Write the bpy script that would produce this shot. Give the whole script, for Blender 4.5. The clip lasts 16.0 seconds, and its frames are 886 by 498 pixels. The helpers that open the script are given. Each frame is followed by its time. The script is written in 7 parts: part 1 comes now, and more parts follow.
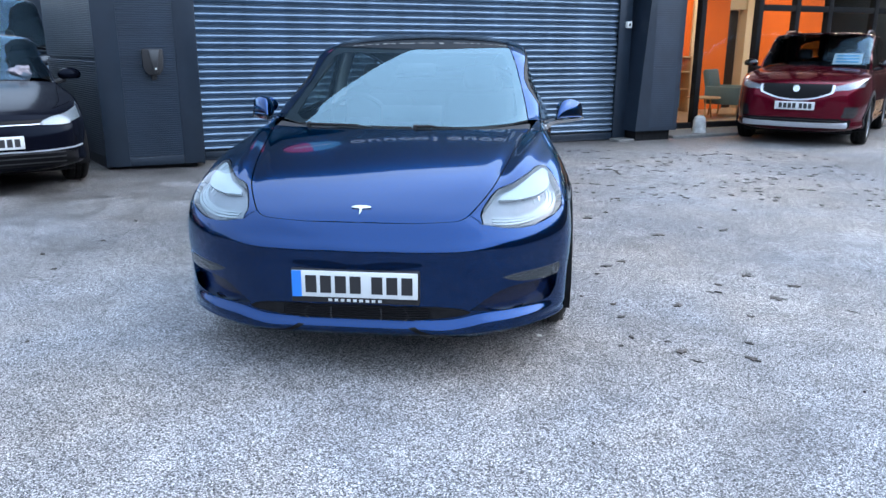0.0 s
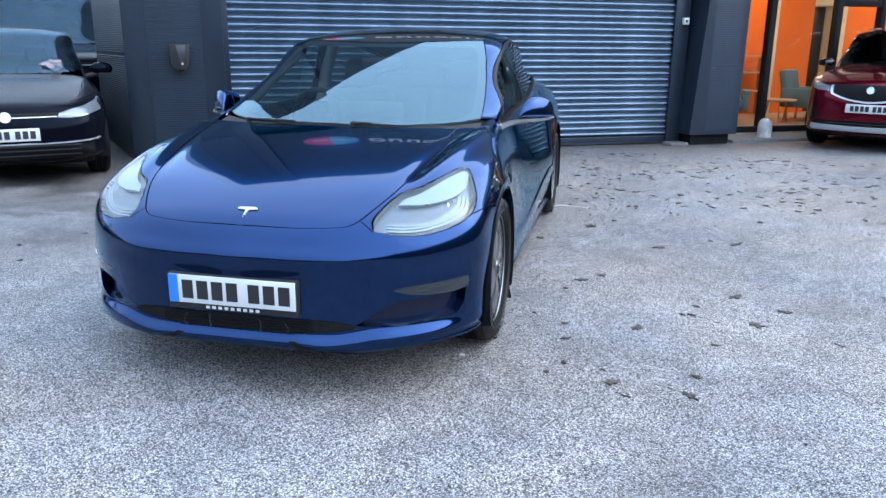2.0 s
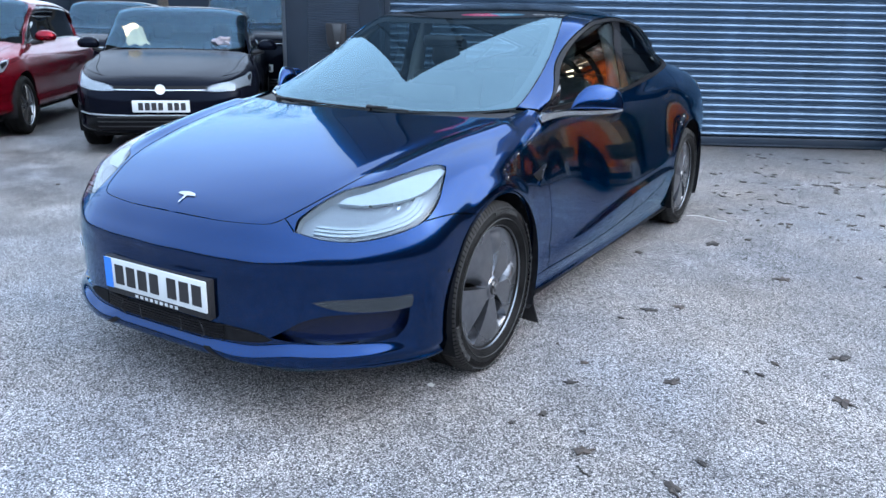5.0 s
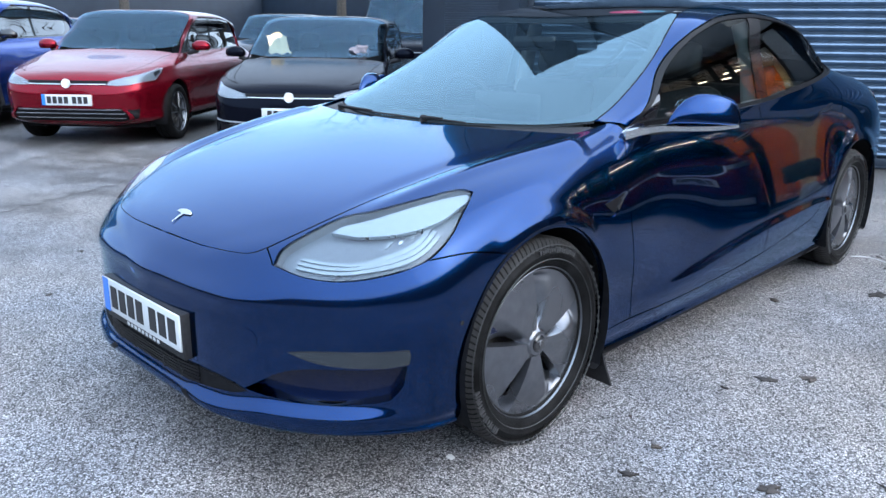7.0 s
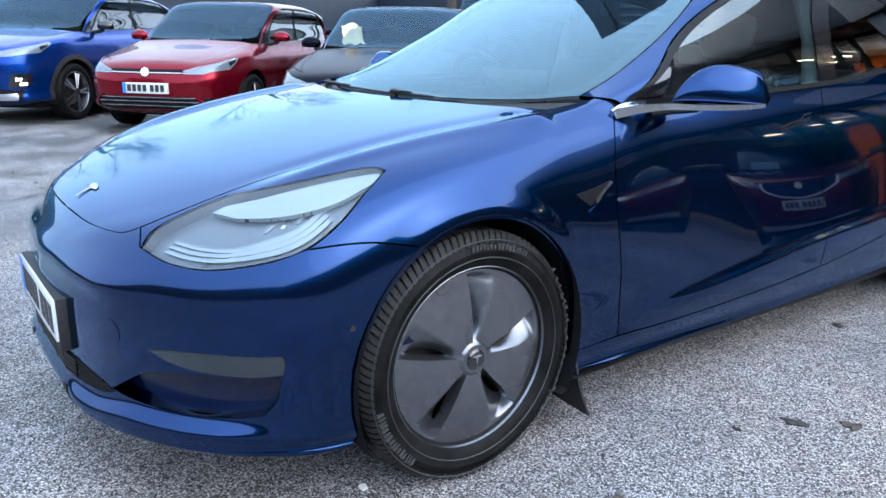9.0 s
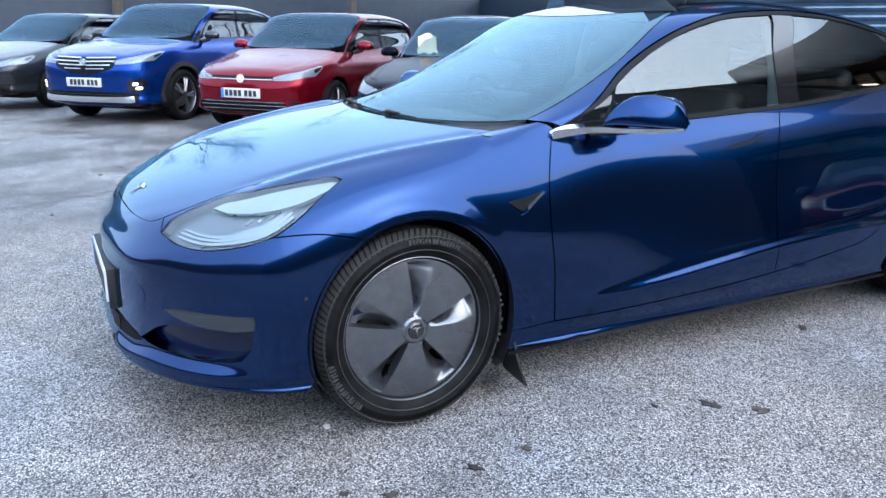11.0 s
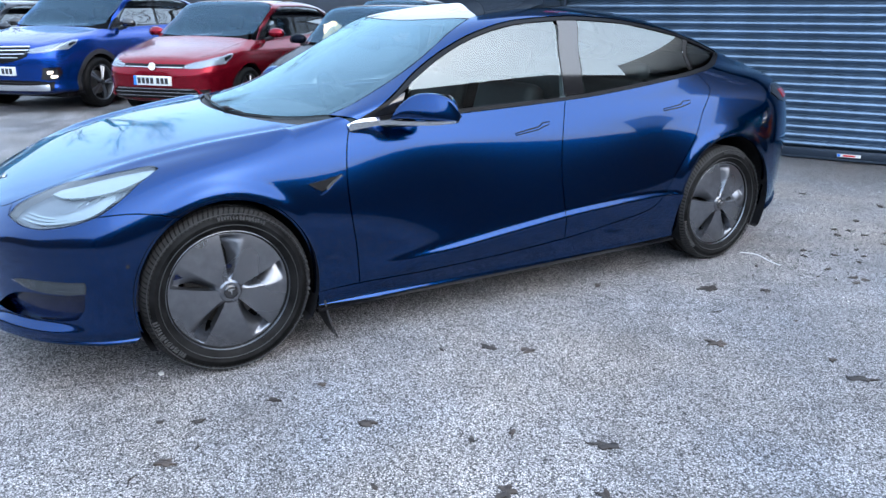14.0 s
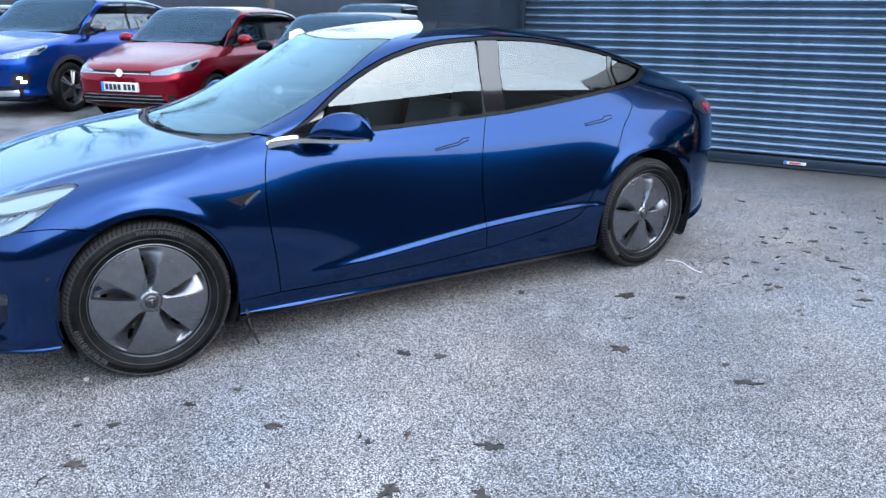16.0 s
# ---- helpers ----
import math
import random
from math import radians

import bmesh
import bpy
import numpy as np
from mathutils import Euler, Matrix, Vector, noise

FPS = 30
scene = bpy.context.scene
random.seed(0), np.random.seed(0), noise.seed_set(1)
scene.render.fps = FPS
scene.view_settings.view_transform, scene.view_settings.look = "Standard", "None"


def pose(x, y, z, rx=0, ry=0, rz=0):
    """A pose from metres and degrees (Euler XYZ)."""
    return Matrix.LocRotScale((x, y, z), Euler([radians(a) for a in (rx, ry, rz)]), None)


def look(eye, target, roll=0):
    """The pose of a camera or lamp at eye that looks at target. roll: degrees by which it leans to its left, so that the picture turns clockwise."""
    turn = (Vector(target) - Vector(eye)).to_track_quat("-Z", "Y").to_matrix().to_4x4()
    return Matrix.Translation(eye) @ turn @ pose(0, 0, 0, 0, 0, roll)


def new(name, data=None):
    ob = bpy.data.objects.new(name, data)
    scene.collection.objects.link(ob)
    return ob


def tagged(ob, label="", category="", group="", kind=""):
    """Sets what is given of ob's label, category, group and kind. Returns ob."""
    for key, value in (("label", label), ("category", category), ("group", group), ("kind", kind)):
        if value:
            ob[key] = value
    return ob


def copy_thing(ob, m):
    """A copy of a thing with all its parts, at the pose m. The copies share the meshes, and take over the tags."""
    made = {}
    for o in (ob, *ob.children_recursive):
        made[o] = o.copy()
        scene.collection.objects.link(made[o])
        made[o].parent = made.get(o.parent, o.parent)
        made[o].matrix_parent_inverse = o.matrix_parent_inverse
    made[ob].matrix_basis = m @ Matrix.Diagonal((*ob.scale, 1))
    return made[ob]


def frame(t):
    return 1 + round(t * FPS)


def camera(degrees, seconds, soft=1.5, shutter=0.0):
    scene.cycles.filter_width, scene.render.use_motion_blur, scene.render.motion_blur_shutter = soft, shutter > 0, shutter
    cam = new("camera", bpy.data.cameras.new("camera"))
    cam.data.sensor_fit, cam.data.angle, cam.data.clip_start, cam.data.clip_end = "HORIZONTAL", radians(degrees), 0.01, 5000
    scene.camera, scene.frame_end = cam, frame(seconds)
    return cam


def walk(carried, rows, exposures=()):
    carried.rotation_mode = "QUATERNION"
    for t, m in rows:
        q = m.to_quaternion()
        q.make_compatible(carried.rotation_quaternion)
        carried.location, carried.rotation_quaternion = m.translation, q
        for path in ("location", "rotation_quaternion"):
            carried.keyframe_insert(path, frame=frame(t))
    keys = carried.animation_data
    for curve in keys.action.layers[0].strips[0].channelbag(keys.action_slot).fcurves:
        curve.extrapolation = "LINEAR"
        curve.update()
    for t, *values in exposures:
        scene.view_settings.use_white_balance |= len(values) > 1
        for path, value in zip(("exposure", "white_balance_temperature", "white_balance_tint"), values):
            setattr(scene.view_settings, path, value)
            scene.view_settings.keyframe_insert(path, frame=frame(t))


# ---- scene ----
cam = camera(61.0, 16.0)
PATH = [
    (0, (0.633, -2.911, 1.368), (0.438, -0.99, 0.848), 0.2),
    (0.5, (0.844, -2.839, 1.365), (0.597, -0.923, 0.846), 0.2),
    (1, (1.024, -2.759, 1.356), (0.721, -0.852, 0.839), 0.2),
    (1.5, (1.189, -2.628, 1.339), (0.825, -0.731, 0.821), 0.3),
    (2, (1.369, -2.487, 1.331), (0.935, -0.606, 0.81), 0.4),
    (2.5, (1.577, -2.353, 1.329), (1.069, -0.491, 0.808), 0.3),
    (3, (1.745, -2.179, 1.318), (1.151, -0.343, 0.792), 0.4),
    (3.5, (1.888, -2.015, 1.314), (1.192, -0.217, 0.782), 0.4),
    (3.7, (1.922, -1.974, 1.308), (1.193, -0.19, 0.774), 0.5),
    (5.8, (2.28, -1.333, 1.282), (1.115, 0.197, 0.73), 0.8),
    (6, (2.316, -1.25, 1.266), (1.107, 0.249, 0.723), 0.6),
    (6.5, (2.28, -1.094, 1.257), (0.992, 0.337, 0.715), 0.7),
    (7, (2.179, -0.93, 1.25), (0.831, 0.445, 0.71), 0.7),
    (7.5, (2.108, -0.756, 1.248), (0.708, 0.566, 0.709), 0.6),
    (8, (2.108, -0.521, 1.211), (0.66, 0.75, 0.674), 0.7),
    (8.5, (2.156, -0.369, 1.162), (0.66, 0.846, 0.626), 0.8),
    (9, (2.252, -0.295, 1.126), (0.703, 0.851, 0.59), 0.9),
    (9.2, (2.311, -0.278, 1.118), (0.74, 0.838, 0.583), 0.9),
    (11.3, (3.013, -0.118, 1.274), (1.311, 0.777, 0.724), 0.6),
    (11.5, (3.081, -0.086, 1.284), (1.378, 0.804, 0.728), 0.5),
    (12, (3.194, -0.052, 1.294), (1.494, 0.839, 0.73), 0.6),
    (12.5, (3.321, -0.056, 1.323), (1.634, 0.851, 0.745), 0.5),
    (13, (3.45, -0.03, 1.348), (1.782, 0.904, 0.759), 0.4),
    (13.5, (3.555, 0.041, 1.368), (1.91, 1.01, 0.772), 0.3),
    (14, (3.659, 0.096, 1.382), (2.034, 1.097, 0.786), 0.4),
    (14.5, (3.756, 0.104, 1.443), (2.145, 1.129, 0.847), 0.4),
    (15, (3.844, 0.105, 1.473), (2.24, 1.14, 0.878), 0.5),
    (15.5, (3.904, 0.163, 1.495), (2.3, 1.198, 0.897), 0.5),
    (16, (3.966, 0.302, 1.487), (2.354, 1.324, 0.89), 0.6),
]
walk(cam, [(t, look(eye, target, roll)) for t, eye, target, roll in PATH])

# ---- daylight: an overcast winter sky ----
SUN_EL, SUN_ROT = 38.0, 76.0
world = bpy.data.worlds.new("overcast_sky")
scene.world = world
world.use_nodes = True
wn, wl = world.node_tree.nodes, world.node_tree.links
sky = wn.new("ShaderNodeTexSky")
sky.sky_type, sky.sun_disc = "NISHITA", False
sky.sun_elevation, sky.sun_rotation = radians(SUN_EL), radians(SUN_ROT)
sky.air_density, sky.dust_density, sky.ozone_density = 1.0, 3.0, 1.5
pale = wn.new("ShaderNodeMix")
pale.data_type = "RGBA"
pale.inputs[0].default_value = 0.72
pale.inputs[7].default_value = (5.45, 7.0, 9.3, 1)
wl.new(sky.outputs[0], pale.inputs[6])
clouds, ramp = wn.new("ShaderNodeTexNoise"), wn.new("ShaderNodeMapRange")
clouds.inputs["Scale"].default_value, clouds.inputs["Detail"].default_value = 2.2, 5.0
ramp.inputs[3].default_value, ramp.inputs[4].default_value = 0.82, 1.18
coords = wn.new("ShaderNodeTexCoord")
wl.new(coords.outputs["Generated"], clouds.inputs["Vector"])
wl.new(clouds.outputs[0], ramp.inputs[0])
# the cloud is thinner and brighter on the sun's side of the sky
toward, side = wn.new("ShaderNodeVectorMath"), wn.new("ShaderNodeMapRange")
toward.operation = "DOT_PRODUCT"
toward.inputs[1].default_value = (math.sin(radians(SUN_ROT)) * math.cos(radians(SUN_EL)), math.cos(radians(SUN_ROT)) * math.cos(radians(SUN_EL)), math.sin(radians(SUN_EL)))
side.inputs[1].default_value, side.inputs[2].default_value = -0.7, 1.0
side.inputs[3].default_value, side.inputs[4].default_value = 0.54, 1.42
wl.new(coords.outputs["Generated"], toward.inputs[0])
wl.new(toward.outputs["Value"], side.inputs[0])
both_ = wn.new("ShaderNodeMath")
both_.operation = "MULTIPLY"
wl.new(ramp.outputs[0], both_.inputs[0])
wl.new(side.outputs[0], both_.inputs[1])
shade = wn.new("ShaderNodeVectorMath")
shade.operation = "SCALE"
wl.new(pale.outputs[2], shade.inputs[0])
wl.new(both_.outputs[0], shade.inputs[3])
wl.new(shade.outputs[0], wn["Background"].inputs[0])
wn["Background"].inputs[1].default_value = 0.465

sun = new("sun", bpy.data.lights.new("sun", "SUN"))
sun.data.energy, sun.data.angle, sun.data.color = 1.1, radians(80), (1.0, 0.97, 0.92)
sun.matrix_world = look((0, 0, 20), (math.sin(radians(SUN_ROT)) * -10, math.cos(radians(SUN_ROT)) * -10, 20 - 10 * math.tan(radians(SUN_EL))))
scene.view_settings.exposure = 0.0

# ---- materials ----
def material(name, color, rough=0.5, metal=0.0, coat=0.0, grain=None, bump=None, vary=0.0, **more):
    """A principled material. grain: (scale, detail, strength) of a mottling; bump: (scale, distance); vary: a difference from piece to piece."""
    m = bpy.data.materials.new(name)
    m.use_nodes = True
    nodes, links = m.node_tree.nodes, m.node_tree.links
    b = nodes["Principled BSDF"]
    b.inputs["Base Color"].default_value = (*color, 1)
    b.inputs["Roughness"].default_value, b.inputs["Metallic"].default_value = rough, metal
    b.inputs["Coat Weight"].default_value, b.inputs["Coat Roughness"].default_value = coat, 0.02
    for key, value in more.items():
        b.inputs[key.replace("_", " ")].default_value = value
    place = nodes.new("ShaderNodeTexCoord")
    out = None
    if grain:
        tex = nodes.new("ShaderNodeTexNoise")
        tex.inputs["Scale"].default_value, tex.inputs["Detail"].default_value = grain[0], grain[1]
        links.new(place.outputs["Object"], tex.inputs["Vector"])
        rng = nodes.new("ShaderNodeMapRange")
        rng.inputs[1].default_value, rng.inputs[2].default_value = 0.3, 0.7
        rng.inputs[3].default_value, rng.inputs[4].default_value = 1 - grain[2], 1 + grain[2]
        links.new(tex.outputs[0], rng.inputs[0])
        out = rng.outputs[0]
        big = nodes.new("ShaderNodeTexNoise")
        big.inputs["Scale"].default_value = grain[0] / 9
        links.new(place.outputs["Object"], big.inputs["Vector"])
        r2 = nodes.new("ShaderNodeMapRange")
        r2.inputs[3].default_value, r2.inputs[4].default_value = max(rough - 0.12, 0.02), min(rough + 0.12, 1)
        links.new(big.outputs[0], r2.inputs[0])
        links.new(r2.outputs[0], b.inputs["Roughness"])
    if vary:
        info, rng = nodes.new("ShaderNodeObjectInfo"), nodes.new("ShaderNodeMapRange")
        rng.inputs[3].default_value, rng.inputs[4].default_value = 1 - vary, 1 + vary
        links.new(info.outputs["Random"], rng.inputs[0])
        if out:
            mul = nodes.new("ShaderNodeMath")
            mul.operation = "MULTIPLY"
            links.new(out, mul.inputs[0])
            links.new(rng.outputs[0], mul.inputs[1])
            out = mul.outputs[0]
        else:
            out = rng.outputs[0]
    if out:
        sc = nodes.new("ShaderNodeVectorMath")
        sc.operation = "SCALE"
        sc.inputs[0].default_value = color
        links.new(out, sc.inputs[3])
        links.new(sc.outputs[0], b.inputs["Base Color"])
    if bump:
        tex, bp = nodes.new("ShaderNodeTexNoise"), nodes.new("ShaderNodeBump")
        tex.inputs["Scale"].default_value, tex.inputs["Detail"].default_value = bump[0], 4
        bp.inputs["Distance"].default_value = bump[1]
        links.new(place.outputs["Object"], tex.inputs["Vector"])
        links.new(tex.outputs[0], bp.inputs["Height"])
        links.new(bp.outputs[0], b.inputs["Normal"])
    return m


def glass(name, tint, gloss=0.02, ior=1.5, sheen=(1, 1, 1)):
    """A thin pane: tinted see-through with a mirror-like sheen that Fresnel drives."""
    m = bpy.data.materials.new(name)
    m.use_nodes = True
    nodes, links = m.node_tree.nodes, m.node_tree.links
    nodes.remove(nodes["Principled BSDF"])
    clear, shine, mix, fres = (nodes.new("ShaderNode" + k) for k in ("BsdfTransparent", "BsdfGlossy", "MixShader", "LayerWeight"))
    clear.inputs[0].default_value = (*tint, 1)
    shine.inputs["Roughness"].default_value = gloss
    shine.inputs["Color"].default_value = (*sheen, 1)
    fres.inputs[0].default_value = 0.5
    steep, level = nodes.new("ShaderNodeMath"), nodes.new("ShaderNodeMapRange")
    steep.operation = "POWER"
    steep.inputs[1].default_value = 5.0
    level.inputs[3].default_value, level.inputs[4].default_value = ((ior - 1) / (ior + 1)) ** 2, 1.0
    links.new(fres.outputs["Facing"], steep.inputs[0])
    links.new(steep.outputs[0], level.inputs[0])
    links.new(level.outputs[0], mix.inputs[0])
    links.new(clear.outputs[0], mix.inputs[1])
    links.new(shine.outputs[0], mix.inputs[2])
    links.new(mix.outputs[0], nodes["Material Output"].inputs[0])
    return m


def glow(name, color, strength):
    return material(name, color, 0.6, Emission_Color=(*color, 1), Emission_Strength=strength)


M = dict(
    blue=material("deep_blue_metallic_paint", (0.0001, 0.0222, 0.092), 0.175, 1.0, 1.0, Coat_IOR=1.33, Specular_Tint=(0.03, 0.66, 1.0, 1)),
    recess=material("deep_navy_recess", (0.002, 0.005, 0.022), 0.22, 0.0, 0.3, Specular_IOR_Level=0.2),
    black_gloss=material("black_gloss_trim", (0.008, 0.008, 0.009), 0.12, 0.0, 0.6),
    black_satin=material("black_satin_trim", (0.005, 0.005, 0.006), 0.4, Specular_IOR_Level=0.12),
    black_plastic=material("black_textured_plastic", (0.018, 0.018, 0.02), 0.55, grain=(60, 3, 0.2), bump=(500, 0.0006), Specular_IOR_Level=0.25),
    dark=material("dark_underbody", (0.008, 0.008, 0.009), 0.8, grain=(30, 3, 0.3), Specular_IOR_Level=0.1),
    rubber=material("tyre_rubber", (0.0055, 0.0054, 0.0055), 0.55, grain=(16, 6, 0.7), bump=(260, 0.0008), Specular_IOR_Level=0.10),
    tread=material("dusty_tyre_tread", (0.011, 0.0105, 0.0105), 0.75, grain=(30, 6, 0.7), bump=(200, 0.002)),
    tyre_mark=material("raised_tyre_lettering", (0.022, 0.022, 0.022), 0.7, grain=(80, 4, 0.3)),
    cover=material("dark_grey_wheel_cover", (0.140, 0.146, 0.160), 0.28, 0.9, 0.3, grain=(30, 3, 0.1)),
    alloy=material("machined_alloy", (0.19, 0.20, 0.215), 0.32, 1.0, grain=(120, 3, 0.1)),
    dark_alloy=material("dark_alloy", (0.06, 0.062, 0.066), 0.35, 0.8),
    chrome=material("satin_chrome", (0.50, 0.52, 0.54), 0.18, 1.0),
    steel=material("brake_steel", (0.2, 0.19, 0.18), 0.45, 1.0, grain=(150, 3, 0.3)),
    white_plate=material("white_plate_acrylic", (0.55, 0.57, 0.57), 0.3, coat=0.4),
    plate_blue=material("plate_blue_band", (0.01, 0.17, 0.62), 0.3, coat=0.4),
    plate_ink=material("plate_black_ink", (0.012, 0.012, 0.014), 0.5),
    lamp_lens=glass("headlamp_lens", (0.93, 0.96, 0.98), 0.02, 1.4),
    lamp_white=material("headlamp_reflector", (0.20, 0.25, 0.275), 0.3, 0.1, grain=(40, 2, 0.08)),
    lamp_grey=material("headlamp_bezel", (0.095, 0.118, 0.142), 0.35, 0.1),
    far_lamp=material("parked_car_lamp", (0.19, 0.21, 0.23), 0.22, 0.4),
    fog=material("dark_fog_lamp", (0.026, 0.031, 0.036), 0.2, 0.3),
    red_lens=material("red_lamp_lens", (0.35, 0.008, 0.01), 0.12, coat=1.0),
    screen=glass("windscreen_glass", (0.50, 0.58, 0.60), 0.01, 2.1, (0.58, 0.86, 1.0)),
    pane=glass("tinted_side_glass", (0.42, 0.50, 0.50), 0.01, 2.0, (0.92, 1.0, 1.0)),
    far_screen=glass("parked_car_windscreen", (0.50, 0.60, 0.66), 0.01, 1.65, (0.46, 0.72, 0.92)),
    far_pane=glass("parked_car_side_glass", (0.20, 0.25, 0.27), 0.01, 2.3),
    roof_glass=material("dark_roof_glass", (0.006, 0.007, 0.008), 0.03, 0.0, 1.0),
    cloth=material("black_seat_leather", (0.025, 0.025, 0.027), 0.5, grain=(50, 4, 0.2), bump=(220, 0.001)),
    pale_trim=material("pale_pillar_trim", (0.55, 0.55, 0.53), 0.8, grain=(80, 3, 0.06)),
    mirror=material("mirror_glass", (0.8, 0.82, 0.84), 0.02, 1.0),
)


# ---- smooth car shells: sections through key lines, then trimmed panels ----
def pchip(x, y, q):
    """A smooth curve through the knots (x, y) that never overshoots, at q."""
    x, y = np.asarray(x, float), np.asarray(y, float)
    h, d = np.diff(x), np.diff(y) / np.diff(x)
    m = np.zeros(len(x))
    w1, w2 = 2 * h[1:] + h[:-1], h[1:] + 2 * h[:-1]
    ok = d[:-1] * d[1:] > 0
    m[1:-1][ok] = ((w1 + w2) / (w1 / np.where(d[:-1] == 0, 1, d[:-1]) + w2 / np.where(d[1:] == 0, 1, d[1:])))[ok]
    m[0], m[-1] = d[0], d[-1]
    q = np.clip(q, x[0], x[-1])
    i = np.clip(np.searchsorted(x, q) - 1, 0, len(x) - 2)
    s = (q - x[i]) / h[i]
    return (y[i] * (1 + 2 * s) * (1 - s) ** 2 + h[i] * m[i] * s * (1 - s) ** 2
            + y[i + 1] * s * s * (3 - 2 * s) + h[i] * m[i + 1] * s * s * (s - 1))


def blur(a, axis, sigma, odd):
    """Gaussian smoothing along an axis; the ends are mirrored, evenly or (odd) through the end point."""
    n = int(3 * sigma) + 1
    k = np.exp(-0.5 * (np.arange(-n, n + 1) / sigma) ** 2)
    k /= k.sum()
    a = np.moveaxis(a, axis, 0)
    lo, hi = a[n:0:-1], a[-2:-n - 2:-1]
    if odd:
        lo, hi = 2 * a[:1] - lo, 2 * a[-1:] - hi
    b = np.concatenate([lo, a, hi])
    out = sum(k[j] * b[j:j + len(a)] for j in range(2 * n + 1))
    return np.moveaxis(out, 0, axis)


class Shell:
    """The skin of half a car (x >= 0): y runs from nose to tail, v from the bottom's middle (0) over the side to the roof's middle (1)."""
    NP, NV = 300, 220

    def __init__(self, ys, lines, soft_p=3.0, soft_v=3.0):
        self.y0, self.y1 = ys[0], ys[-1]
        q = np.linspace(0, 1, self.NP)
        kp = self.p_of(np.asarray(ys))
        ks = np.array([[pchip(kp, xs, q), pchip(kp, zs, q)] for xs, zs in lines])      # line, xz, p
        n = len(lines)
        v = np.linspace(0, n - 1, self.NV)
        i = np.clip(v.astype(int), 0, n - 2)
        s = (v - i)[:, None, None]
        ends = np.concatenate([ks[1:2] * np.array([-1, 1])[None, :, None], ks, ks[-2:-1] * np.array([-1, 1])[None, :, None]])
        a, b, c, d = ends[i], ends[i + 1], ends[i + 2], ends[i + 3]
        g = 0.5 * (2 * b + (c - a) * s + (2 * a - 5 * b + 4 * c - d) * s ** 2 + (3 * b - a - 3 * c + d) * s ** 3)
        X, Z = g[:, 0, :].T, g[:, 1, :].T                                               # p, v
        X = blur(blur(X, 1, soft_v, True), 0, soft_p, True)
        Z = blur(blur(Z, 1, soft_v, False), 0, soft_p, True)
        X[:, 0] = X[:, -1] = 0
        Y = np.repeat(self.y_of(q)[:, None], self.NV, 1)
        self.G = np.stack([np.maximum(X, 0), Y, Z], -1)
        self.turn_out()

    def turn_out(self):
        """The skin's outward normals."""
        dp, dv = np.gradient(self.G, axis=0), np.gradient(self.G, axis=1)
        nrm = np.cross(dp, dv)
        nrm[0], nrm[-1] = (0, -1, 0), (0, 1, 0)
        nrm[:, 0, 0] = nrm[:, -1, 0] = 0
        nrm /= np.linalg.norm(nrm, axis=-1, keepdims=True) + 1e-12
        if nrm[self.NP // 2, self.NV // 2, 0] < 0:
            nrm[1:-1] *= -1
        self.N = nrm

    def dent(self, depth, ridge=None, flare=None):
        """Push the nose in by depth(x, z) metres and raise it by ridge(x, y, z); widen the sides by flare(x, y, z)."""
        g = self.G[:self.NP // 3]
        g[..., 1] += depth(g[..., 0], g[..., 2])
        if ridge is not None:
            g[..., 2] += ridge(g[..., 0], g[..., 1], g[..., 2])
        if flare is not None:
            self.G[..., 0] += flare(self.G[..., 0], self.G[..., 1], self.G[..., 2])
        self.turn_out()
        self.N[0] = self.N[3]

    def p_of(self, y):
        return np.arccos(np.clip(1 - 2 * (np.asarray(y, float) - self.y0) / (self.y1 - self.y0), -1, 1)) / np.pi

    def y_of(self, p):
        return self.y0 + (self.y1 - self.y0) * (1 - np.cos(np.pi * np.asarray(p))) / 2

    def _mix(self, F, p, v):
        a, b = np.clip(np.asarray(p) * (self.NP - 1), 0, self.NP - 1.001), np.clip(np.asarray(v) * (self.NV - 1), 0, self.NV - 1.001)
        i, j = a.astype(int), b.astype(int)
        s, t = (a - i)[..., None], (b - j)[..., None]
        return (1 - s) * ((1 - t) * F[i, j] + t * F[i, j + 1]) + s * ((1 - t) * F[i + 1, j] + t * F[i + 1, j + 1])

    def at(self, p, v):
        return self._mix(self.G, p, v)

    def normal(self, p, v, calm=False):
        """The outward normal; calm: of an evenly bowed windscreen, or of side glass, evenly curved from its foot to its top."""
        n = self._mix(self.N, p, v)
        if calm == "screen":
            q = self.at(p, v)
            out = 0.22 * q[:, 0] + 0.9 * np.maximum(q[:, 0] - 0.5, 0)
            n = np.stack([out, -0.48 + 0.07 * (q[:, 1] - 1.2), np.ones(len(out))], -1)
        elif calm:
            q = self.at(p, v)
            up = 0.065 + 0.10 * np.clip(q[:, 1] - 2.5, 0, 2) + 0.37 * np.clip((q[:, 2] - 0.98 - 0.055 * (q[:, 1] - 1.9)) / 0.36, 0, 1.2)
            n = np.stack([np.ones(len(up)), -0.03 + 0.03 * (q[:, 1] - 2.6), up], -1)
        return n / (np.linalg.norm(n, axis=-1, keepdims=True) + 1e-12)

    def side(self, y, z):
        """(p, v) of the skin's point at (y, z), seen from the side."""
        p = float(self.p_of(y))
        v = np.linspace(0.12, 1, 500)
        zz = np.maximum.accumulate(self.at(np.full(500, p), v)[:, 2])
        return p, float(np.interp(z, zz, v))

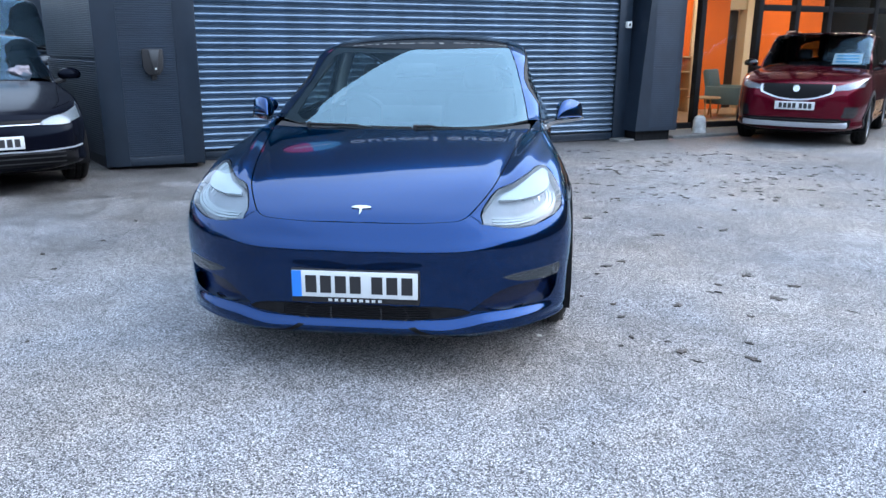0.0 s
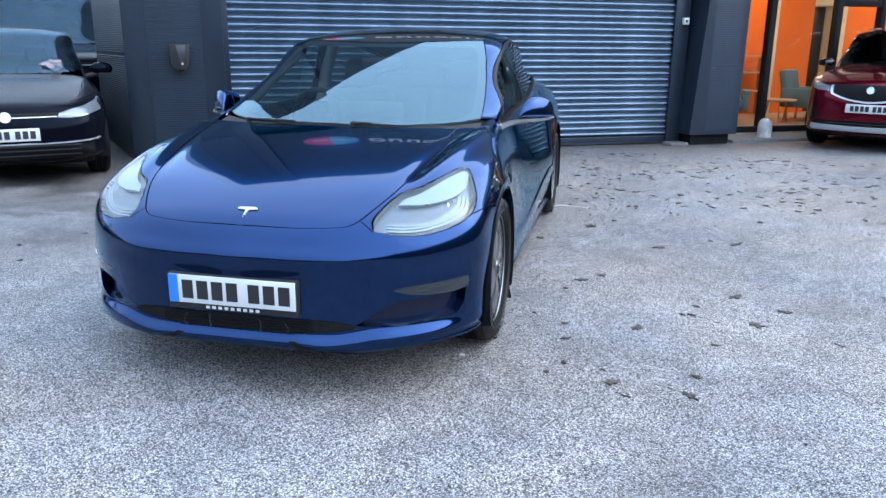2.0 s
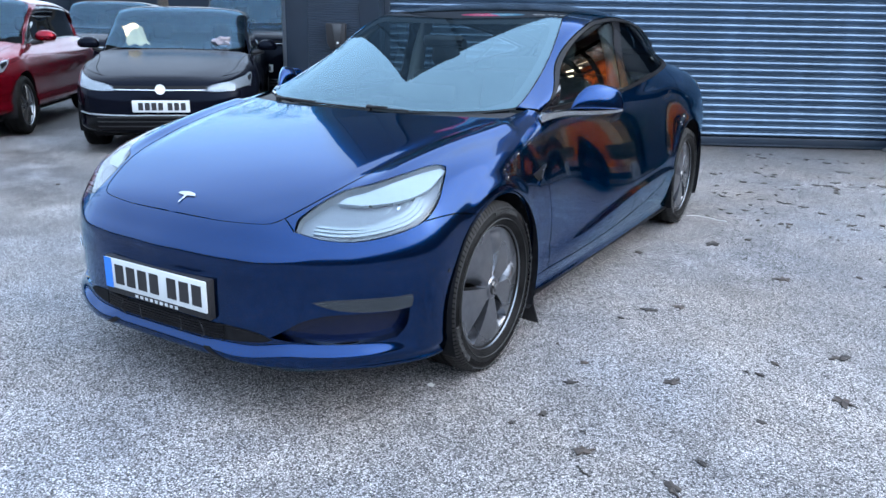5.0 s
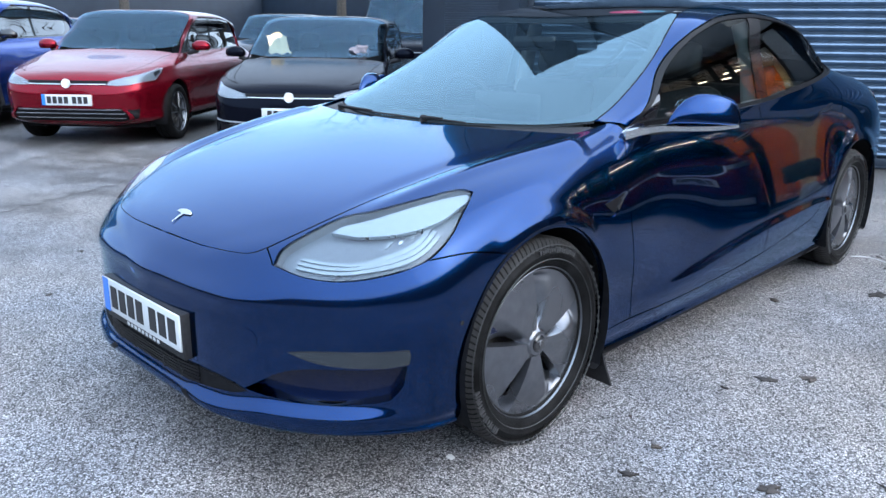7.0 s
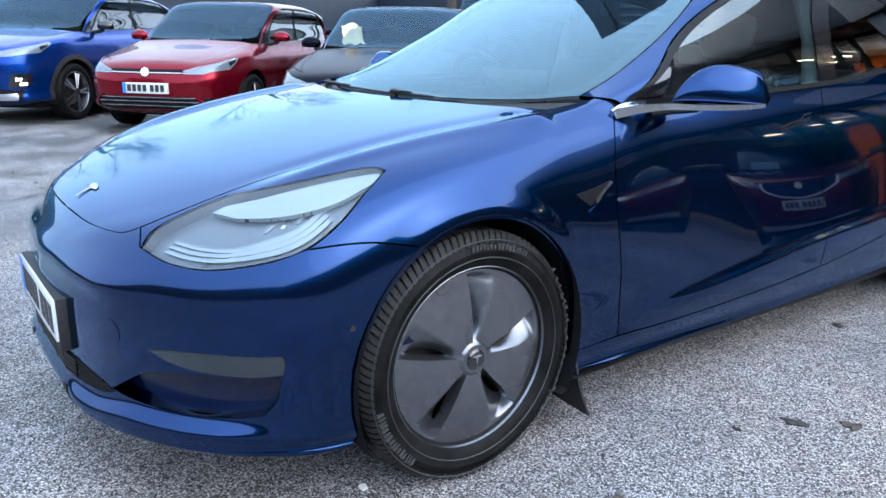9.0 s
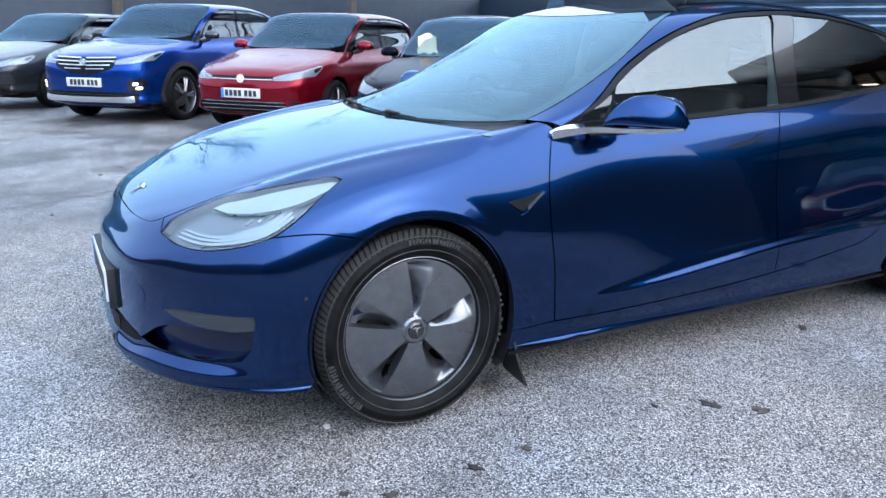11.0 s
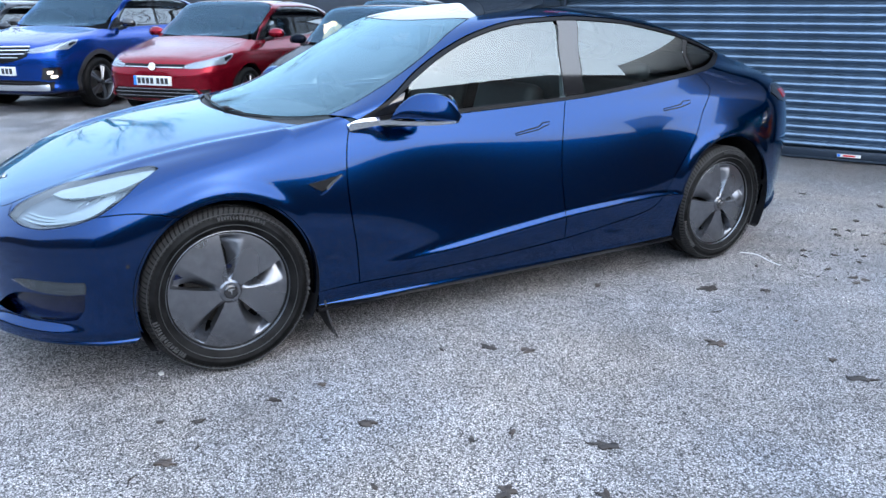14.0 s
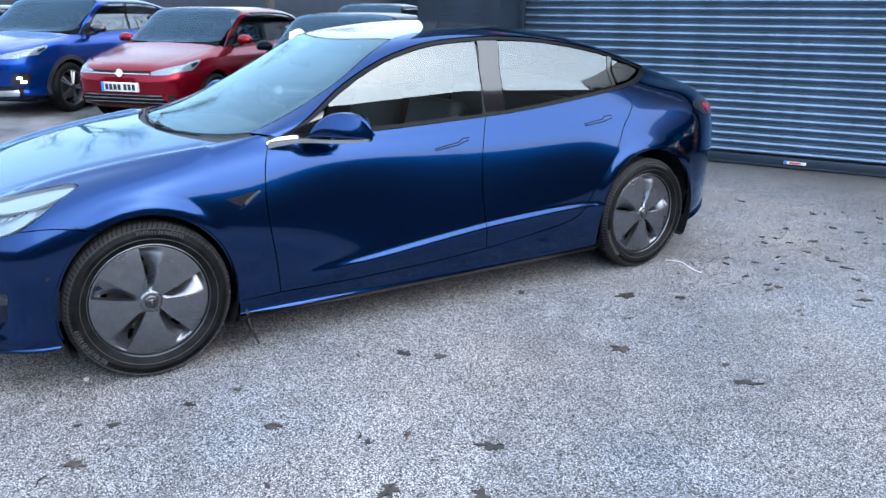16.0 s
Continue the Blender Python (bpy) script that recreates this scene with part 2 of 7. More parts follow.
    def top(self, x, y):
        """(p, v) of the skin's point at (x, y), seen from above."""
        p = float(self.p_of(y))
        v = np.linspace(0.4, 1, 500)
        xx = np.maximum.accumulate(self.at(np.full(500, p), v)[::-1, 0])
        return p, float(np.interp(x, xx, v[::-1]))

    def front(self, x, z, back=False):
        """(p, v) of the skin's point at (x, z), seen from the front (or the back)."""
        k = self.NP // 3
        sl = slice(self.NP - k, self.NP) if back else slice(0, k)
        g = self.G[sl]
        d = (g[..., 0] - x) ** 2 + (g[..., 2] - z) ** 2
        i, j = np.unravel_index(np.argmin(d), d.shape)
        i += sl.start
        best = None
        pp = np.clip(np.linspace(i - 1.5, i + 1.5, 31) / (self.NP - 1), 0, 1)
        vv = np.clip(np.linspace(j - 1.5, j + 1.5, 31) / (self.NV - 1), 0, 1)
        P, V = np.meshgrid(pp, vv, indexing="ij")
        q = self.at(P, V)
        e = (q[..., 0] - x) ** 2 + (q[..., 2] - z) ** 2
        i, j = np.unravel_index(np.argmin(e), e.shape)
        return float(P[i, j]), float(V[i, j])


from mathutils.geometry import delaunay_2d_cdt


def mesh_of(name, verts, faces, mats=None, slots=None, smooth=False, normals=None):
    me = bpy.data.meshes.new(name)
    me.from_pydata([tuple(map(float, v)) for v in verts], [], [tuple(map(int, f)) for f in faces])
    for m in mats or []:
        me.materials.append(m)
    if slots is not None:
        me.polygons.foreach_set("material_index", list(slots))
    if smooth is True:
        me.polygons.foreach_set("use_smooth", [True] * len(me.polygons))
    me.update()
    return me


def thing(name, label, category, m=None, group="", kind=""):
    """An Empty at a thing's base, to which its parts are parented."""
    ob = new(name)
    ob.empty_display_size = 0.2
    if m is not None:
        ob.matrix_world = m
    return tagged(ob, label, category, group, kind)


def part(name, bm, mat, parent, label="", smooth=30.0):
    """Links a bmesh or a mesh as one mesh object under a thing or a part; smooth: the angle under which edges are shaded round."""
    if isinstance(bm, bmesh.types.BMesh):
        me = bpy.data.meshes.new(name)
        if smooth:
            bmesh.ops.recalc_face_normals(bm, faces=bm.faces)
            for f in bm.faces:
                f.smooth = True
            for e in bm.edges:
                e.smooth = len(e.link_faces) == 2 and e.calc_face_angle(0) < radians(smooth)
        bm.to_mesh(me)
        bm.free()
    else:
        me = bm
    if mat is not None and not me.materials:
        for k in (mat if isinstance(mat, (list, tuple)) else [mat]):
            me.materials.append(k)
    ob = new(name, me)
    ob.parent = parent
    if label:
        ob["label"] = label
    return ob


def box_bm(x0, y0, z0, x1, y1, z1, bevel=0.0, bm=None):
    b = bmesh.new()
    bmesh.ops.create_cube(b, size=1, matrix=Matrix.Translation(((x0 + x1) / 2, (y0 + y1) / 2, (z0 + z1) / 2)) @ Matrix.Diagonal((x1 - x0, y1 - y0, z1 - z0, 1)))
    if bevel:
        bmesh.ops.bevel(b, geom=b.edges[:], offset=bevel, segments=2, profile=0.5, affect="EDGES")
    return merge(bm, b)


def merge(bm, b):
    """Adds b to bm (or hands it back where there is none yet)."""
    if bm is None:
        return b
    me = bpy.data.meshes.new("joint")
    b.to_mesh(me)
    b.free()
    bm.from_mesh(me)
    bpy.data.meshes.remove(me)
    return bm


def turned(profile, n=64, axis="x", closed=False):
    """A solid of revolution from (radius, along) pairs, about the x axis (or z)."""
    verts, faces = [], []
    k = len(profile)
    for i in range(n):
        a = 2 * math.pi * i / n
        for r, h in profile:
            verts.append((h, r * math.cos(a), r * math.sin(a)) if axis == "x" else (r * math.cos(a), r * math.sin(a), h))
    for i in range(n):
        j = (i + 1) % n
        for q in range(k if closed else k - 1):
            q2 = (q + 1) % k
            faces.append((i * k + q, j * k + q, j * k + q2, i * k + q2))
    bm = bmesh.new()
    vs = [bm.verts.new(v) for v in verts]
    for f in faces:
        try:
            bm.faces.new([vs[i] for i in f])
        except ValueError:
            pass
    bmesh.ops.remove_doubles(bm, verts=bm.verts, dist=1e-6)
    return bm


def prism(outline, depth, z0=0.0, bevel=0.0):
    """A flat shape in x, y with a thickness in z."""
    bm = bmesh.new()
    f = bm.faces.new([bm.verts.new((x, y, z0)) for x, y in outline])
    up = bmesh.ops.extrude_face_region(bm, geom=[f])
    bmesh.ops.translate(bm, vec=(0, 0, depth), verts=[v for v in up["geom"] if isinstance(v, bmesh.types.BMVert)])
    bmesh.ops.recalc_face_normals(bm, faces=bm.faces)
    if bevel:
        bmesh.ops.bevel(bm, geom=bm.edges[:], offset=bevel, segments=2, profile=0.5, affect="EDGES")
    return bm


def spline(pts, sub=8, closed=False):
    """A smooth line through the points (any dimension)."""
    p = [np.asarray(q, float) for q in pts]
    n = len(p)
    out = []
    for i in range(n if closed else n - 1):
        a, b, c, d = (p[(i - 1) % n] if closed or i else 2 * p[0] - p[1]), p[i], p[(i + 1) % n], (p[(i + 2) % n] if closed or i + 2 < n else 2 * p[-1] - p[-2])
        for s in np.linspace(0, 1, sub, endpoint=False):
            out.append(0.5 * (2 * b + (c - a) * s + (2 * a - 5 * b + 4 * c - d) * s ** 2 + (3 * b - a - 3 * c + d) * s ** 3))
    if not closed:
        out.append(p[-1])
    return out


def tube(pts, r, n=8, bm=None, ends=True):
    """A round bar along a line of points; r: one radius, or one for each point."""
    pts = [Vector(p) for p in pts]
    rs = r if isinstance(r, (list, tuple)) else [r] * len(pts)
    b = bmesh.new()
    rings = []
    side = None
    for i, p in enumerate(pts):
        d = (pts[min(i + 1, len(pts) - 1)] - pts[max(i - 1, 0)]).normalized()
        if side is None:
            side = d.orthogonal().normalized()
        side = (side - d * side.dot(d)).normalized()
        up = d.cross(side)
        rings.append([b.verts.new(p + rs[i] * (math.cos(2 * math.pi * k / n) * side + math.sin(2 * math.pi * k / n) * up)) for k in range(n)])
    for a, c in zip(rings, rings[1:]):
        for k in range(n):
            b.faces.new((a[k], a[(k + 1) % n], c[(k + 1) % n], c[k]))
    if ends:
        b.faces.new(rings[0][::-1])
        b.faces.new(rings[-1])
    return merge(bm, b)


def inside(poly, pts):
    """Which of the points lie in the polygon."""
    poly, pts = np.asarray(poly), np.asarray(pts)
    x, y = pts[:, 0], pts[:, 1]
    hit = np.zeros(len(pts), bool)
    for (x0, y0), (x1, y1) in zip(poly, np.roll(poly, -1, 0)):
        cross = ((y0 > y) != (y1 > y))
        with np.errstate(divide="ignore", invalid="ignore"):
            hit ^= cross & (x < (x1 - x0) * (y - y0) / (y1 - y0) + x0)
    return hit


def near_line(poly, pts, dist):
    """Which of the points lie nearer than dist to the polygon's edge."""
    poly, pts = np.asarray(poly), np.asarray(pts)
    out = np.zeros(len(pts), bool)
    for a, b in zip(poly, np.roll(poly, -1, 0)):
        d = b - a
        s = np.clip(((pts - a) @ d) / (d @ d + 1e-12), 0, 1)
        out |= np.linalg.norm(pts - a - s[:, None] * d, axis=1) < dist
    return out


def fill(loops, step):
    """Triangles of a flat region: the first loop is its edge, the rest are holes. Returns points, triangles and how many of the points are edge points."""
    edge = [np.asarray(l, float) for l in loops]
    lo, hi = edge[0].min(0), edge[0].max(0)
    gx, gy = np.meshgrid(np.arange(lo[0], hi[0], step), np.arange(lo[1], hi[1], step * 0.87))
    gx = gx + (np.arange(gx.shape[0]) % 2)[:, None] * step / 2
    pts = np.stack([gx.ravel(), gy.ravel()], 1)
    keep = inside(edge[0], pts) & ~near_line(edge[0], pts, step * 0.55)
    for l in edge[1:]:
        keep &= ~inside(l, pts) & ~near_line(l, pts, step * 0.55)
    pts = pts[keep]
    allp = np.concatenate(edge + [pts])
    es, k = [], 0
    for l in edge:
        es += [(k + i, k + (i + 1) % len(l)) for i in range(len(l))]
        k += len(l)
    out = delaunay_2d_cdt([Vector(q) for q in allp], es, [], 0, 1e-7, False)
    v = np.array([tuple(q) for q in out[0]])
    f = np.array([t for t in out[2] if len(t) == 3])
    c = v[f].mean(1)
    ok = inside(edge[0], c)
    for l in edge[1:]:
        ok &= ~inside(l, c)
    return v, f[ok]


def dense(loop, step):
    """The same closed loop with points at most step apart."""
    out = []
    loop = [np.asarray(q, float) for q in loop]
    for a, b in zip(loop, loop[1:] + loop[:1]):
        n = max(1, int(np.ceil(np.linalg.norm(b - a) / step)))
        out += [a + (b - a) * i / n for i in range(n)]
    return out


SCALE_P, SCALE_V = 7.0, 3.6        # about metres for one unit of p and of v


def panel(shell, name, loops, mat, parent, label="", step=0.03, lift=0.0, depth=0.012, mirrored=False, across=False, calm=False, edge=None):
    """A trimmed piece of a shell with turned-in edges. loops: (p, v) outlines. across: joined with its mirror image over the middle; mirrored: on the other side."""
    sc = np.array([SCALE_P, SCALE_V])
    flat = [np.array(dense([np.array(q) * sc for q in l], step * 0.6)) for l in loops]
    pv, tri = fill(flat, step)
    p, v = pv[:, 0] / sc[0], pv[:, 1] / sc[1]
    pos, nrm = shell.at(p, v), shell.normal(p, v, calm)
    pos = pos + nrm * lift
    edges = {}
    for a, b, c in tri:
        for e in ((a, b), (b, c), (c, a)):
            edges[tuple(sorted(e))] = edges.get(tuple(sorted(e)), 0) + 1
    # outward winding
    fn = np.cross(pos[tri[:, 1]] - pos[tri[:, 0]], pos[tri[:, 2]] - pos[tri[:, 0]])
    flip = (fn * nrm[tri].mean(1)).sum(1) < 0
    tri = tri.copy()
    tri[flip] = tri[flip][:, ::-1]
    rim = []
    for a, b, c in tri:
        for e in ((a, b), (b, c), (c, a)):
            if edges[tuple(sorted(e))] == 1 and not (across and pos[e[0]][0] < 1e-4 and pos[e[1]][0] < 1e-4):
                rim.append(e)
    verts, norms, faces = list(pos), list(nrm), [tuple(t) for t in tri]
    if depth:
        inner = {}
        for e in rim:
            for k in e:
                if k not in inner:
                    inner[k] = (len(verts), len(verts) + 1)
                    verts += [pos[k] - nrm[k] * 0.0001, pos[k] - nrm[k] * depth]
                    norms += [None, None]
        for a, b in rim:
            faces.append((b, a, inner[a][1], inner[b][1]))
    n_skin = len(tri)
    verts = np.array(verts)
    return _finish(name, verts, nrm, faces, n_skin, mat, parent, label, mirrored, across, edge)


def _finish(name, verts, nrm, faces, n_skin, mat, parent, label, mirrored, across, edge=None):
    flipx = np.array([-1, 1, 1])
    n0 = len(nrm)
    full = np.zeros((len(verts), 3))
    full[:n0] = nrm
    if mirrored:
        verts, full, faces = verts * flipx, full * flipx, [tuple(f)[::-1] for f in faces]
    skin_flags = [i < n_skin for i in range(len(faces))]
    if across:
        k = len(verts)
        remap = [i if (i < n0 and verts[i][0] < 1e-4) else i + k for i in range(k)]
        for i in range(n0):
            if verts[i][0] < 1e-4:
                verts[i][0] = 0
                full[i][0] = 0
        faces = faces + [tuple(remap[i] for i in f)[::-1] for f in faces]
        skin_flags = skin_flags * 2
        verts, full = np.concatenate([verts, verts * flipx]), np.concatenate([full, full * flipx])
    me = bpy.data.meshes.new(name)
    me.from_pydata([tuple(map(float, q)) for q in verts], [], [tuple(map(int, f)) for f in faces])
    me.materials.append(mat)
    me.polygons.foreach_set("use_smooth", [True] * len(me.polygons))
    me.update()
    if edge is not None:
        me.materials.append(edge)
        me.polygons.foreach_set("material_index", [0 if k else 1 for k in skin_flags])
    loops = []
    for f, skin in zip(me.polygons, skin_flags):
        fn = f.normal
        for vi in f.vertices:
            n = full[vi]
            loops.append(tuple(n) if skin and n @ n > 0.1 else tuple(fn))
    me.normals_split_custom_set(loops)
    ob = new(name, me)
    ob.parent = parent
    if label:
        ob["label"] = label
    return ob


# ---- the electric saloon's key lines, bottom to roof ----
SY = [-0.016, 0.016, 0.095, 0.215, 0.45, 0.84, 1.3, 1.75, 2.2, 2.65, 3.2, 3.72, 4.1, 4.45, 4.62, 4.70]
KEEL = [0.45, 0.205, 0.160, 0.15, 0.15, 0.15, 0.15, 0.15, 0.15, 0.15, 0.15, 0.16, 0.2, 0.27, 0.36, 0.75]
keel_x = [0] * 16
keel_z = KEEL
floor_edge_x = [0, 0.29, 0.49, 0.66, 0.8, 0.8, 0.8, 0.8, 0.8, 0.8, 0.8, 0.8, 0.8, 0.666, 0.440, 0]
floor_edge_z = [0.455, 0.212, 0.172, 0.185, 0.185, 0.155, 0.155, 0.155, 0.155, 0.155, 0.155, 0.165, 0.205, 0.275, 0.365, 0.75]
sill_edge_x = [0, 0.34, 0.56, 0.728, 0.882, 0.885, 0.868, 0.874, 0.88, 0.881, 0.885, 0.885, 0.865, 0.72, 0.48, 0]
sill_edge_z = [0.45, 0.245, 0.210, 0.226, 0.226, 0.21, 0.215, 0.22, 0.22, 0.22, 0.22, 0.22, 0.26, 0.34, 0.43, 0.75]
lower_side_x = [0, 0.355, 0.563, 0.735, 0.892, 0.897, 0.88, 0.906, 0.916, 0.917, 0.914, 0.9, 0.877, 0.731, 0.494, 0]
lower_side_z = [0.45, 0.315, 0.28, 0.27, 0.28, 0.3, 0.305, 0.325, 0.365, 0.4, 0.42, 0.35, 0.36, 0.42, 0.49, 0.75]
door_tuck_x = [0, 0.36, 0.565, 0.735, 0.895, 0.905, 0.882, 0.894, 0.903, 0.905, 0.905, 0.908, 0.885, 0.738, 0.504, 0]
door_tuck_z = [0.45, 0.35, 0.33, 0.33, 0.36, 0.38, 0.375, 0.385, 0.425, 0.46, 0.475, 0.43, 0.44, 0.48, 0.54, 0.75]
waist_x = [0, 0.35, 0.56, 0.735, 0.902, 0.914, 0.895, 0.876, 0.887, 0.892, 0.893, 0.917, 0.9, 0.747, 0.52, 0]
waist_z = [0.45, 0.49, 0.545, 0.565, 0.575, 0.6, 0.555, 0.505, 0.515, 0.53, 0.56, 0.68, 0.69, 0.7, 0.72, 0.75]
shoulder_x = [0, 0.285, 0.5, 0.664, 0.857, 0.887, 0.846, 0.823, 0.822, 0.824, 0.829, 0.85, 0.848, 0.706, 0.494, 0]
shoulder_z = [0.45, 0.535, 0.608, 0.652, 0.715, 0.785, 0.815, 0.835, 0.85, 0.86, 0.88, 0.9, 0.91, 0.91, 0.89, 0.75]
belt_x = [0, 0.14, 0.37, 0.55, 0.735, 0.8, 0.785, 0.778, 0.773, 0.765, 0.749, 0.735, 0.73, 0.594, 0.408, 0]
belt_z = [0.45, 0.562, 0.655, 0.703, 0.785, 0.868, 0.93, 0.955, 0.972, 0.99, 1.02, 1.05, 1.035, 1.01, 0.97, 0.75]
window_rail_x = [0, 0.085, 0.24, 0.38, 0.54, 0.62, 0.71, 0.757, 0.715, 0.7, 0.675, 0.6, 0.56, 0.5, 0.38, 0]
window_rail_z = [0.45, 0.574, 0.668, 0.722, 0.803, 0.89, 0.955, 1.085, 1.202, 1.212, 1.212, 1.162, 1.095, 1.045, 1, 0.75]
roof_shoulder_x = [0, 0.04, 0.12, 0.2, 0.28, 0.32, 0.42, 0.51, 0.62, 0.61, 0.58, 0.515, 0.42, 0.32, 0.2, 0]
roof_shoulder_z = [0.45, 0.58, 0.674, 0.732, 0.812, 0.902, 0.978, 1.175, 1.369, 1.402, 1.369, 1.274, 1.174, 1.085, 1.03, 0.75]
crown_x = [0] * 16
crown_z = [0.45, 0.582, 0.676, 0.736, 0.815, 0.908, 0.987, 1.205, 1.395, 1.453, 1.415, 1.300, 1.180, 1.095, 1.035, 0.75]
HERO_LINES = [(xs, zs) for xs, zs in (
    (keel_x, keel_z),
    (floor_edge_x, floor_edge_z),
    (sill_edge_x, sill_edge_z),
    (lower_side_x, lower_side_z),
    (door_tuck_x, door_tuck_z),
    (waist_x, waist_z),
    (shoulder_x, shoulder_z),
    (belt_x, belt_z),
    (window_rail_x, window_rail_z),
    (roof_shoulder_x, roof_shoulder_z),
    (crown_x, crown_z))]


def ease(x, a, b):
    """0 at a, 1 at b, smooth between."""
    t = np.clip((x - a) / (b - a), 0, 1)
    return t * t * (3 - 2 * t)


def nose_form(x, z):
    """The shelf along the nose, the hollow behind the number plate, and the lip that curls out along the bottom."""
    shelf = -0.012 * np.exp(-((z - 0.565) / 0.028) ** 2) * ease(x, 0.62, 0.40)
    hollow = 0.006 * ease(x, 0.56, 0.36) * ease(z, 0.56, 0.50) * ease(z, 0.235, 0.31)
    top = 0.270 + 0.022 * ease(x, 0.38, 0.56)
    lip = -0.028 * ease(top - z, 0.0, 0.045) * ease(z, 0.185, 0.213) * ease(x, 0.90, 0.74)
    return shelf + hollow + lip


def wing_ridge(x, y, z):
    """The soft ridge that runs along each wing's top, outside the bonnet's shut line, and the fall of the bonnet's edge."""
    line = np.interp(y, [0.2, 0.35, 0.52, 0.82, 1.22, 1.4], [0.49, 0.545, 0.585, 0.638, 0.712, 0.74])
    along = ease(y, 0.30, 0.60) * ease(y, 1.38, 1.15) * (z > 0.6)
    return along * (0.011 * np.exp(-((x - line - 0.065) / 0.038) ** 2) - 0.005 * np.exp(-((x - line + 0.015) / 0.035) ** 2))


def arch_flare(x, y, z):
    """The lips of the wheel arches, which stand out from the sides."""
    out = 0
    for cy, cz, ry, rz in ((0.84, 0.338, 0.350, 0.368), (3.725, 0.345, 0.368, 0.385)):
        r = np.sqrt(((y - cy) / ry) ** 2 + ((z - cz) / rz) ** 2)
        out = out + (0.009 if cy < 2 else 0.006) * ease(r, 1.22, 1.08) * ease(x, 0.60, 0.80) * ease(z, 0.30, 0.50) * (ease(y, cy - 0.28, cy - 0.10) * ease(y, cy + 0.38, cy + 0.12) if cy < 2 else 1)
    return out


# ---- the yard ----
def ground_z(x, y):
    """The yard rises a little towards the row of parked cars."""
    t = min(max((-x - 2.0) / 5.0, 0), 1)
    return 0.11 * t * t * (3 - 2 * t)


def asphalt():
    m = bpy.data.materials.new("worn_asphalt")
    m.use_nodes = True
    N, L = m.node_tree.nodes, m.node_tree.links
    b = N["Principled BSDF"]
    co = N.new("ShaderNodeTexCoord")

    def noise_(scale, detail=4.0, rough=0.55):
        t = N.new("ShaderNodeTexNoise")
        t.inputs["Scale"].default_value, t.inputs["Detail"].default_value, t.inputs["Roughness"].default_value = scale, detail, rough
        L.new(co.outputs["Object"], t.inputs["Vector"])
        return t.outputs[0]

    def span(src, a, b_, lo, hi):
        r = N.new("ShaderNodeMapRange")
        r.inputs[1].default_value, r.inputs[2].default_value, r.inputs[3].default_value, r.inputs[4].default_value = a, b_, lo, hi
        L.new(src, r.inputs[0])
        return r.outputs[0]

    def math_(op, p, q):
        k = N.new("ShaderNodeMath")
        k.operation = op
        for i, s in enumerate((p, q)):
            if isinstance(s, (int, float)):
                k.inputs[i].default_value = s
            else:
                L.new(s, k.inputs[i])
        return k.outputs[0]
    stones = N.new("ShaderNodeTexVoronoi")
    stones.inputs["Scale"].default_value = 200
    L.new(co.outputs["Object"], stones.inputs["Vector"])
    fine = N.new("ShaderNodeTexVoronoi")
    fine.inputs["Scale"].default_value = 340
    L.new(co.outputs["Object"], fine.inputs["Vector"])
    sep = N.new("ShaderNodeSeparateColor")
    L.new(stones.outputs["Color"], sep.inputs[0])
    sep2 = N.new("ShaderNodeSeparateColor")
    L.new(fine.outputs["Color"], sep2.inputs[0])
    speck = math_("ADD", span(sep.outputs[0], 0.1, 0.9, 0.05, 1.9), span(sep2.outputs[0], 0.1, 0.9, -0.4, 0.4))
    pits = span(stones.outputs["Distance"], 0.30, 0.62, 1.05, 0.35)
    tone = math_("MULTIPLY", span(noise_(0.55, 5), 0.32, 0.68, 0.80, 1.26), span(noise_(4.5, 6, 0.65), 0.3, 0.7, 0.80, 1.20))
    wet = span(noise_(0.9, 6, 0.6), 0.56, 0.68, 1.0, 0.74)
    # darker blotches before the parked cars and a darker ragged strip along the workshop
    xyz = N.new("ShaderNodeSeparateXYZ")
    L.new(co.outputs["Object"], xyz.inputs[0])
    ragged = math_("MULTIPLY", noise_(0.8, 6, 0.6), 2.4)
    zone = span(math_("ADD", math_("MULTIPLY", xyz.outputs[0], -1.0), ragged), 2.4, 4.4, 0.0, 1.0)
    blotch = math_("MULTIPLY", span(noise_(1.5, 7, 0.68), 0.40, 0.58, 0.66, 0.12), zone)
    row_tone = math_("SUBTRACT", 1.0, blotch)
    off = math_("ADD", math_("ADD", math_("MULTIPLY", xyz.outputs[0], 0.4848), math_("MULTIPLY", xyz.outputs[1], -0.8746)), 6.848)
    front_tone = span(math_("ADD", off, math_("MULTIPLY", ragged, 0.6)), 0.9, 2.6, 0.5, 1.0)
    # damp patches, darkened further by the two zones
    wet = math_("MULTIPLY", wet, math_("MULTIPLY", row_tone, front_tone))
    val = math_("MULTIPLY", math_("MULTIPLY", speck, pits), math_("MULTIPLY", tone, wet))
    col = N.new("ShaderNodeVectorMath")
    col.operation = "SCALE"
    hue = N.new("ShaderNodeMix")
    hue.data_type = "RGBA"
    hue.inputs[6].default_value, hue.inputs[7].default_value = (0.318, 0.288, 0.268, 1), (0.282, 0.284, 0.302, 1)
    L.new(span(noise_(0.75, 5, 0.6), 0.36, 0.64, 0.0, 1.0), hue.inputs[0])
    L.new(hue.outputs[2], col.inputs[0])
    L.new(val, col.inputs[3])
    L.new(col.outputs[0], b.inputs["Base Color"])
    L.new(math_("ADD", span(wet, 0.62, 1.0, 0.42, 0.74), span(sep.outputs[1], 0, 1, -0.1, 0.1)), b.inputs["Roughness"])
    bump = N.new("ShaderNodeBump")
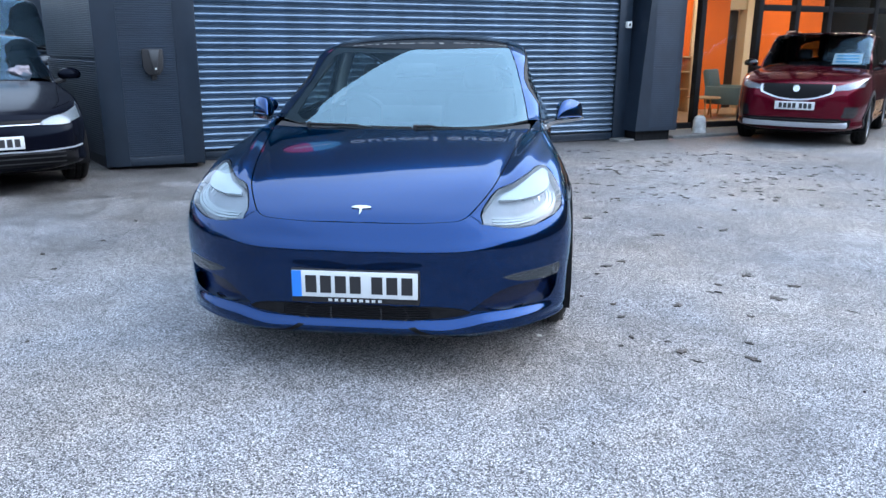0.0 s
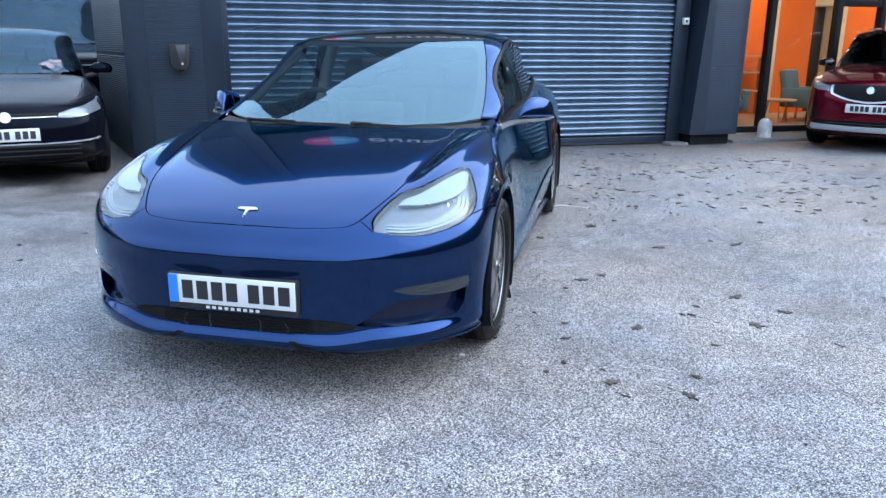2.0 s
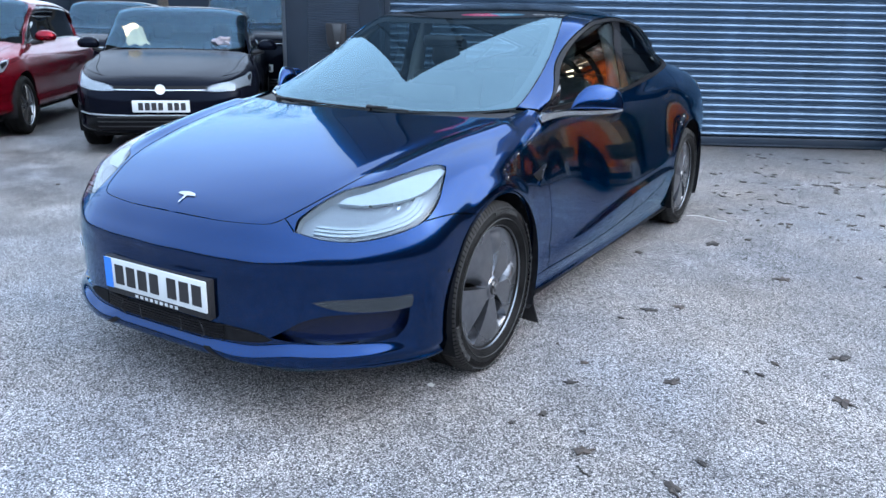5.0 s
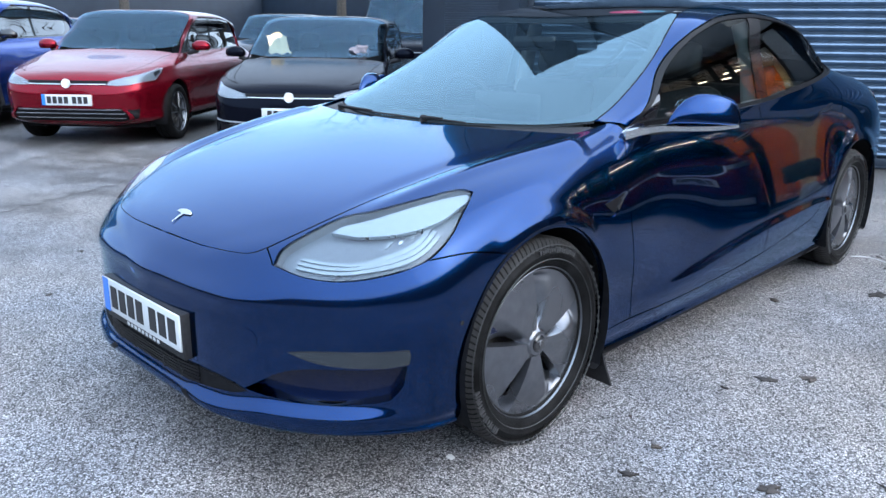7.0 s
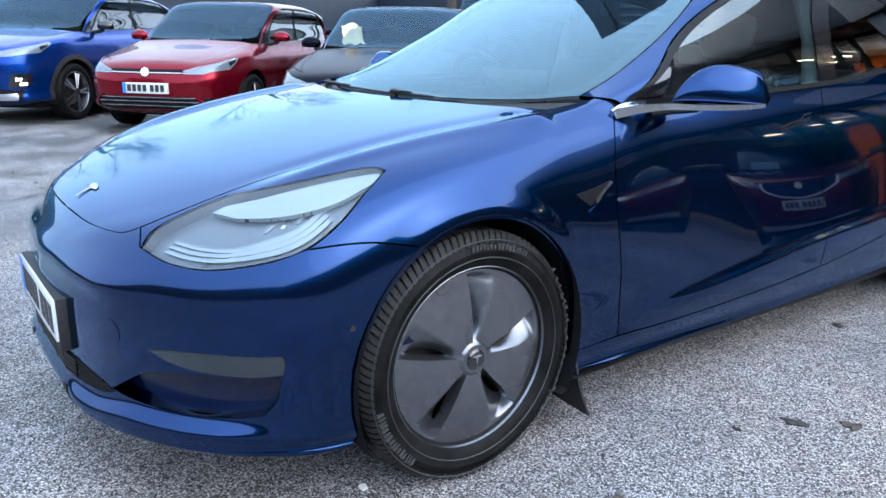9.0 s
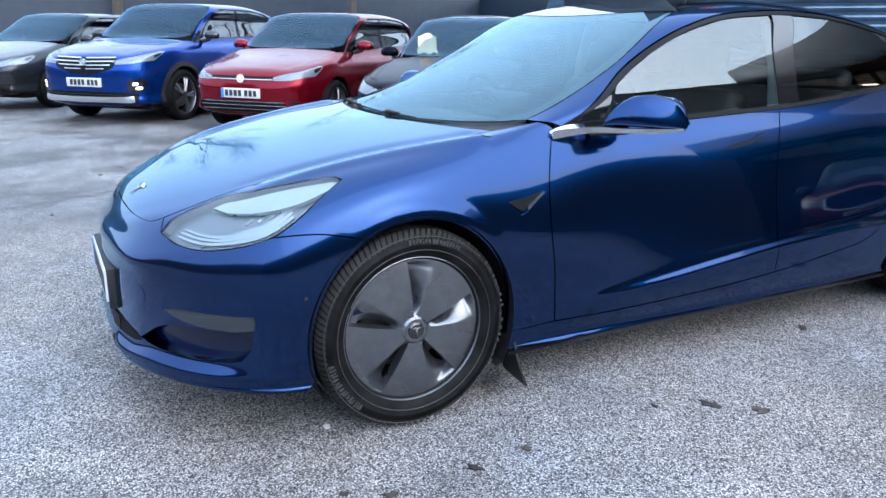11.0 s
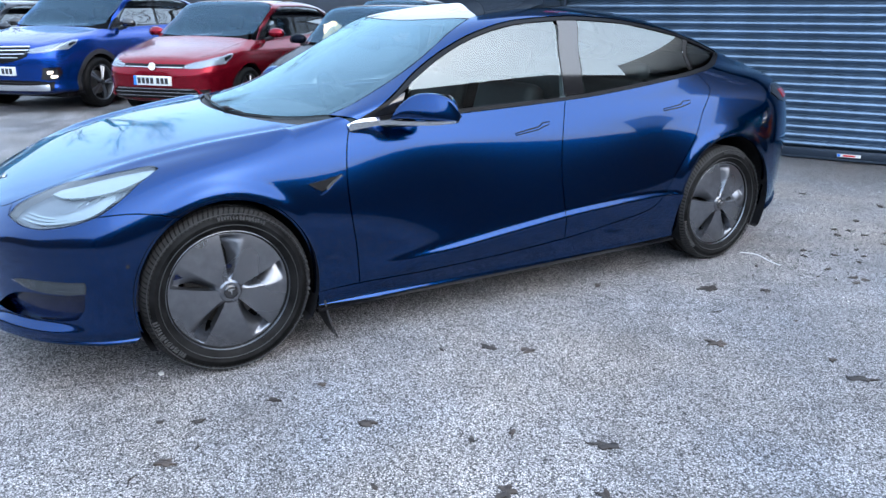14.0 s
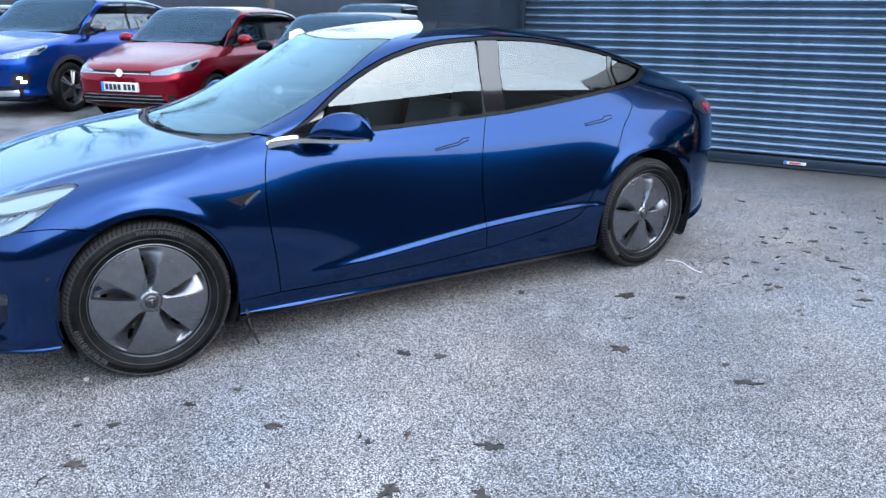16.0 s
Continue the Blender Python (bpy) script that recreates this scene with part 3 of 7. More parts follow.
    bump.inputs["Distance"].default_value = 0.004
    bump.inputs["Strength"].default_value = 0.8
    L.new(math_("ADD", span(stones.outputs["Distance"], 0.1, 0.7, 1.0, 0.0), math_("MULTIPLY", noise_(40, 3), 0.8)), bump.inputs["Height"])
    L.new(bump.outputs[0], b.inputs["Normal"])
    return m


M["asphalt"] = asphalt()
M["clad"] = material("anthracite_cladding", (0.016, 0.0265, 0.043), 0.38, 0.2, grain=(3, 5, 0.14), bump=(6, 0.002))
M["slat"] = material("anthracite_shutter_lath", (0.130, 0.180, 0.240), 0.30, 0.85, grain=(5, 5, 0.16), vary=0.05)
M["trim"] = material("anthracite_flashing", (0.014, 0.023, 0.037), 0.35, 0.2, grain=(4, 4, 0.12))
M["plinth"] = material("black_plinth", (0.010, 0.010, 0.011), 0.7, grain=(20, 4, 0.3), Specular_IOR_Level=0.15)
M["kerb"] = material("pale_concrete", (0.12, 0.117, 0.113), 0.85, grain=(30, 5, 0.25), bump=(60, 0.003))
M["orange"] = material("orange_wall_paint", (0.85, 0.16, 0.004), 0.6, grain=(2, 3, 0.05))
M["cream"] = material("cream_wall_paint", (0.75, 0.62, 0.42), 0.7, grain=(2, 3, 0.05))
M["floor_tile"] = material("warm_floor", (0.42, 0.32, 0.22), 0.35, grain=(6, 4, 0.15))
M["window"] = glass("shop_window", (0.93, 0.94, 0.93), 0.01, 1.35)
M["brick"] = material("dull_brick", (0.10, 0.075, 0.062), 0.85, grain=(8, 6, 0.35))
M["teal"] = material("grey_teal_upholstery", (0.12, 0.19, 0.21), 0.85, grain=(120, 3, 0.15), bump=(300, 0.001))
M["wood"] = material("pale_wood", (0.45, 0.30, 0.16), 0.5, grain=(14, 5, 0.2))
M["white"] = material("white_paint", (0.62, 0.62, 0.60), 0.5, grain=(12, 3, 0.05))
M["leaf"] = material("wet_dead_leaf", (0.030, 0.022, 0.017), 0.55, grain=(60, 4, 0.5), bump=(90, 0.002), vary=0.5)
M["bark"] = material("bark", (0.05, 0.043, 0.036), 0.9, grain=(20, 5, 0.3))
M["hedge"] = material("dark_foliage", (0.025, 0.035, 0.018), 0.8, grain=(6, 6, 0.5), bump=(12, 0.08))
M["ceiling_lamp"] = glow("ceiling_lamp_diffuser", (1.0, 0.86, 0.68), 5.0)
M["sign_pink"] = material("pink_sign_panel", (0.62, 0.05, 0.16), 0.3, coat=0.3, grain=(1.5, 2, 0.2))
M["sign_blue"] = material("blue_sign_panel", (0.08, 0.33, 0.50), 0.3, coat=0.3, grain=(1.5, 2, 0.2))


def setting(name, bm, mat, label, category, m=None, smooth=30.0):
    ob = part(name, bm, mat, None, "", smooth)
    if m is not None:
        ob.matrix_world = m
    return tagged(ob, label, category, "", "structure")


gx = [-600, -120, -50] + [-30 + i * 0.5 for i in range(121)] + [50, 120, 600]
gv = [(x, y, ground_z(x, y)) for y in gx for x in gx]
k = len(gx)
gf = [(j * k + i, j * k + i + 1, (j + 1) * k + i + 1, (j + 1) * k + i) for j in range(k - 1) for i in range(k - 1)]
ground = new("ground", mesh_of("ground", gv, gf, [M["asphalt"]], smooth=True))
tagged(ground, "worn grey asphalt yard with damp patches", "ground", "", "structure")

# ---- the workshop's front; x runs along it, y into the building ----
FACE = Matrix(((.8746, -.4848, 0, 0), (.4848, .8746, 0, 7.72), (0, 0, 1, 0), (0, 0, 0, 1)))
TOP, SIGN0 = 6.0, 3.12


def ribbed(x0, z0, x1, z1, pitch=0.024, deep=0.006):
    """A sheet with fine horizontal ribs, facing -y."""
    n = int((z1 - z0) / pitch)
    v, f = [], []
    for i in range(n):
        z = z0 + i * pitch
        for zz, d in ((z, 0), (z + pitch * 0.18, -deep), (z + pitch * 0.72, -deep), (z + pitch * 0.9, 0)):
            v += [(x0, d, zz), (x1, d, zz)]
    v += [(x0, 0, z1), (x1, 0, z1), (x0, 0.04, z1), (x1, 0.04, z1), (x0, 0.04, z0), (x1, 0.04, z0)]
    for i in range(len(v) // 2 - 1):
        f.append((2 * i, 2 * i + 1, 2 * i + 3, 2 * i + 2))
    f.append((len(v) - 2, len(v) - 1, 1, 0))
    b = bmesh.new()
    vs = [b.verts.new(q) for q in v]
    for q in f:
        b.faces.new([vs[t] for t in q])
    return b


def moved(bm, m):
    bmesh.ops.transform(bm, matrix=m, verts=bm.verts)
    return bm


back = box_bm(-4.76, 0.14, -0.2, -3.72, 6, TOP)
back = merge(back, box_bm(-3.72, 0.25, SIGN0 - 0.1, 3.6, 0.6, TOP))
setting("wall_front", back, M["trim"], "anthracite workshop wall around the shutter", "wall", FACE)
setting("wall_inside", box_bm(-3.72, 0.55, -0.2, 3.3, 0.7, SIGN0), M["plinth"], "plain dark wall behind the shutter", "wall", FACE)

# the shutter: one lath after another between two guides
shutter = thing("roller_shutter", "closed anthracite roller shutter with horizontal laths", "shutter", FACE)
W0, W1, PITCH = -3.68, 2.32, 0.083
lath = bmesh.new()
prof = [(0.018, 0.0), (0.014, 0.004), (0.010, 0.012), (0.002, 0.018), (-0.010, 0.022), (-0.014, 0.029), (-0.012, 0.041), (-0.004, 0.053), (0.008, 0.060), (0.006, 0.065), (0.003, 0.070), (0.007, 0.076), (0.016, 0.080), (0.018, 0.0826), (0.024, 0.0826), (0.024, 0.0)]
ends = [[lath.verts.new((x, y, z)) for y, z in prof] for x in (W0, W1)]
for i in range(len(prof)):
    j = (i + 1) % len(prof)
    lath.faces.new((ends[0][i], ends[0][j], ends[1][j], ends[1][i]))
lath.faces.new(ends[0][::-1])
lath.faces.new(ends[1])
first = part("lath", lath, M["slat"], shutter, "", 50)
for i in range(1, 37):
    o = new("lath", first.data)
    o.parent, o.location = shutter, (0, 0, PITCH * i)
first.location = (0, 0, 0)
for o in shutter.children:
    o.location.z += 0.115
part("bottom_rail", merge(box_bm(W0, -0.012, 0.012, W1, 0.03, 0.113, 0.006), box_bm(W0, -0.03, 0.012, W1, -0.012, 0.03, 0.004)), M["trim"], shutter, "plain bottom rail")
for x0, x1 in ((W0 - 0.10, W0 + 0.02), (W1 - 0.02, W1 + 0.20)):
    part("guide_rail", box_bm(x0, -0.05, 0.0, x1, -0.018, SIGN0, 0.004), M["trim"], shutter, "shutter guide rail")
st = part("shutter_sticker", box_bm(-0.73, -0.0335, 0.052, -0.52, -0.0305, 0.082), M["white"], shutter, "white and red sticker with a blue end")
part("sticker_mark", box_bm(-0.675, -0.0348, 0.058, -0.57, -0.0336, 0.076), material("sticker_red", (0.5, 0.03, 0.03), 0.5), st)
part("sticker_end", box_bm(-0.728, -0.0348, 0.054, -0.70, -0.0336, 0.080), M["plate_blue"], st)
sw_box = thing("shutter_switch", "small white shutter switch on the door jamb", "switch", FACE)
part("housing", box_bm(2.40, -0.10, 1.64, 2.49, -0.05, 1.73, 0.008), M["white"], sw_box)
part("button", box_bm(2.43, -0.106, 1.665, 2.46, -0.098, 1.705, 0.004), M["plate_ink"], sw_box, "dark button")

# the block with the wall charger
D = -0.60
setting("wall_block", box_bm(-4.74, D + 0.03, 0.07, -3.74, 0.2, TOP), M["trim"], "anthracite clad block at the workshop's corner", "wall", FACE)
setting("cladding_front", moved(ribbed(-4.52, 0.17, -3.94, 3.1), pose(0, D + 0.012, 0)), M["clad"], "finely ribbed anthracite cladding panel", "cladding", FACE)
setting("trim_corner", merge(merge(box_bm(-4.76, D, 0.07, -4.515, D + 0.03, TOP, 0.004), box_bm(-3.945, D, 0.07, -3.72, D + 0.03, TOP, 0.004)), box_bm(-4.515, D, 0.07, -3.945, D + 0.03, 0.165, 0.004)), M["trim"], "smooth anthracite corner flashing", "trim", FACE)
setting("trim_reveal", box_bm(-3.74, D + 0.03, 0.05, -3.722, 0.02, SIGN0), M["trim"], "smooth anthracite reveal", "trim", FACE)
setting("wall_side", prism([(-4.73, D + 0.06), (-4.5, 0.0), (-4.5, 14), (-5.33, 14), (-5.33, D + 2.27)], TOP + 0.2, -0.2), M["trim"], "anthracite side wall of the workshop", "wall", FACE)
for z0, z1, nm in ((0.17, 1.22, "cladding_side"), (1.232, 3.1, "cladding_side_upper")):
    setting(nm, moved(ribbed(0, z0, 2.35, z1), pose(-4.748 - 0.61, D + 0.02 + 2.27, 0, 0, 0, -74.9)), M["clad"], "finely ribbed anthracite cladding panel", "cladding", FACE)
setting("baseboard", merge(box_bm(-4.70, D + 0.1, -0.2, -3.8, 0.2, 0.075), box_bm(-4.70, 0.2, -0.2, -4.62, 8, 0.12)), M["plinth"], "black recessed plinth", "plinth", FACE)
charger = thing("wall_charger", "dark grey wall-mounted car charger", "charger", FACE)
shape = [(-.082, .115), (.082, .115), (.088, .105), (.080, -.06), (.045, -.115), (-.045, -.115), (-.080, -.06), (-.088, .105)]
b = prism(shape, 0.10, 0, 0.008)
part("case", moved(b, Matrix.Translation((-4.19, D - 0.0, 1.195)) @ Matrix(((1.25, 0, 0, 0), (0, 0, -1, 0), (0, 1.2, 0, 0), (0, 0, 0, 1)))), M["black_plastic"], charger, "", 40)
b = prism([(-.030, .108), (.055, .108), (.030, -.10), (.0, -.10)], 0.012, 0.095, 0.004)
part("front_plate", moved(b, Matrix.Translation((-4.19, D, 1.195)) @ Matrix(((1.25, 0, 0, 0), (0, 0, -1, 0), (0, 1.2, 0, 0), (0, 0, 0, 1)))), M["dark_alloy"], charger, "glossy grey front plate", 40)
part("socket", box_bm(-4.22, D - 0.05, 1.005, -4.16, D, 1.062, 0.01), M["black_plastic"], charger, "black cable socket")
part("status_light", box_bm(-4.177, D - 0.1085, 1.115, -4.157, D - 0.106, 1.135), M["white"], charger)

# the pier between the shutter and the showroom, narrower at its foot
b = bmesh.new()
lo, hi = [(2.48, -0.35), (3.24, -0.35), (3.24, 0.5), (2.46, 0.5)], [(2.70, -0.35), (3.27, -0.35), (3.27, 0.5), (2.46, 0.5)]
vl, vh = [b.verts.new((x, y, 0.15)) for x, y in lo], [b.verts.new((x, y, SIGN0)) for x, y in hi]
b.faces.new(vl[::-1])
b.faces.new(vh)
for i in range(4):
    b.faces.new((vl[i], vl[(i + 1) % 4], vh[(i + 1) % 4], vh[i]))
setting("pier", b, M["trim"], "anthracite clad pier beside the shutter", "pier", FACE, 10)
setting("cladding_pier", moved(ribbed(2.72, 0.20, 3.16, 1.07, 0.03, 0.0012), pose(0, -0.351, 0)), M["clad"], "lower panel of the pier", "cladding", FACE)
setting("cladding_pier_upper", moved(ribbed(2.72, 1.085, 3.16, 3.05, 0.03, 0.0012), pose(0, -0.351, 0)), M["clad"], "upper panel of the pier", "cladding", FACE)
setting("plinth", box_bm(2.56, -0.26, -0.1, 3.18, 0.5, 0.15), M["plinth"], "black plinth under the pier", "plinth", FACE)
setting("kerb", merge(box_bm(2.24, -0.30, -0.1, 2.52, -0.04, 0.035, 0.015), box_bm(3.28, -0.25, -0.1, 12, 0.6, 0.045, 0.012)), M["kerb"], "pale concrete step along the showroom", "kerb", FACE)

# fascia with its sign (plain shapes in the sign's colours)
setting("fascia", merge(box_bm(-4.82, -0.48, SIGN0, 3.6, 0.25, TOP, 0.01), box_bm(3.6, -0.48, SIGN0, 13.6, 0.25, 4.95, 0.01)), M["trim"], "anthracite fascia over the shutter and showroom", "fascia", FACE)
sign = thing("shop_sign", "pink and blue oval shop sign with white shapes", "sign", FACE)
oval = [(0.42 * math.cos(a), 0.27 * math.sin(a)) for a in np.linspace(0, 2 * math.pi, 40, endpoint=False)]
stand = Matrix(((1, 0, 0, 0), (0, 0, -1, 0), (0, 1, 0, 0), (0, 0, 0, 1)))
part("oval_left", moved(prism([q if q[0] < 0 else (0, q[1]) for q in oval if q[0] < 0.02], 0.05), Matrix.Translation((-2.78, -0.48, 3.85)) @ stand), M["sign_pink"], sign)
part("oval_right", moved(prism([q if q[0] > 0 else (0, q[1]) for q in oval if q[0] > -0.02], 0.05), Matrix.Translation((-2.778, -0.48, 3.85)) @ stand), M["sign_blue"], sign)
part("oval_bar", box_bm(-3.05, -0.545, 3.80, -2.52, -0.53, 3.84, 0.005), M["white"], sign)
for kx, (w, h, ring) in enumerate(((.22, .2, 1), (.2, .2, 0), (.2, .2, 0), (.2, .2, 1), (.22, .2, 1), (.08, .34, 0), (.2, .2, 1), (.2, .2, 0), (.2, .26, 1), (.2, .2, 1), (.1, .34, 0), (.22, .2, 1))):
    x = -2.20 + kx * 0.27
    if ring:
        b = moved(turned([(.062, 0), (.062, .05), (.115, .05), (.115, 0)], 24, "z", True), Matrix.Translation((x + .1, -0.485, 3.83)) @ stand)
    elif h > .3:
        b = box_bm(x + .02, -0.54, 3.72, x + .075, -0.48, 3.72 + h, 0.01)
    else:
        b = merge(merge(box_bm(x, -0.54, 3.72, x + .05, -0.48, 3.92, 0.01), box_bm(x + .14, -0.54, 3.72, x + .19, -0.48, 3.92, 0.01)), box_bm(x + .05, -0.535, 3.72, x + .14, -0.48, 3.77))
    part("letter_shape", b, M["white"], sign)

# ---- the showroom ----
GY = 0.50
for name, x0, x1, in_ in (("window_1", 3.25, 4.29, 0), ("window_2", 4.29, 5.50, 0), ("window_3", 5.50, 6.34, 1), ("window_4", 6.34, 7.11, 1), ("window_5", 7.11, 8.25, 1), ("window_6", 8.25, 9.6, 1)):
    win = thing(name, "tall dark-framed showroom window", "window", FACE, "", "structure")
    fr = merge(merge(box_bm(x0 - 0.05, GY - 0.06, 0.05, x0 + 0.05, GY + 0.06, SIGN0, 0.004), box_bm(x0 + 0.05, GY - 0.05, 0.05, x1 - 0.05, GY + 0.05, 0.15, 0.004)), box_bm(x0 + 0.05, GY - 0.05, SIGN0 - 0.1, x1 - 0.05, GY + 0.05, SIGN0))
    if in_:
        fr = merge(fr, box_bm(x0 + 0.05, GY - 0.05, 1.97, x1 - 0.05, GY + 0.05, 2.07, 0.004))
    part("window_frame", fr, M["plinth"], win, "black aluminium frame")
    pn = part("pane", box_bm(x0 + 0.04, GY - 0.004, 0.16, x1 - 0.04, GY + 0.004, SIGN0 - 0.08), M["window"], win, "clear pane")
    pn.visible_shadow = False
setting("showroom_floor", box_bm(3.3, 0.45, -0.1, 13.4, 9, 0.06), M["floor_tile"], "warm showroom floor", "floor", FACE)
setting("ceiling", box_bm(3.3, 0.56, 2.9, 13.4, 9, 3.1), M["white"], "white showroom ceiling", "ceiling", FACE)
setting("wall_orange", merge(box_bm(4.6, 3.5, 0, 6.69, 3.65, 2.9), box_bm(6.84, 3.5, 0, 7.69, 3.65, 2.9)), M["orange"], "orange showroom wall", "wall", FACE)
setting("wall_orange_back", box_bm(8.45, 3.5, 0, 10.6, 3.65, 2.9), M["orange"], "orange showroom wall beside the inner door", "wall", FACE)
setting("wall_cream", merge(box_bm(3.3, 0.56, 0, 3.42, 8.5, 2.9), box_bm(3.4, 8.4, 0, 13.4, 8.6, 2.9)), M["cream"], "cream showroom wall", "wall", FACE)
setting("trim_door", merge(box_bm(6.69, 3.46, 0.06, 6.84, 3.68, 2.4), box_bm(8.14, 3.46, 0.06, 8.45, 3.68, 2.9)), M["cream"], "cream door lining", "trim", FACE)
setting("wall_end", box_bm(13.4, 0.26, -0.2, 13.6, 11.9, 4.79), M["trim"], "anthracite end wall of the showroom", "wall", FACE)
setting("door_1", box_bm(7.69, 3.7, 0.06, 8.13, 3.76, 2.15, 0.01), M["dark_alloy"], "dark inner door standing ajar", "door", FACE)
setting("wall_over_door", box_bm(7.69, 3.5, 2.16, 8.14, 3.65, 2.9), M["cream"], "cream wall over the inner door", "wall", FACE)
setting("roof", merge(box_bm(-4.8, 0.2, TOP - 0.1, 3.6, 12, TOP), box_bm(3.6, 0.2, 4.8, 13.6, 12, 4.9)), M["trim"], "flat roof", "roof", FACE)
for i, (x, y) in enumerate(((4.6, 1.6), (6.3, 2.6), (7.6, 1.8), (9.2, 2.4), (10.6, 4.2), (11.6, 2.6), (12.6, 4.2))):
    lamp = thing("ceiling_light", "round warm-white ceiling light in the showroom", "lamp", FACE @ pose(x, y, 2.89), "showroom ceiling lights")
    part("diffuser", turned([(0.001, -0.055), (0.27, -0.055), (0.28, -0.045), (0.28, -0.03)], 32, "z"), M["ceiling_lamp"], lamp)
    part("ring", turned([(0.28, -0.06), (0.30, -0.06), (0.30, 0.01), (0.28, 0.01)], 32, "z", True), M["white"], lamp)
    if i != 2:
        spot = new("ceiling_lamp_light", bpy.data.lights.new("ceiling_lamp_light", "AREA"))
        spot.data.shape, spot.data.size, spot.data.energy, spot.data.color = "DISK", 0.55, 22 if i < 2 else 31, (1.0, 0.80, 0.58)
        spot.matrix_world = FACE @ pose(x, y, 2.80)

# ---- added walls that close the yard ----
# both unseen; the east wall's height sets the sky's edge in the car's reflections
setting("wall_east", box_bm(16, -30, -0.2, 16.4, 20, 4.4), M["brick"], "unseen plain dull brick wall east of the yard", "wall")
setting("wall_south", box_bm(-30, -17.4, -0.2, 16, -17, 4.0), M["brick"], "unseen plain dull brick wall at the yard's back", "wall")
setting("wall_west", merge(box_bm(-45, 17, -0.2, -10.5, 17.4, 2.8), box_bm(-26.4, -30, -0.2, -26, 17, 3.2)), M["clad"], "plain dark wall behind the parked cars", "wall")



def armchair(m):
    ch = thing("armchair", "grey-teal upholstered armchair in the showroom", "chair", m, "showroom armchairs")
    part("seat", box_bm(-.36, -.34, .24, .36, .34, .44, .05), M["teal"], ch)
    part("backrest", moved(box_bm(-.33, -.06, 0, .33, .06, .48, .04), pose(0, .30, .42, -12)), M["teal"], ch)
    for sx in (-1, 1):
        part("armrest", box_bm(sx * .40 - .05, -.32, .24, sx * .40 + .05, .34, .58, .03), M["teal"], ch)
    for sx in (-.30, .30):
        for sy in (-.28, .28):
            part("leg", tube([(sx, sy, 0), (sx * .9, sy * .9, .25)], .018, 6), M["wood"], ch, "wooden leg")
    return ch


chair = armchair(FACE @ pose(6.55, 2.1, 0.06, 0, 0, 30))
copy_thing(chair, FACE @ pose(4.55, 1.9, 0.06, 0, 0, -35))
table = thing("low_table", "low pale wooden table in the showroom", "table", FACE @ pose(5.75, 1.9, 0.06))
part("tabletop", turned([(0.001, .40), (.30, .40), (.31, .39), (.31, .375), (.30, .365), (0.001, .365)], 36, "z"), M["wood"], table)
for k in range(3):
    a = k * 2.1
    part("leg", tube([(.22 * math.cos(a), .22 * math.sin(a), 0), (.16 * math.cos(a), .16 * math.sin(a), .37)], .016, 6), M["wood"], table)
shelf = thing("display_shelf", "pale wooden display shelf with boxes in the showroom", "shelf", FACE @ pose(6.1, 3.2, 0.06))
for zz in (0.45, 0.80, 1.10):
    part("board", box_bm(-.30, -.14, zz, .30, .14, zz + .03, .003), M["wood"], shelf)
for xx in (-.30, .27):
    part("upright", box_bm(xx, -.14, 0, xx + .03, .14, 1.13, .003), M["wood"], shelf)
bollard = thing("kerb_bollard", "short white rounded bollard on the showroom step", "bollard", pose(3.50, 9.66, 0.02))
part("post", turned([(0.001, .30), (.05, .295), (.085, .26), (.10, .20), (.105, .05), (.12, .0)], 28, "z"), material("grubby_white_plastic", (0.42, 0.42, 0.41), 0.6, grain=(9, 5, 0.35)), bollard)

# ---- bare trees beyond the parked cars ----
def tree(x, y, h, seed):
    rnd = random.Random(seed)
    t = thing("bare_tree", "bare winter tree beyond the parked cars", "tree", pose(x, y, 0))
    part("trunk", tube([(0, 0, -.2), (.1, .05, h * .2), (.05, .1, h * .4), (.15, 0, h * .62)], [.22, .18, .14, .08], 10), M["bark"], t)
    crown = bmesh.new()

    def grow(p, d, ln, r, n):
        q = p + d * ln
        mid = p + d * ln * .5 + Vector((rnd.uniform(-1, 1), rnd.uniform(-1, 1), rnd.uniform(-1, 1))) * ln * .08
        pts = [p, mid, q]
        rs = [r, r * .8, r * .55]
        side = d.orthogonal().normalized()
        up = d.cross(side)
        rings = [[crown.verts.new(c + rr * (math.cos(2.1 * k) * side + math.sin(2.1 * k) * up)) for k in range(3)] for c, rr in zip(pts, rs)]
        for a, b in zip(rings, rings[1:]):
            for k in range(3):
                crown.faces.new((a[k], a[(k + 1) % 3], b[(k + 1) % 3], b[k]))
        if n:
            for _ in range(rnd.choice((2, 3, 3))):
                dd = (d + Vector((rnd.uniform(-1, 1), rnd.uniform(-1, 1), rnd.uniform(-.3, .8))) * .75).normalized()
                grow(q if rnd.random() < .6 else mid, dd, ln * rnd.uniform(.6, .85), r * .58, n - 1)
    for k in range(7):
        z = h * rnd.uniform(.3, .62)
        grow(Vector((.08, .05, z)), Vector((rnd.uniform(-1, 1), rnd.uniform(-1, 1), rnd.uniform(.5, 1.3))).normalized(), h * .20, .042, 6)
    part("crown", crown, M["bark"], t, "", 0)


for k, (x, y, h) in enumerate(((-24.5, 10.5, 8.0), (-19, 15.5, 7.5), (-13.2, 15.6, 7.5), (-25, 2.5, 7.5))):
    tree(x, y, h, 11 + k)

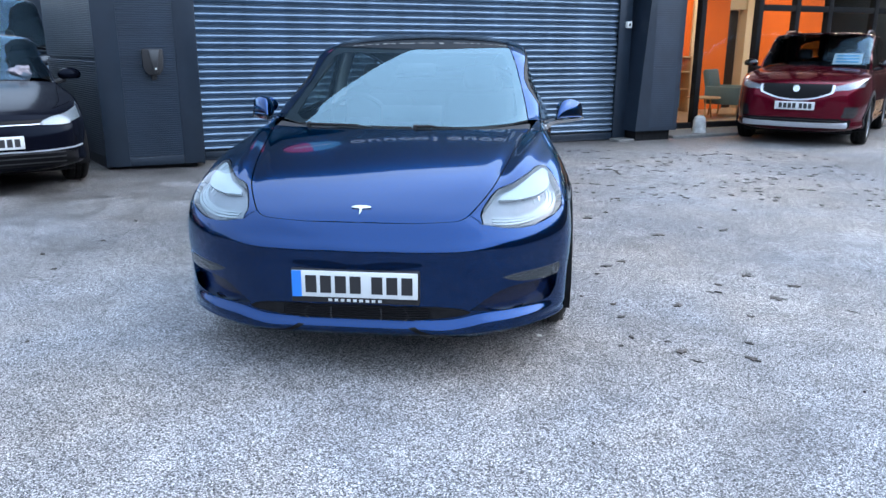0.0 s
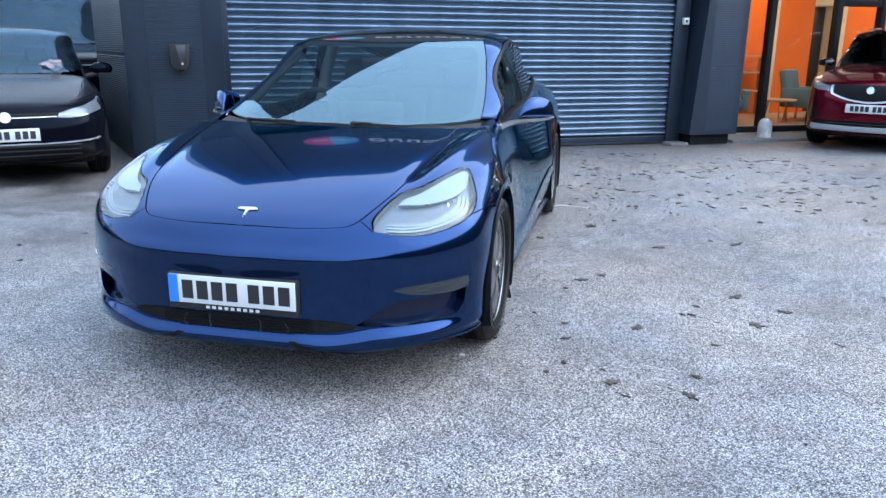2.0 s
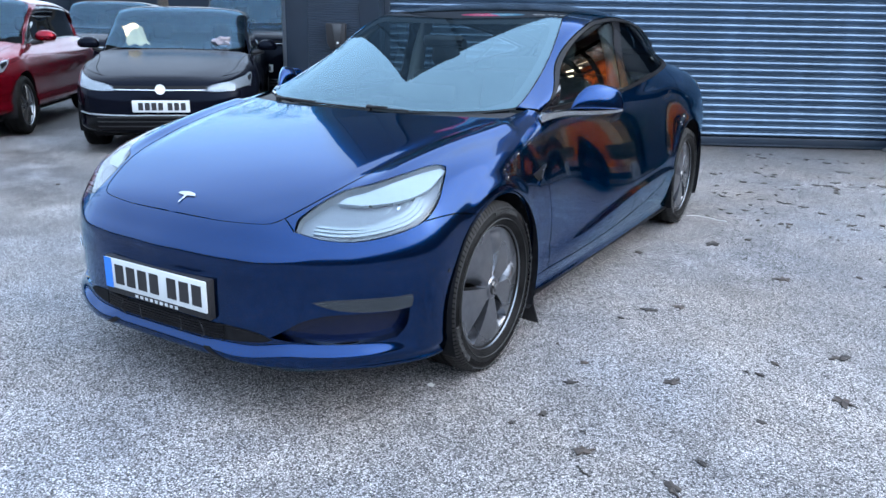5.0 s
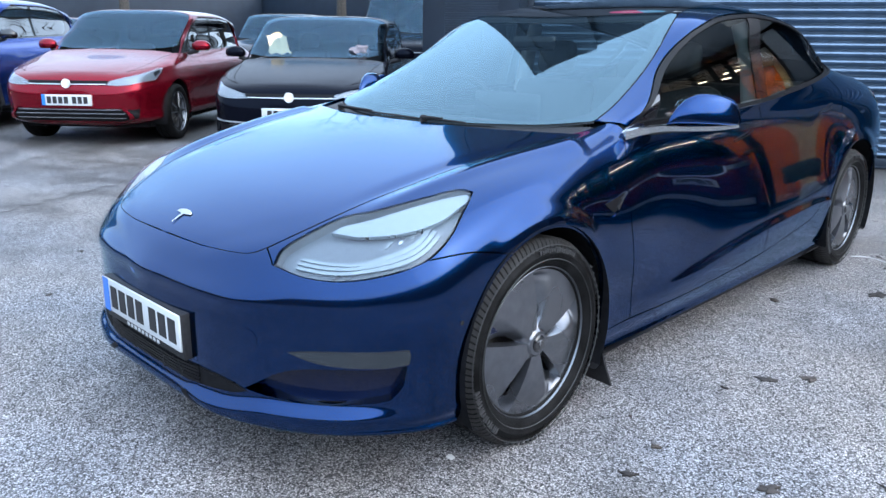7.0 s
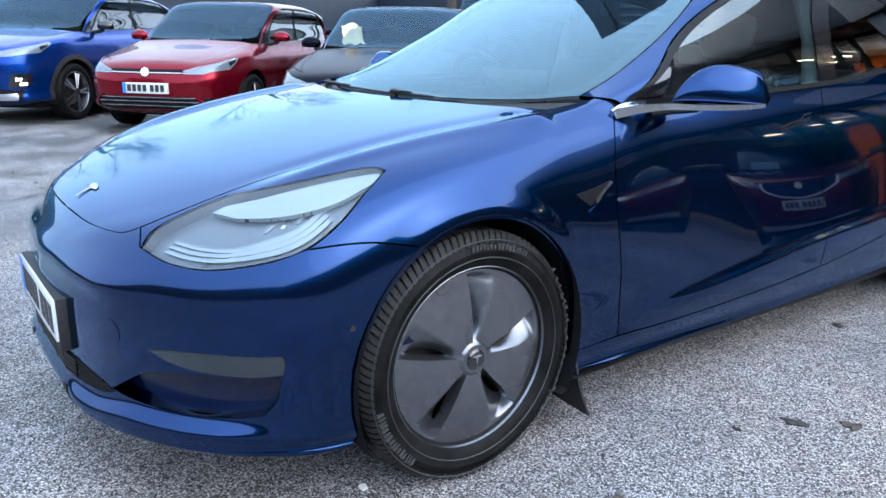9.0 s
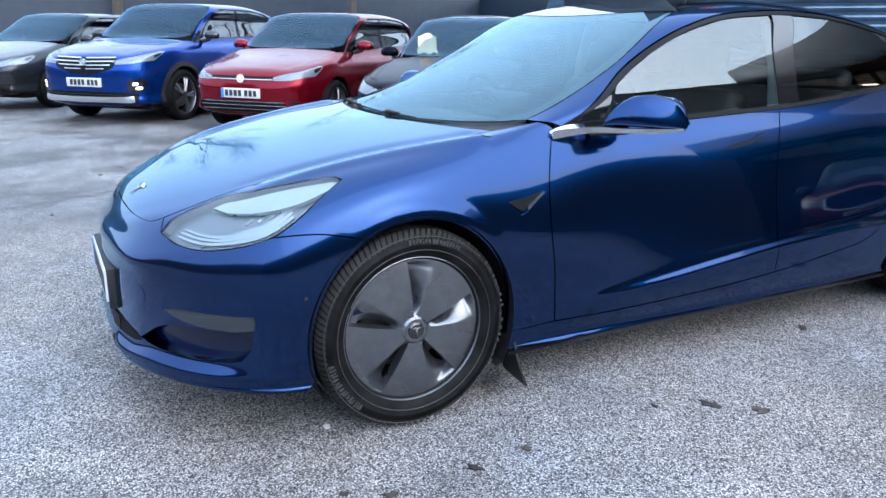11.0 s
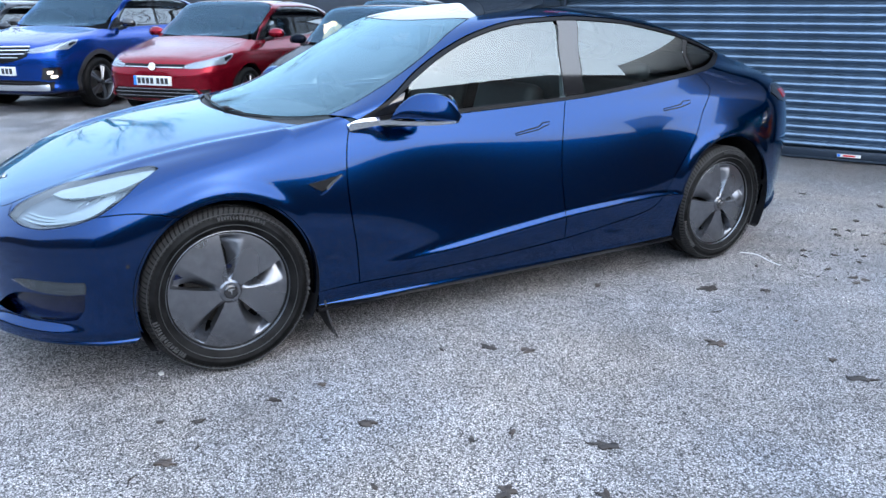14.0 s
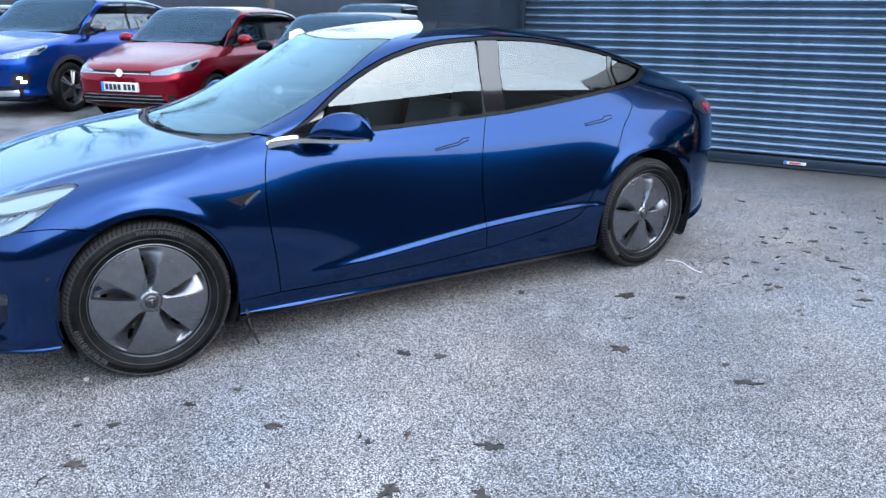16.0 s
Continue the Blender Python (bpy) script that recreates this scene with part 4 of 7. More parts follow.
# ---- dead leaves trodden flat on the asphalt ----
def leaf_mesh(seed):
    rnd = random.Random(seed)
    n = 14
    pts = []
    for k in range(n):
        a = 2 * math.pi * k / n
        r = 0.021 * (0.55 + 0.75 * rnd.random()) * (1.35 if k % 3 == 0 else 0.9)
        pts.append((r * 1.35 * math.cos(a), r * 0.75 * math.sin(a), 0.002 + 0.006 * rnd.random()))
    b = bmesh.new()
    ring = [b.verts.new(q) for q in pts]
    low = [b.verts.new((q[0] * .96, q[1] * .96, 0.0)) for q in pts]
    c = b.verts.new((0, 0, .008))
    for k in range(n):
        b.faces.new((ring[k], ring[(k + 1) % n], c))
        b.faces.new((low[k], low[(k + 1) % n], ring[(k + 1) % n], ring[k]))
    me = bpy.data.meshes.new("fallen_leaf")
    b.to_mesh(me)
    b.free()
    me.materials.append(M["leaf"])
    return me


leaf_kinds = [leaf_mesh(k) for k in range(9)]
rl = random.Random(5)
spots = [(1.21, 3.26, 2.0), (1.7, 2.73, 1.9), (2.22, 2.94, 1.9), (1.22, 1.84, 1.5), (1.33, 1.96, 1.3), (1.52, 1.1, 1.3), (1.19, .88, .9), (1.2, .6, 1.0), (1.17, 1.08, .8), (1.41, .44, 1.2), (2.1, 1.29, 1.8), (2.06, 1.73, 1.7), (.87, 2.79, 1.1), (2.06, 3.01, .9), (1.83, 1.51, .9), (1.8, 1.36, .7), (1.87, .96, .8), (1.38, 3.5, 1.3), (1.34, 4.12, .9), (2.28, 1.53, 1.6), (1.71, .39, 1.3), (1.75, .58, .8), (1.14, .48, .6), (2.51, 3.73, 1.5), (2.84, 4.66, 1.5), (1.75, 5.58, 2.2)]
for k in range(290):
    far = rl.random() < .65
    x, y = (rl.uniform(.6, 4.5), rl.uniform(3.8, 7.6)) if far else (rl.uniform(-5.5, 5.0), rl.uniform(-2.4, 6.0))
    inside_car = -1.05 < x < 1.0 and -.05 < y < 4.8
    wall = (x * .4848 - (y - 7.83) * .8746) < .15
    if not inside_car and not wall:
        spots.append((x, y, rl.uniform(.35, .8) * (1.8 if y > 4 else 1 if x < .9 else .6)))
for k, (x, y, sc) in enumerate(spots):
    o = new("fallen_leaf", leaf_kinds[k % 9])
    o.matrix_world = pose(x, y, ground_z(x, y) + .0005, 0, 0, rl.uniform(0, 360)) @ Matrix.Diagonal((.85 * sc, .85 * sc * rl.uniform(.8, 1.3), 1, 1))
    tagged(o, "dark wet dead leaf trodden flat on the asphalt", "leaf", "fallen leaves on the yard")
scrap = thing("paper_scrap", "tiny white scrap of paper on the asphalt", "paper", pose(.755, .566, .001))
part("scrap", moved(prism([(-.012, -.006), (.008, -.011), (.014, .004), (.0, .012), (-.010, .006)], .004), pose(0, 0, .001, 8, 6, 20)), M["white"], scrap)

# thin twigs, a pale string and a crack in the asphalt
M["twig"] = material("dark_wet_twig", (0.022, 0.017, 0.013), 0.6, grain=(40, 4, 0.4))
for k in range(10):
    x, y = (rl.uniform(1.3, 3.6), rl.uniform(-.2, 6.0)) if k else (1.75, 1.35)
    a, ln, z = rl.uniform(0, 6.28), rl.uniform(.02, .04), ground_z(x, y) + .003
    tw = thing("twig", "short dark wet twig lying on the asphalt", "twig", pose(x, y, z), "twigs on the yard")
    part("stick", tube([(-ln * math.cos(a), -ln * math.sin(a), 0), (.008 * math.sin(a), -.008 * math.cos(a), .002), (ln * math.cos(a + .25), ln * math.sin(a + .25), 0)], [.0022, .0032, .002], 5), M["twig"], tw)
cord = thing("string", "thin pale string lying beside the rear tyre", "string", pose(0, 0, .003))
part("strand", tube(spline([(.874, 3.947, 0), (.92, 3.985, .001), (.972, 3.996, 0), (1.07, 3.955, 0), (1.161, 3.939, 0)], 5), .0028, 5), M["white"], cord)
crack = bmesh.new()
prev = None
for k in range(60):
    t = k / 59
    x, y = -2.55 - 1.6 * t + .03 * math.sin(k * 1.7) + .012 * math.sin(k * 4.1), -2.0 + 3.7 * t
    w = .006 + .003 * math.sin(k * 2.3)
    now = [crack.verts.new((x - w, y, ground_z(x - w, y) + .004)), crack.verts.new((x + w, y, ground_z(x + w, y) + .004))]
    if prev:
        crack.faces.new((prev[0], prev[1], now[1], now[0]))
    prev = now
setting("ground_crack", crack, M["twig"], "dirt-filled crack in the asphalt", "crack")
# ---- wheels ----
def tyre_bm(R, w, rim, n=96):
    """A tyre about the x axis: sidewalls that bulge, a shoulder and a grooved tread."""
    h = w / 2
    prof = [(rim - 0.012, -h * 0.72), (rim + 0.004, -h * 0.86), (rim + 0.02, -h * 0.95), (rim + (R - rim) * 0.5, -h), (R - 0.03, -h * 0.95), (R - 0.012, -h * 0.84), (R - 0.003, -h * 0.7)]
    for c in (-0.42, -0.14, 0.14, 0.42):
        prof += [(R, (c - 0.05) * w), (R - 0.008, (c - 0.035) * w), (R - 0.008, (c + 0.035) * w), (R, (c + 0.05) * w)] if abs(c) < 0.3 else [(R, c * w * 0.62)]
    prof += [(r, -x) for r, x in prof[6::-1]]
    return turned(prof, n)


def tread_blocks(R, w, s, n=104):
    """Shoulder blocks round one edge of a tyre."""
    bm = bmesh.new()
    for i in range(n):
        a = 2 * math.pi * i / n
        da = 2 * math.pi / n * 0.36
        ring = []
        for k, (r, x) in enumerate([(R + 0.0015, 0.2), (R + 0.0015, 0.36), (R - 0.009, 0.43), (R - 0.026, 0.478)]):
            skew = a + 0.02 * k * s
            ring.append([bm.verts.new((s * x * w, r * math.cos(skew + t), r * math.sin(skew + t))) for t in (-da, da)])
        for p, q in zip(ring, ring[1:]):
            bm.faces.new((p[0], p[1], q[1], q[0]))
    return bm


def aero_cover(R):
    """A five-blade wheel cover: flat fans with a crisp radial edge; beside each edge a leaf-shaped slot and a scoop that rises to the next fan."""
    step, start = 2 * math.pi / 5, radians(96)
    bm = bmesh.new()
    qs = np.concatenate([[0.001, 0.09, 0.16, 0.19], np.linspace(0.22, 0.94, 34), [0.955, 0.968, 0.978, 1.0]])
    scoop_u = np.linspace(0, 1, 13)
    grid = []
    for q in qs:
        leaf = max(math.sin(math.pi * min(max((q - 0.30) / 0.50, 0), 1)), 0) ** 0.7
        slot = 0.015 + 0.105 * leaf * (1.25 - 0.55 * q)              # the slot's far side
        wide = max(0.30 + 0.06 * q, slot + 0.12)                    # where the scoop meets the next fan
        inner, outer = float(ease(q, 0.17, 0.36)), float(ease(q, 0.955, 0.87))
        deep = 0.040 * inner * outer
        body = 0.016 * math.sin(math.pi * q * 0.9) + 0.012 * (1 - q)
        if q < 0.175:
            body = 0.024
        row = []
        for k in range(5):
            us = [0.0, 0.010] + [0.010 + (slot - 0.010) * t for t in (0.5, 1.0)] + [slot + (wide - slot) * t for t in scoop_u[1:]] + [wide + (1 - wide) * t for t in np.linspace(0.04, 0.985, 9)]
            for n, u in enumerate(us):
                a = start - (k + u) * step
                if n == 0:
                    x = body
                elif n < 4:
                    x = body - deep
                else:
                    t = min((u - slot) / (wide - slot), 1)
                    x = body - deep * (1 - t) ** 1.6 * (1 + 0.6 * t)
                row.append(bm.verts.new((x, R * q * math.cos(a), R * q * math.sin(a))))
        grid.append((row, leaf))
    per = len(grid[0][0]) // 5
    for (p, la), (w, lb) in zip(grid, grid[1:]):
        for i in range(len(p)):
            if (i % per) in (1, 2) and la > 0.02 and lb > 0.02:
                continue
            j = (i + 1) % len(p)
            bm.faces.new((p[i], p[j], w[j], w[i]))
    back = [bm.verts.new((v.co.x - 0.022, v.co.y, v.co.z)) for v in grid[-1][0]]
    for i in range(len(back)):
        j = (i + 1) % len(back)
        bm.faces.new((grid[-1][0][i], grid[-1][0][j], back[j], back[i]))
    bmesh.ops.recalc_face_normals(bm, faces=bm.faces)
    return bm


def spoke_face(R, n, width, twin=False):
    """An alloy's face: spokes from the hub to the rim (about the x axis)."""
    bm = None
    for i in range(n):
        a = 2 * math.pi * i / n
        for da in ((-0.12, 0.12) if twin else (0,)):
            c0, c1 = a + da * 0.5, a + da
            pts = [(0.02, 0.04 * math.cos(c0), 0.04 * math.sin(c0)), (0.018, R * 0.5 * math.cos(c1), R * 0.5 * math.sin(c1)), (0.0, R * 0.98 * math.cos(c1), R * 0.98 * math.sin(c1))]
            bm = tube(pts, [width * 1.1, width * 0.8, width * 1.15], 6, bm)
    return bm


def wheel(parent, centre, R, w, rim_r, style, out=1, steer=0.0):
    """A wheel under a car: a tyre with its rim, cover or spokes, disc and cap. out: the side that it faces."""
    def put(ob):
        ob.matrix_local = pose(*centre, 0, 0, steer) @ (Matrix.Identity(4) if out > 0 else pose(0, 0, 0, 0, 0, 180))
        return ob
    tyre = put(part("tyre", tyre_bm(R, w, rim_r), M["rubber"], parent, "black rubber tyre with a dusty tread"))
    h = w / 2
    if style == "aero":
        tagged(part("outer_tread", tread_blocks(R, w, 1), M["tread"], tyre, "dusty shoulder tread blocks"), kind="stuff")
        tagged(part("inner_tread", tread_blocks(R, w, -1), M["tread"], tyre, "dusty shoulder tread blocks"), kind="stuff")
        marks = bmesh.new()
        rm = random.Random(3)
        # two raised inscriptions as plain bars, and dusty scuffs towards the shoulder
        for a0, span_, mid, size, gap in ((1.05, 0.62, 0.62, 0.10, 0.012), (3.35, 0.62, 0.62, 0.15, 0.014), (-0.75, 1.45, 0.84, 0.07, 0.05), (4.2, 0.75, 0.84, 0.07, 0.05)):
            a = a0
            while a < a0 + span_:
                da = rm.uniform(0.020, 0.034)
                mid_r = rim_r + (R - rim_r) * (mid + (rm.uniform(-0.05, 0.05) if gap > 0.02 else 0))
                r0, r1 = mid_r - (R - rim_r) * size * rm.uniform(0.6, 1), mid_r + (R - rim_r) * size * rm.uniform(0.6, 1)
                out_ = h * (1.003 if mid < 0.7 else 0.985)
                q = [marks.verts.new((out_ - 0.10 * max(r - 0.31, 0), r * math.cos(a + d), r * math.sin(a + d))) for r, d in ((r0, 0), (r1, rm.uniform(-.01, .01)), (r1 - rm.uniform(0, .004), da), (r0, da * rm.uniform(.7, 1)))]
                marks.faces.new(q)
                low_ = [marks.verts.new((v.co.x - 0.006, v.co.y, v.co.z)) for v in q]
                for k in range(4):
                    marks.faces.new((q[k], q[(k + 1) % 4], low_[(k + 1) % 4], low_[k]))
                a += da + rm.uniform(0.6, 1.4) * gap
        for rr in (rim_r + (R - rim_r) * 0.30, rim_r + (R - rim_r) * 0.80):
            ring_ = turned([(rr - 0.002, h * 0.975), (rr, h * 1.0), (rr + 0.002, h * 0.975)], 72)
            marks = merge(marks, ring_)
        tagged(part("sidewall_relief", marks, M["tyre_mark"], tyre, "plain raised marks and rings on the sidewall"), kind="stuff")
    lip = 0.82 if style == "aero" else 0.87
    barrel = [(rim_r + 0.002, h * (lip - 0.07)), (rim_r + 0.003, h * lip), (rim_r - 0.001, h * (lip + 0.015)), (rim_r - 0.004, h * (lip - 0.03)), (rim_r - 0.02, h * 0.2), (rim_r - 0.03, -h * 0.9)]
    rim = put(part("rim", turned(barrel, 72), M["alloy"] if style != "dark" else M["dark_alloy"], parent, "silver wheel rim edge"))
    back = put(part("brake_disc", turned([(0.001, h * 0.1), (0.155, h * 0.1), (0.158, h * 0.0), (0.155, -0.01), (0.001, -0.01)], 48), M["steel"], parent))
    put(part("wheel_backing", turned([(0.16, -h * 0.3), (rim_r - 0.02, -h * 0.3)], 48), M["dark"], parent))
    if style == "aero":
        cov = aero_cover(rim_r - 0.003)
        bmesh.ops.translate(cov, vec=(h * 0.68, 0, 0), verts=cov.verts)
        cover = put(part("wheel_cover", cov, M["cover"], parent, "dark grey five-blade aero wheel cover", 38))
        part("centre_cap", turned([(0.001, h * 0.68 + 0.031), (0.022, h * 0.68 + 0.030), (0.028, h * 0.68 + 0.026), (0.029, h * 0.68 + 0.012)], 32), M["black_gloss"], cover)
        t = prism([(-0.013, 0.012), (-0.0135, 0.009), (-0.003, 0.0085), (0, -0.014), (0.003, 0.0085), (0.0135, 0.009), (0.013, 0.012), (0, 0.0145)], 0.002)
        bmesh.ops.transform(t, matrix=Matrix.Translation((h * 0.68 + 0.030, 0, 0)) @ Matrix(((0, 0, 1, 0), (1, 0, 0, 0), (0, 1, 0, 0), (0, 0, 0, 1))), verts=t.verts)
        part("emblem", t, M["chrome"], cover, "silver emblem")
        part("edge_ring", turned([(rim_r - 0.007, h * 0.68 + 0.002), (rim_r - 0.006, h * 0.68 + 0.006), (rim_r - 0.003, h * 0.68 + 0.006), (rim_r - 0.002, h * 0.68)], 72), M["chrome"], cover, "thin bright edge of the cover")
        cal = box_bm(-0.01, 0.085, -0.03, 0.03, 0.16, 0.06, 0.012)
        put(part("brake_caliper", cal, M["chrome"], parent, "silver brake caliper"))
    else:
        sp = spoke_face(rim_r - 0.012, 5 if style != "multi" else 10, 0.017 if style != "multi" else 0.011, style in ("twin", "dark"))
        bmesh.ops.translate(sp, vec=(h * 0.6, 0, 0), verts=sp.verts)
        face = put(part("spokes", sp, M["dark_alloy"] if style == "dark" else M["alloy"], parent, "alloy wheel spokes"))
        part("centre_cap", turned([(0.001, h * 0.6 + 0.03), (0.03, h * 0.6 + 0.028), (0.05, h * 0.6 + 0.015), (0.055, h * 0.6 - 0.01)], 24), M["dark_alloy"], face)


# ---- the blue electric saloon ----
HERO = Shell(SY, HERO_LINES)
HERO.dent(nose_form, wing_ridge, arch_flare)
SH = [HERO]
hero = thing("electric_car", "dark blue metallic electric saloon parked on worn asphalt", "car", pose(-0.025, 0, 0))


def S(*pts, sub=6, sh=None):
    """A line on the shell from side-view points (y, z)."""
    return [(sh or HERO).side(*q) for q in (spline(pts, sub) if len(pts) > 2 else pts)]


def T(*pts, sub=6, sh=None):
    """A line on the shell from points (x, y) seen from above."""
    return [(sh or HERO).top(max(q[0], 0), q[1]) for q in (spline(pts, sub) if len(pts) > 2 else pts)]


def F(*pts, sub=6, sh=None, back=False):
    """A line on the shell from points (x, z) seen from the front."""
    return [(sh or HERO).front(max(q[0], 0), q[1], back) for q in (spline(pts, sub) if len(pts) > 2 else pts)]


def arch(cy, cz, ry, rz, a0, a1, n=28, sh=None):
    """The edge of a wheel arch, from angle a0 to a1 (0 points to the tail, 90 up)."""
    return [(sh or HERO).side(cy + ry * math.cos(radians(a)), cz + rz * math.sin(radians(a))) for a in np.linspace(a0, a1, n)]


def shrunk(loop, gap, sh=None):
    """The outline drawn in by a shut-line's half width, in true metres on the skin."""
    sh = sh or SH[0]
    q = np.array(loop, float)
    keep = np.linalg.norm((q - np.roll(q, 1, 0)) * (SCALE_P, SCALE_V), axis=1) > 1e-4
    q = q[keep]
    e = 0.004
    pa, pb = np.clip(q[:, 0] - e, 0, 1), np.clip(q[:, 0] + e, 0, 1)
    va, vb_ = np.clip(q[:, 1] - e, 0, 1), np.clip(q[:, 1] + e, 0, 1)
    a = np.linalg.norm(sh.at(pb, q[:, 1]) - sh.at(pa, q[:, 1]), axis=1) / (pb - pa)
    b = np.linalg.norm(sh.at(q[:, 0], vb_) - sh.at(q[:, 0], va), axis=1) / (vb_ - va)
    a, b = np.maximum(a, 0.6), np.maximum(b, 0.3)
    area = 0.5 * (q[:, 0] * np.roll(q[:, 1], -1) - np.roll(q[:, 0], -1) * q[:, 1]).sum()
    d = (np.roll(q, -1, 0) - np.roll(q, 1, 0)) * np.stack([a, b], 1)
    nrm = np.stack([-d[:, 1], d[:, 0]], 1) / (np.linalg.norm(d, axis=1)[:, None] + 1e-9) * np.sign(area)
    nrm[(q[:, 1] > 0.9995) | (q[:, 1] < 0.0005), 1] = 0
    nrm[(q[:, 0] < 0.0005) | (q[:, 0] > 0.9995), 0] = 0
    q = np.clip(q + nrm * gap / np.stack([a, b], 1), 0, 1)
    return [tuple(k) for k in q]


def both(name, loops, mat, parents, label="", gap=0.0026, **kw):
    """The same panel on both sides of a car."""
    loops = [shrunk(loops[0], gap)] + list(loops[1:]) if gap else loops
    ps = parents if isinstance(parents, (list, tuple)) else (parents, parents)
    return [panel(SH[0], name, loops, mat, ps[k], label, mirrored=bool(k), **kw) for k in (0, 1)]


FA, RA = (0.84, 0.338, 0.350, 0.368), (3.725, 0.345, 0.368, 0.385)     # wheel arches: y, z and radii
hood_edge = [(0.0, .078), (.13, .081), (.25, .089), (.37, .108), (.44, .138), (.487, .212), (.545, .35), (.585, .52), (.612, .66), (.638, .82), (.675, 1.02), (.712, 1.22)]
hood_back = [(.712, 1.22), (.60, 1.17), (.45, 1.12), (.25, 1.08), (0.0, 1.06)]
glass_base = [(0, 1.09), (.17, 1.10), (.33, 1.14), (.48, 1.195), (.60, 1.265), (.70, 1.36)]
screen_side = [(.70, 1.36), (.69, 1.5), (.665, 1.7), (.63, 1.9), (.595, 2.05), (.565, 2.15)]
roof_side = [(.565, 2.15), (.548, 2.35), (.54, 2.65), (.525, 3.0), (.50, 3.3), (.46, 3.6), (.40, 3.9), (.36, 4.05)]
win_top = [(1.52, .962), (1.60, 1.005), (1.68, 1.055), (1.80, 1.130), (1.975, 1.228), (2.127, 1.292), (2.33, 1.338), (2.65, 1.360), (2.85, 1.357), (3.08, 1.342), (3.47, 1.285), (3.70, 1.235), (3.95, 1.170)]
win_low = [(3.95, 1.170), (3.90, 1.145), (3.78, 1.118), (3.58, 1.088), (3.15, 1.040), (2.67, .998), (2.25, .981), (1.91, .970), (1.52, .962)]
lamp_top = [(.137, .653), (.185, .694), (.302, .749), (.427, .792), (.564, .823), (.62, .832), (.637, .828)]
lamp_low = [(.637, .828), (.61, .815), (.55, .782), (.479, .734), (.397, .685), (.332, .659), (.235, .633), (.17, .634), (.137, .653)]
seam = [(.397, .685), (.467, .691), (.54, .689), (.62, .674)]
gap_f = [(1.415, .935), (1.385, .86), (1.368, .76), (1.365, .65), (1.373, .54), (1.392, .40), (1.40, .272)]
gap_m = [(2.60, .978), (2.565, .90), (2.54, .80), (2.52, .65), (2.522, .45), (2.528, .305)]
gap_r = [(3.60, 1.082), (3.645, 1.0), (3.60, .945), (3.525, .87), (3.45, .737), (3.315, .57), (3.197, .431), (3.08, .375), (2.85, .342)]
sill = [(1.19, .258), (1.40, .268), (1.70, .270), (2.17, .284), (2.53, .306), (2.85, .342)]

# bonnet
hood_loop = T(*hood_edge) + T(*hood_back)[1:]
# black on the turned-in edges stands in for shade inside the shut gap
hood = panel(HERO, "bonnet", [shrunk(hood_loop, 0.0032)], M["blue"], hero, across=True, step=0.028, edge=M["black_satin"])

# front bumper: from the nose back to the wheel arch, with the intakes cut out
p_low = float(HERO.p_of(.47))
bumper_loop = ([(0.0, 0.0)] + [(p, 0.0) for p in np.linspace(0.02, p_low, 12)] + [(p_low, v) for v in np.linspace(0.03, HERO.side(.47, .20)[1], 8)]
               + arch(*FA, 198, 118, 18) + S(*seam[::-1])[1:] + S(*lamp_low)[30:] 
               + T(*hood_edge)[:27][::-1] + [(float(HERO.p_of(.078)), 1.0), (0.0, 1.0)])
bay = F((.842, .404), (.78, .394), (.70, .393), (.62, .384), (.56, .360), (.51, .328), (.468, .302), sub=4)[:-1] + F((.468, .302), (.53, .294), (.61, .288), (.70, .287), (.775, .293), (.812, .303), sub=4)[:-1] + F((.812, .303), (.834, .345), (.842, .404), sub=4)[:-1]
bumper = panel(HERO, "front_bumper", [shrunk(bumper_loop, 0.0018), bay], M["blue"], hero, across=True, step=0.013, depth=0.05)
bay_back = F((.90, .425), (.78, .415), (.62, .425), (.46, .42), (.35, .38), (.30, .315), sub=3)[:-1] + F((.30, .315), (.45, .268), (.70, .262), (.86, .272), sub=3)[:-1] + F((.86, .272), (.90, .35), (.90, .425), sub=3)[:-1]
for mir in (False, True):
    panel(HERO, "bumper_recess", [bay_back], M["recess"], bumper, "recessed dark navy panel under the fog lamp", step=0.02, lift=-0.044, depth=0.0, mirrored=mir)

# front wings, doors, sides
wing_loop = (arch(*FA, 118, -12, 30) + S(*sill[:2]) + S(*gap_f[::-1]) + [HERO.side(1.43, .945)] + [HERO.top(.745, 1.38), HERO.top(.712, 1.22)]
             + T(*hood_edge)[26:][::-1] + S(*lamp_top) + S(*lamp_low)[1:25] + S(*seam))
both("front_wing", [wing_loop], M["blue"], hero, step=0.026)
fd_loop = S(*gap_f) + S((1.40, .268), (1.70, .270), (2.17, .284), (2.528, .305)) + S(*gap_m[::-1]) + S((2.60, .978), (2.25, .962), (1.91, .950), (1.52, .944), (1.415, .935))
front_doors = both("front_door", [fd_loop], M["blue"], hero, step=0.03)
rd_loop = S(*gap_m) + S((2.528, .305), (2.70, .322), (2.85, .342)) + S(*gap_r[::-1]) + S((3.60, 1.075), (3.15, 1.022), (2.80, .990), (2.60, .978))
rear_doors = both("rear_door", [rd_loop], M["blue"], hero, step=0.03)
rail_out = S(*[(y, z + 0.018) for y, z in win_top[1:]])
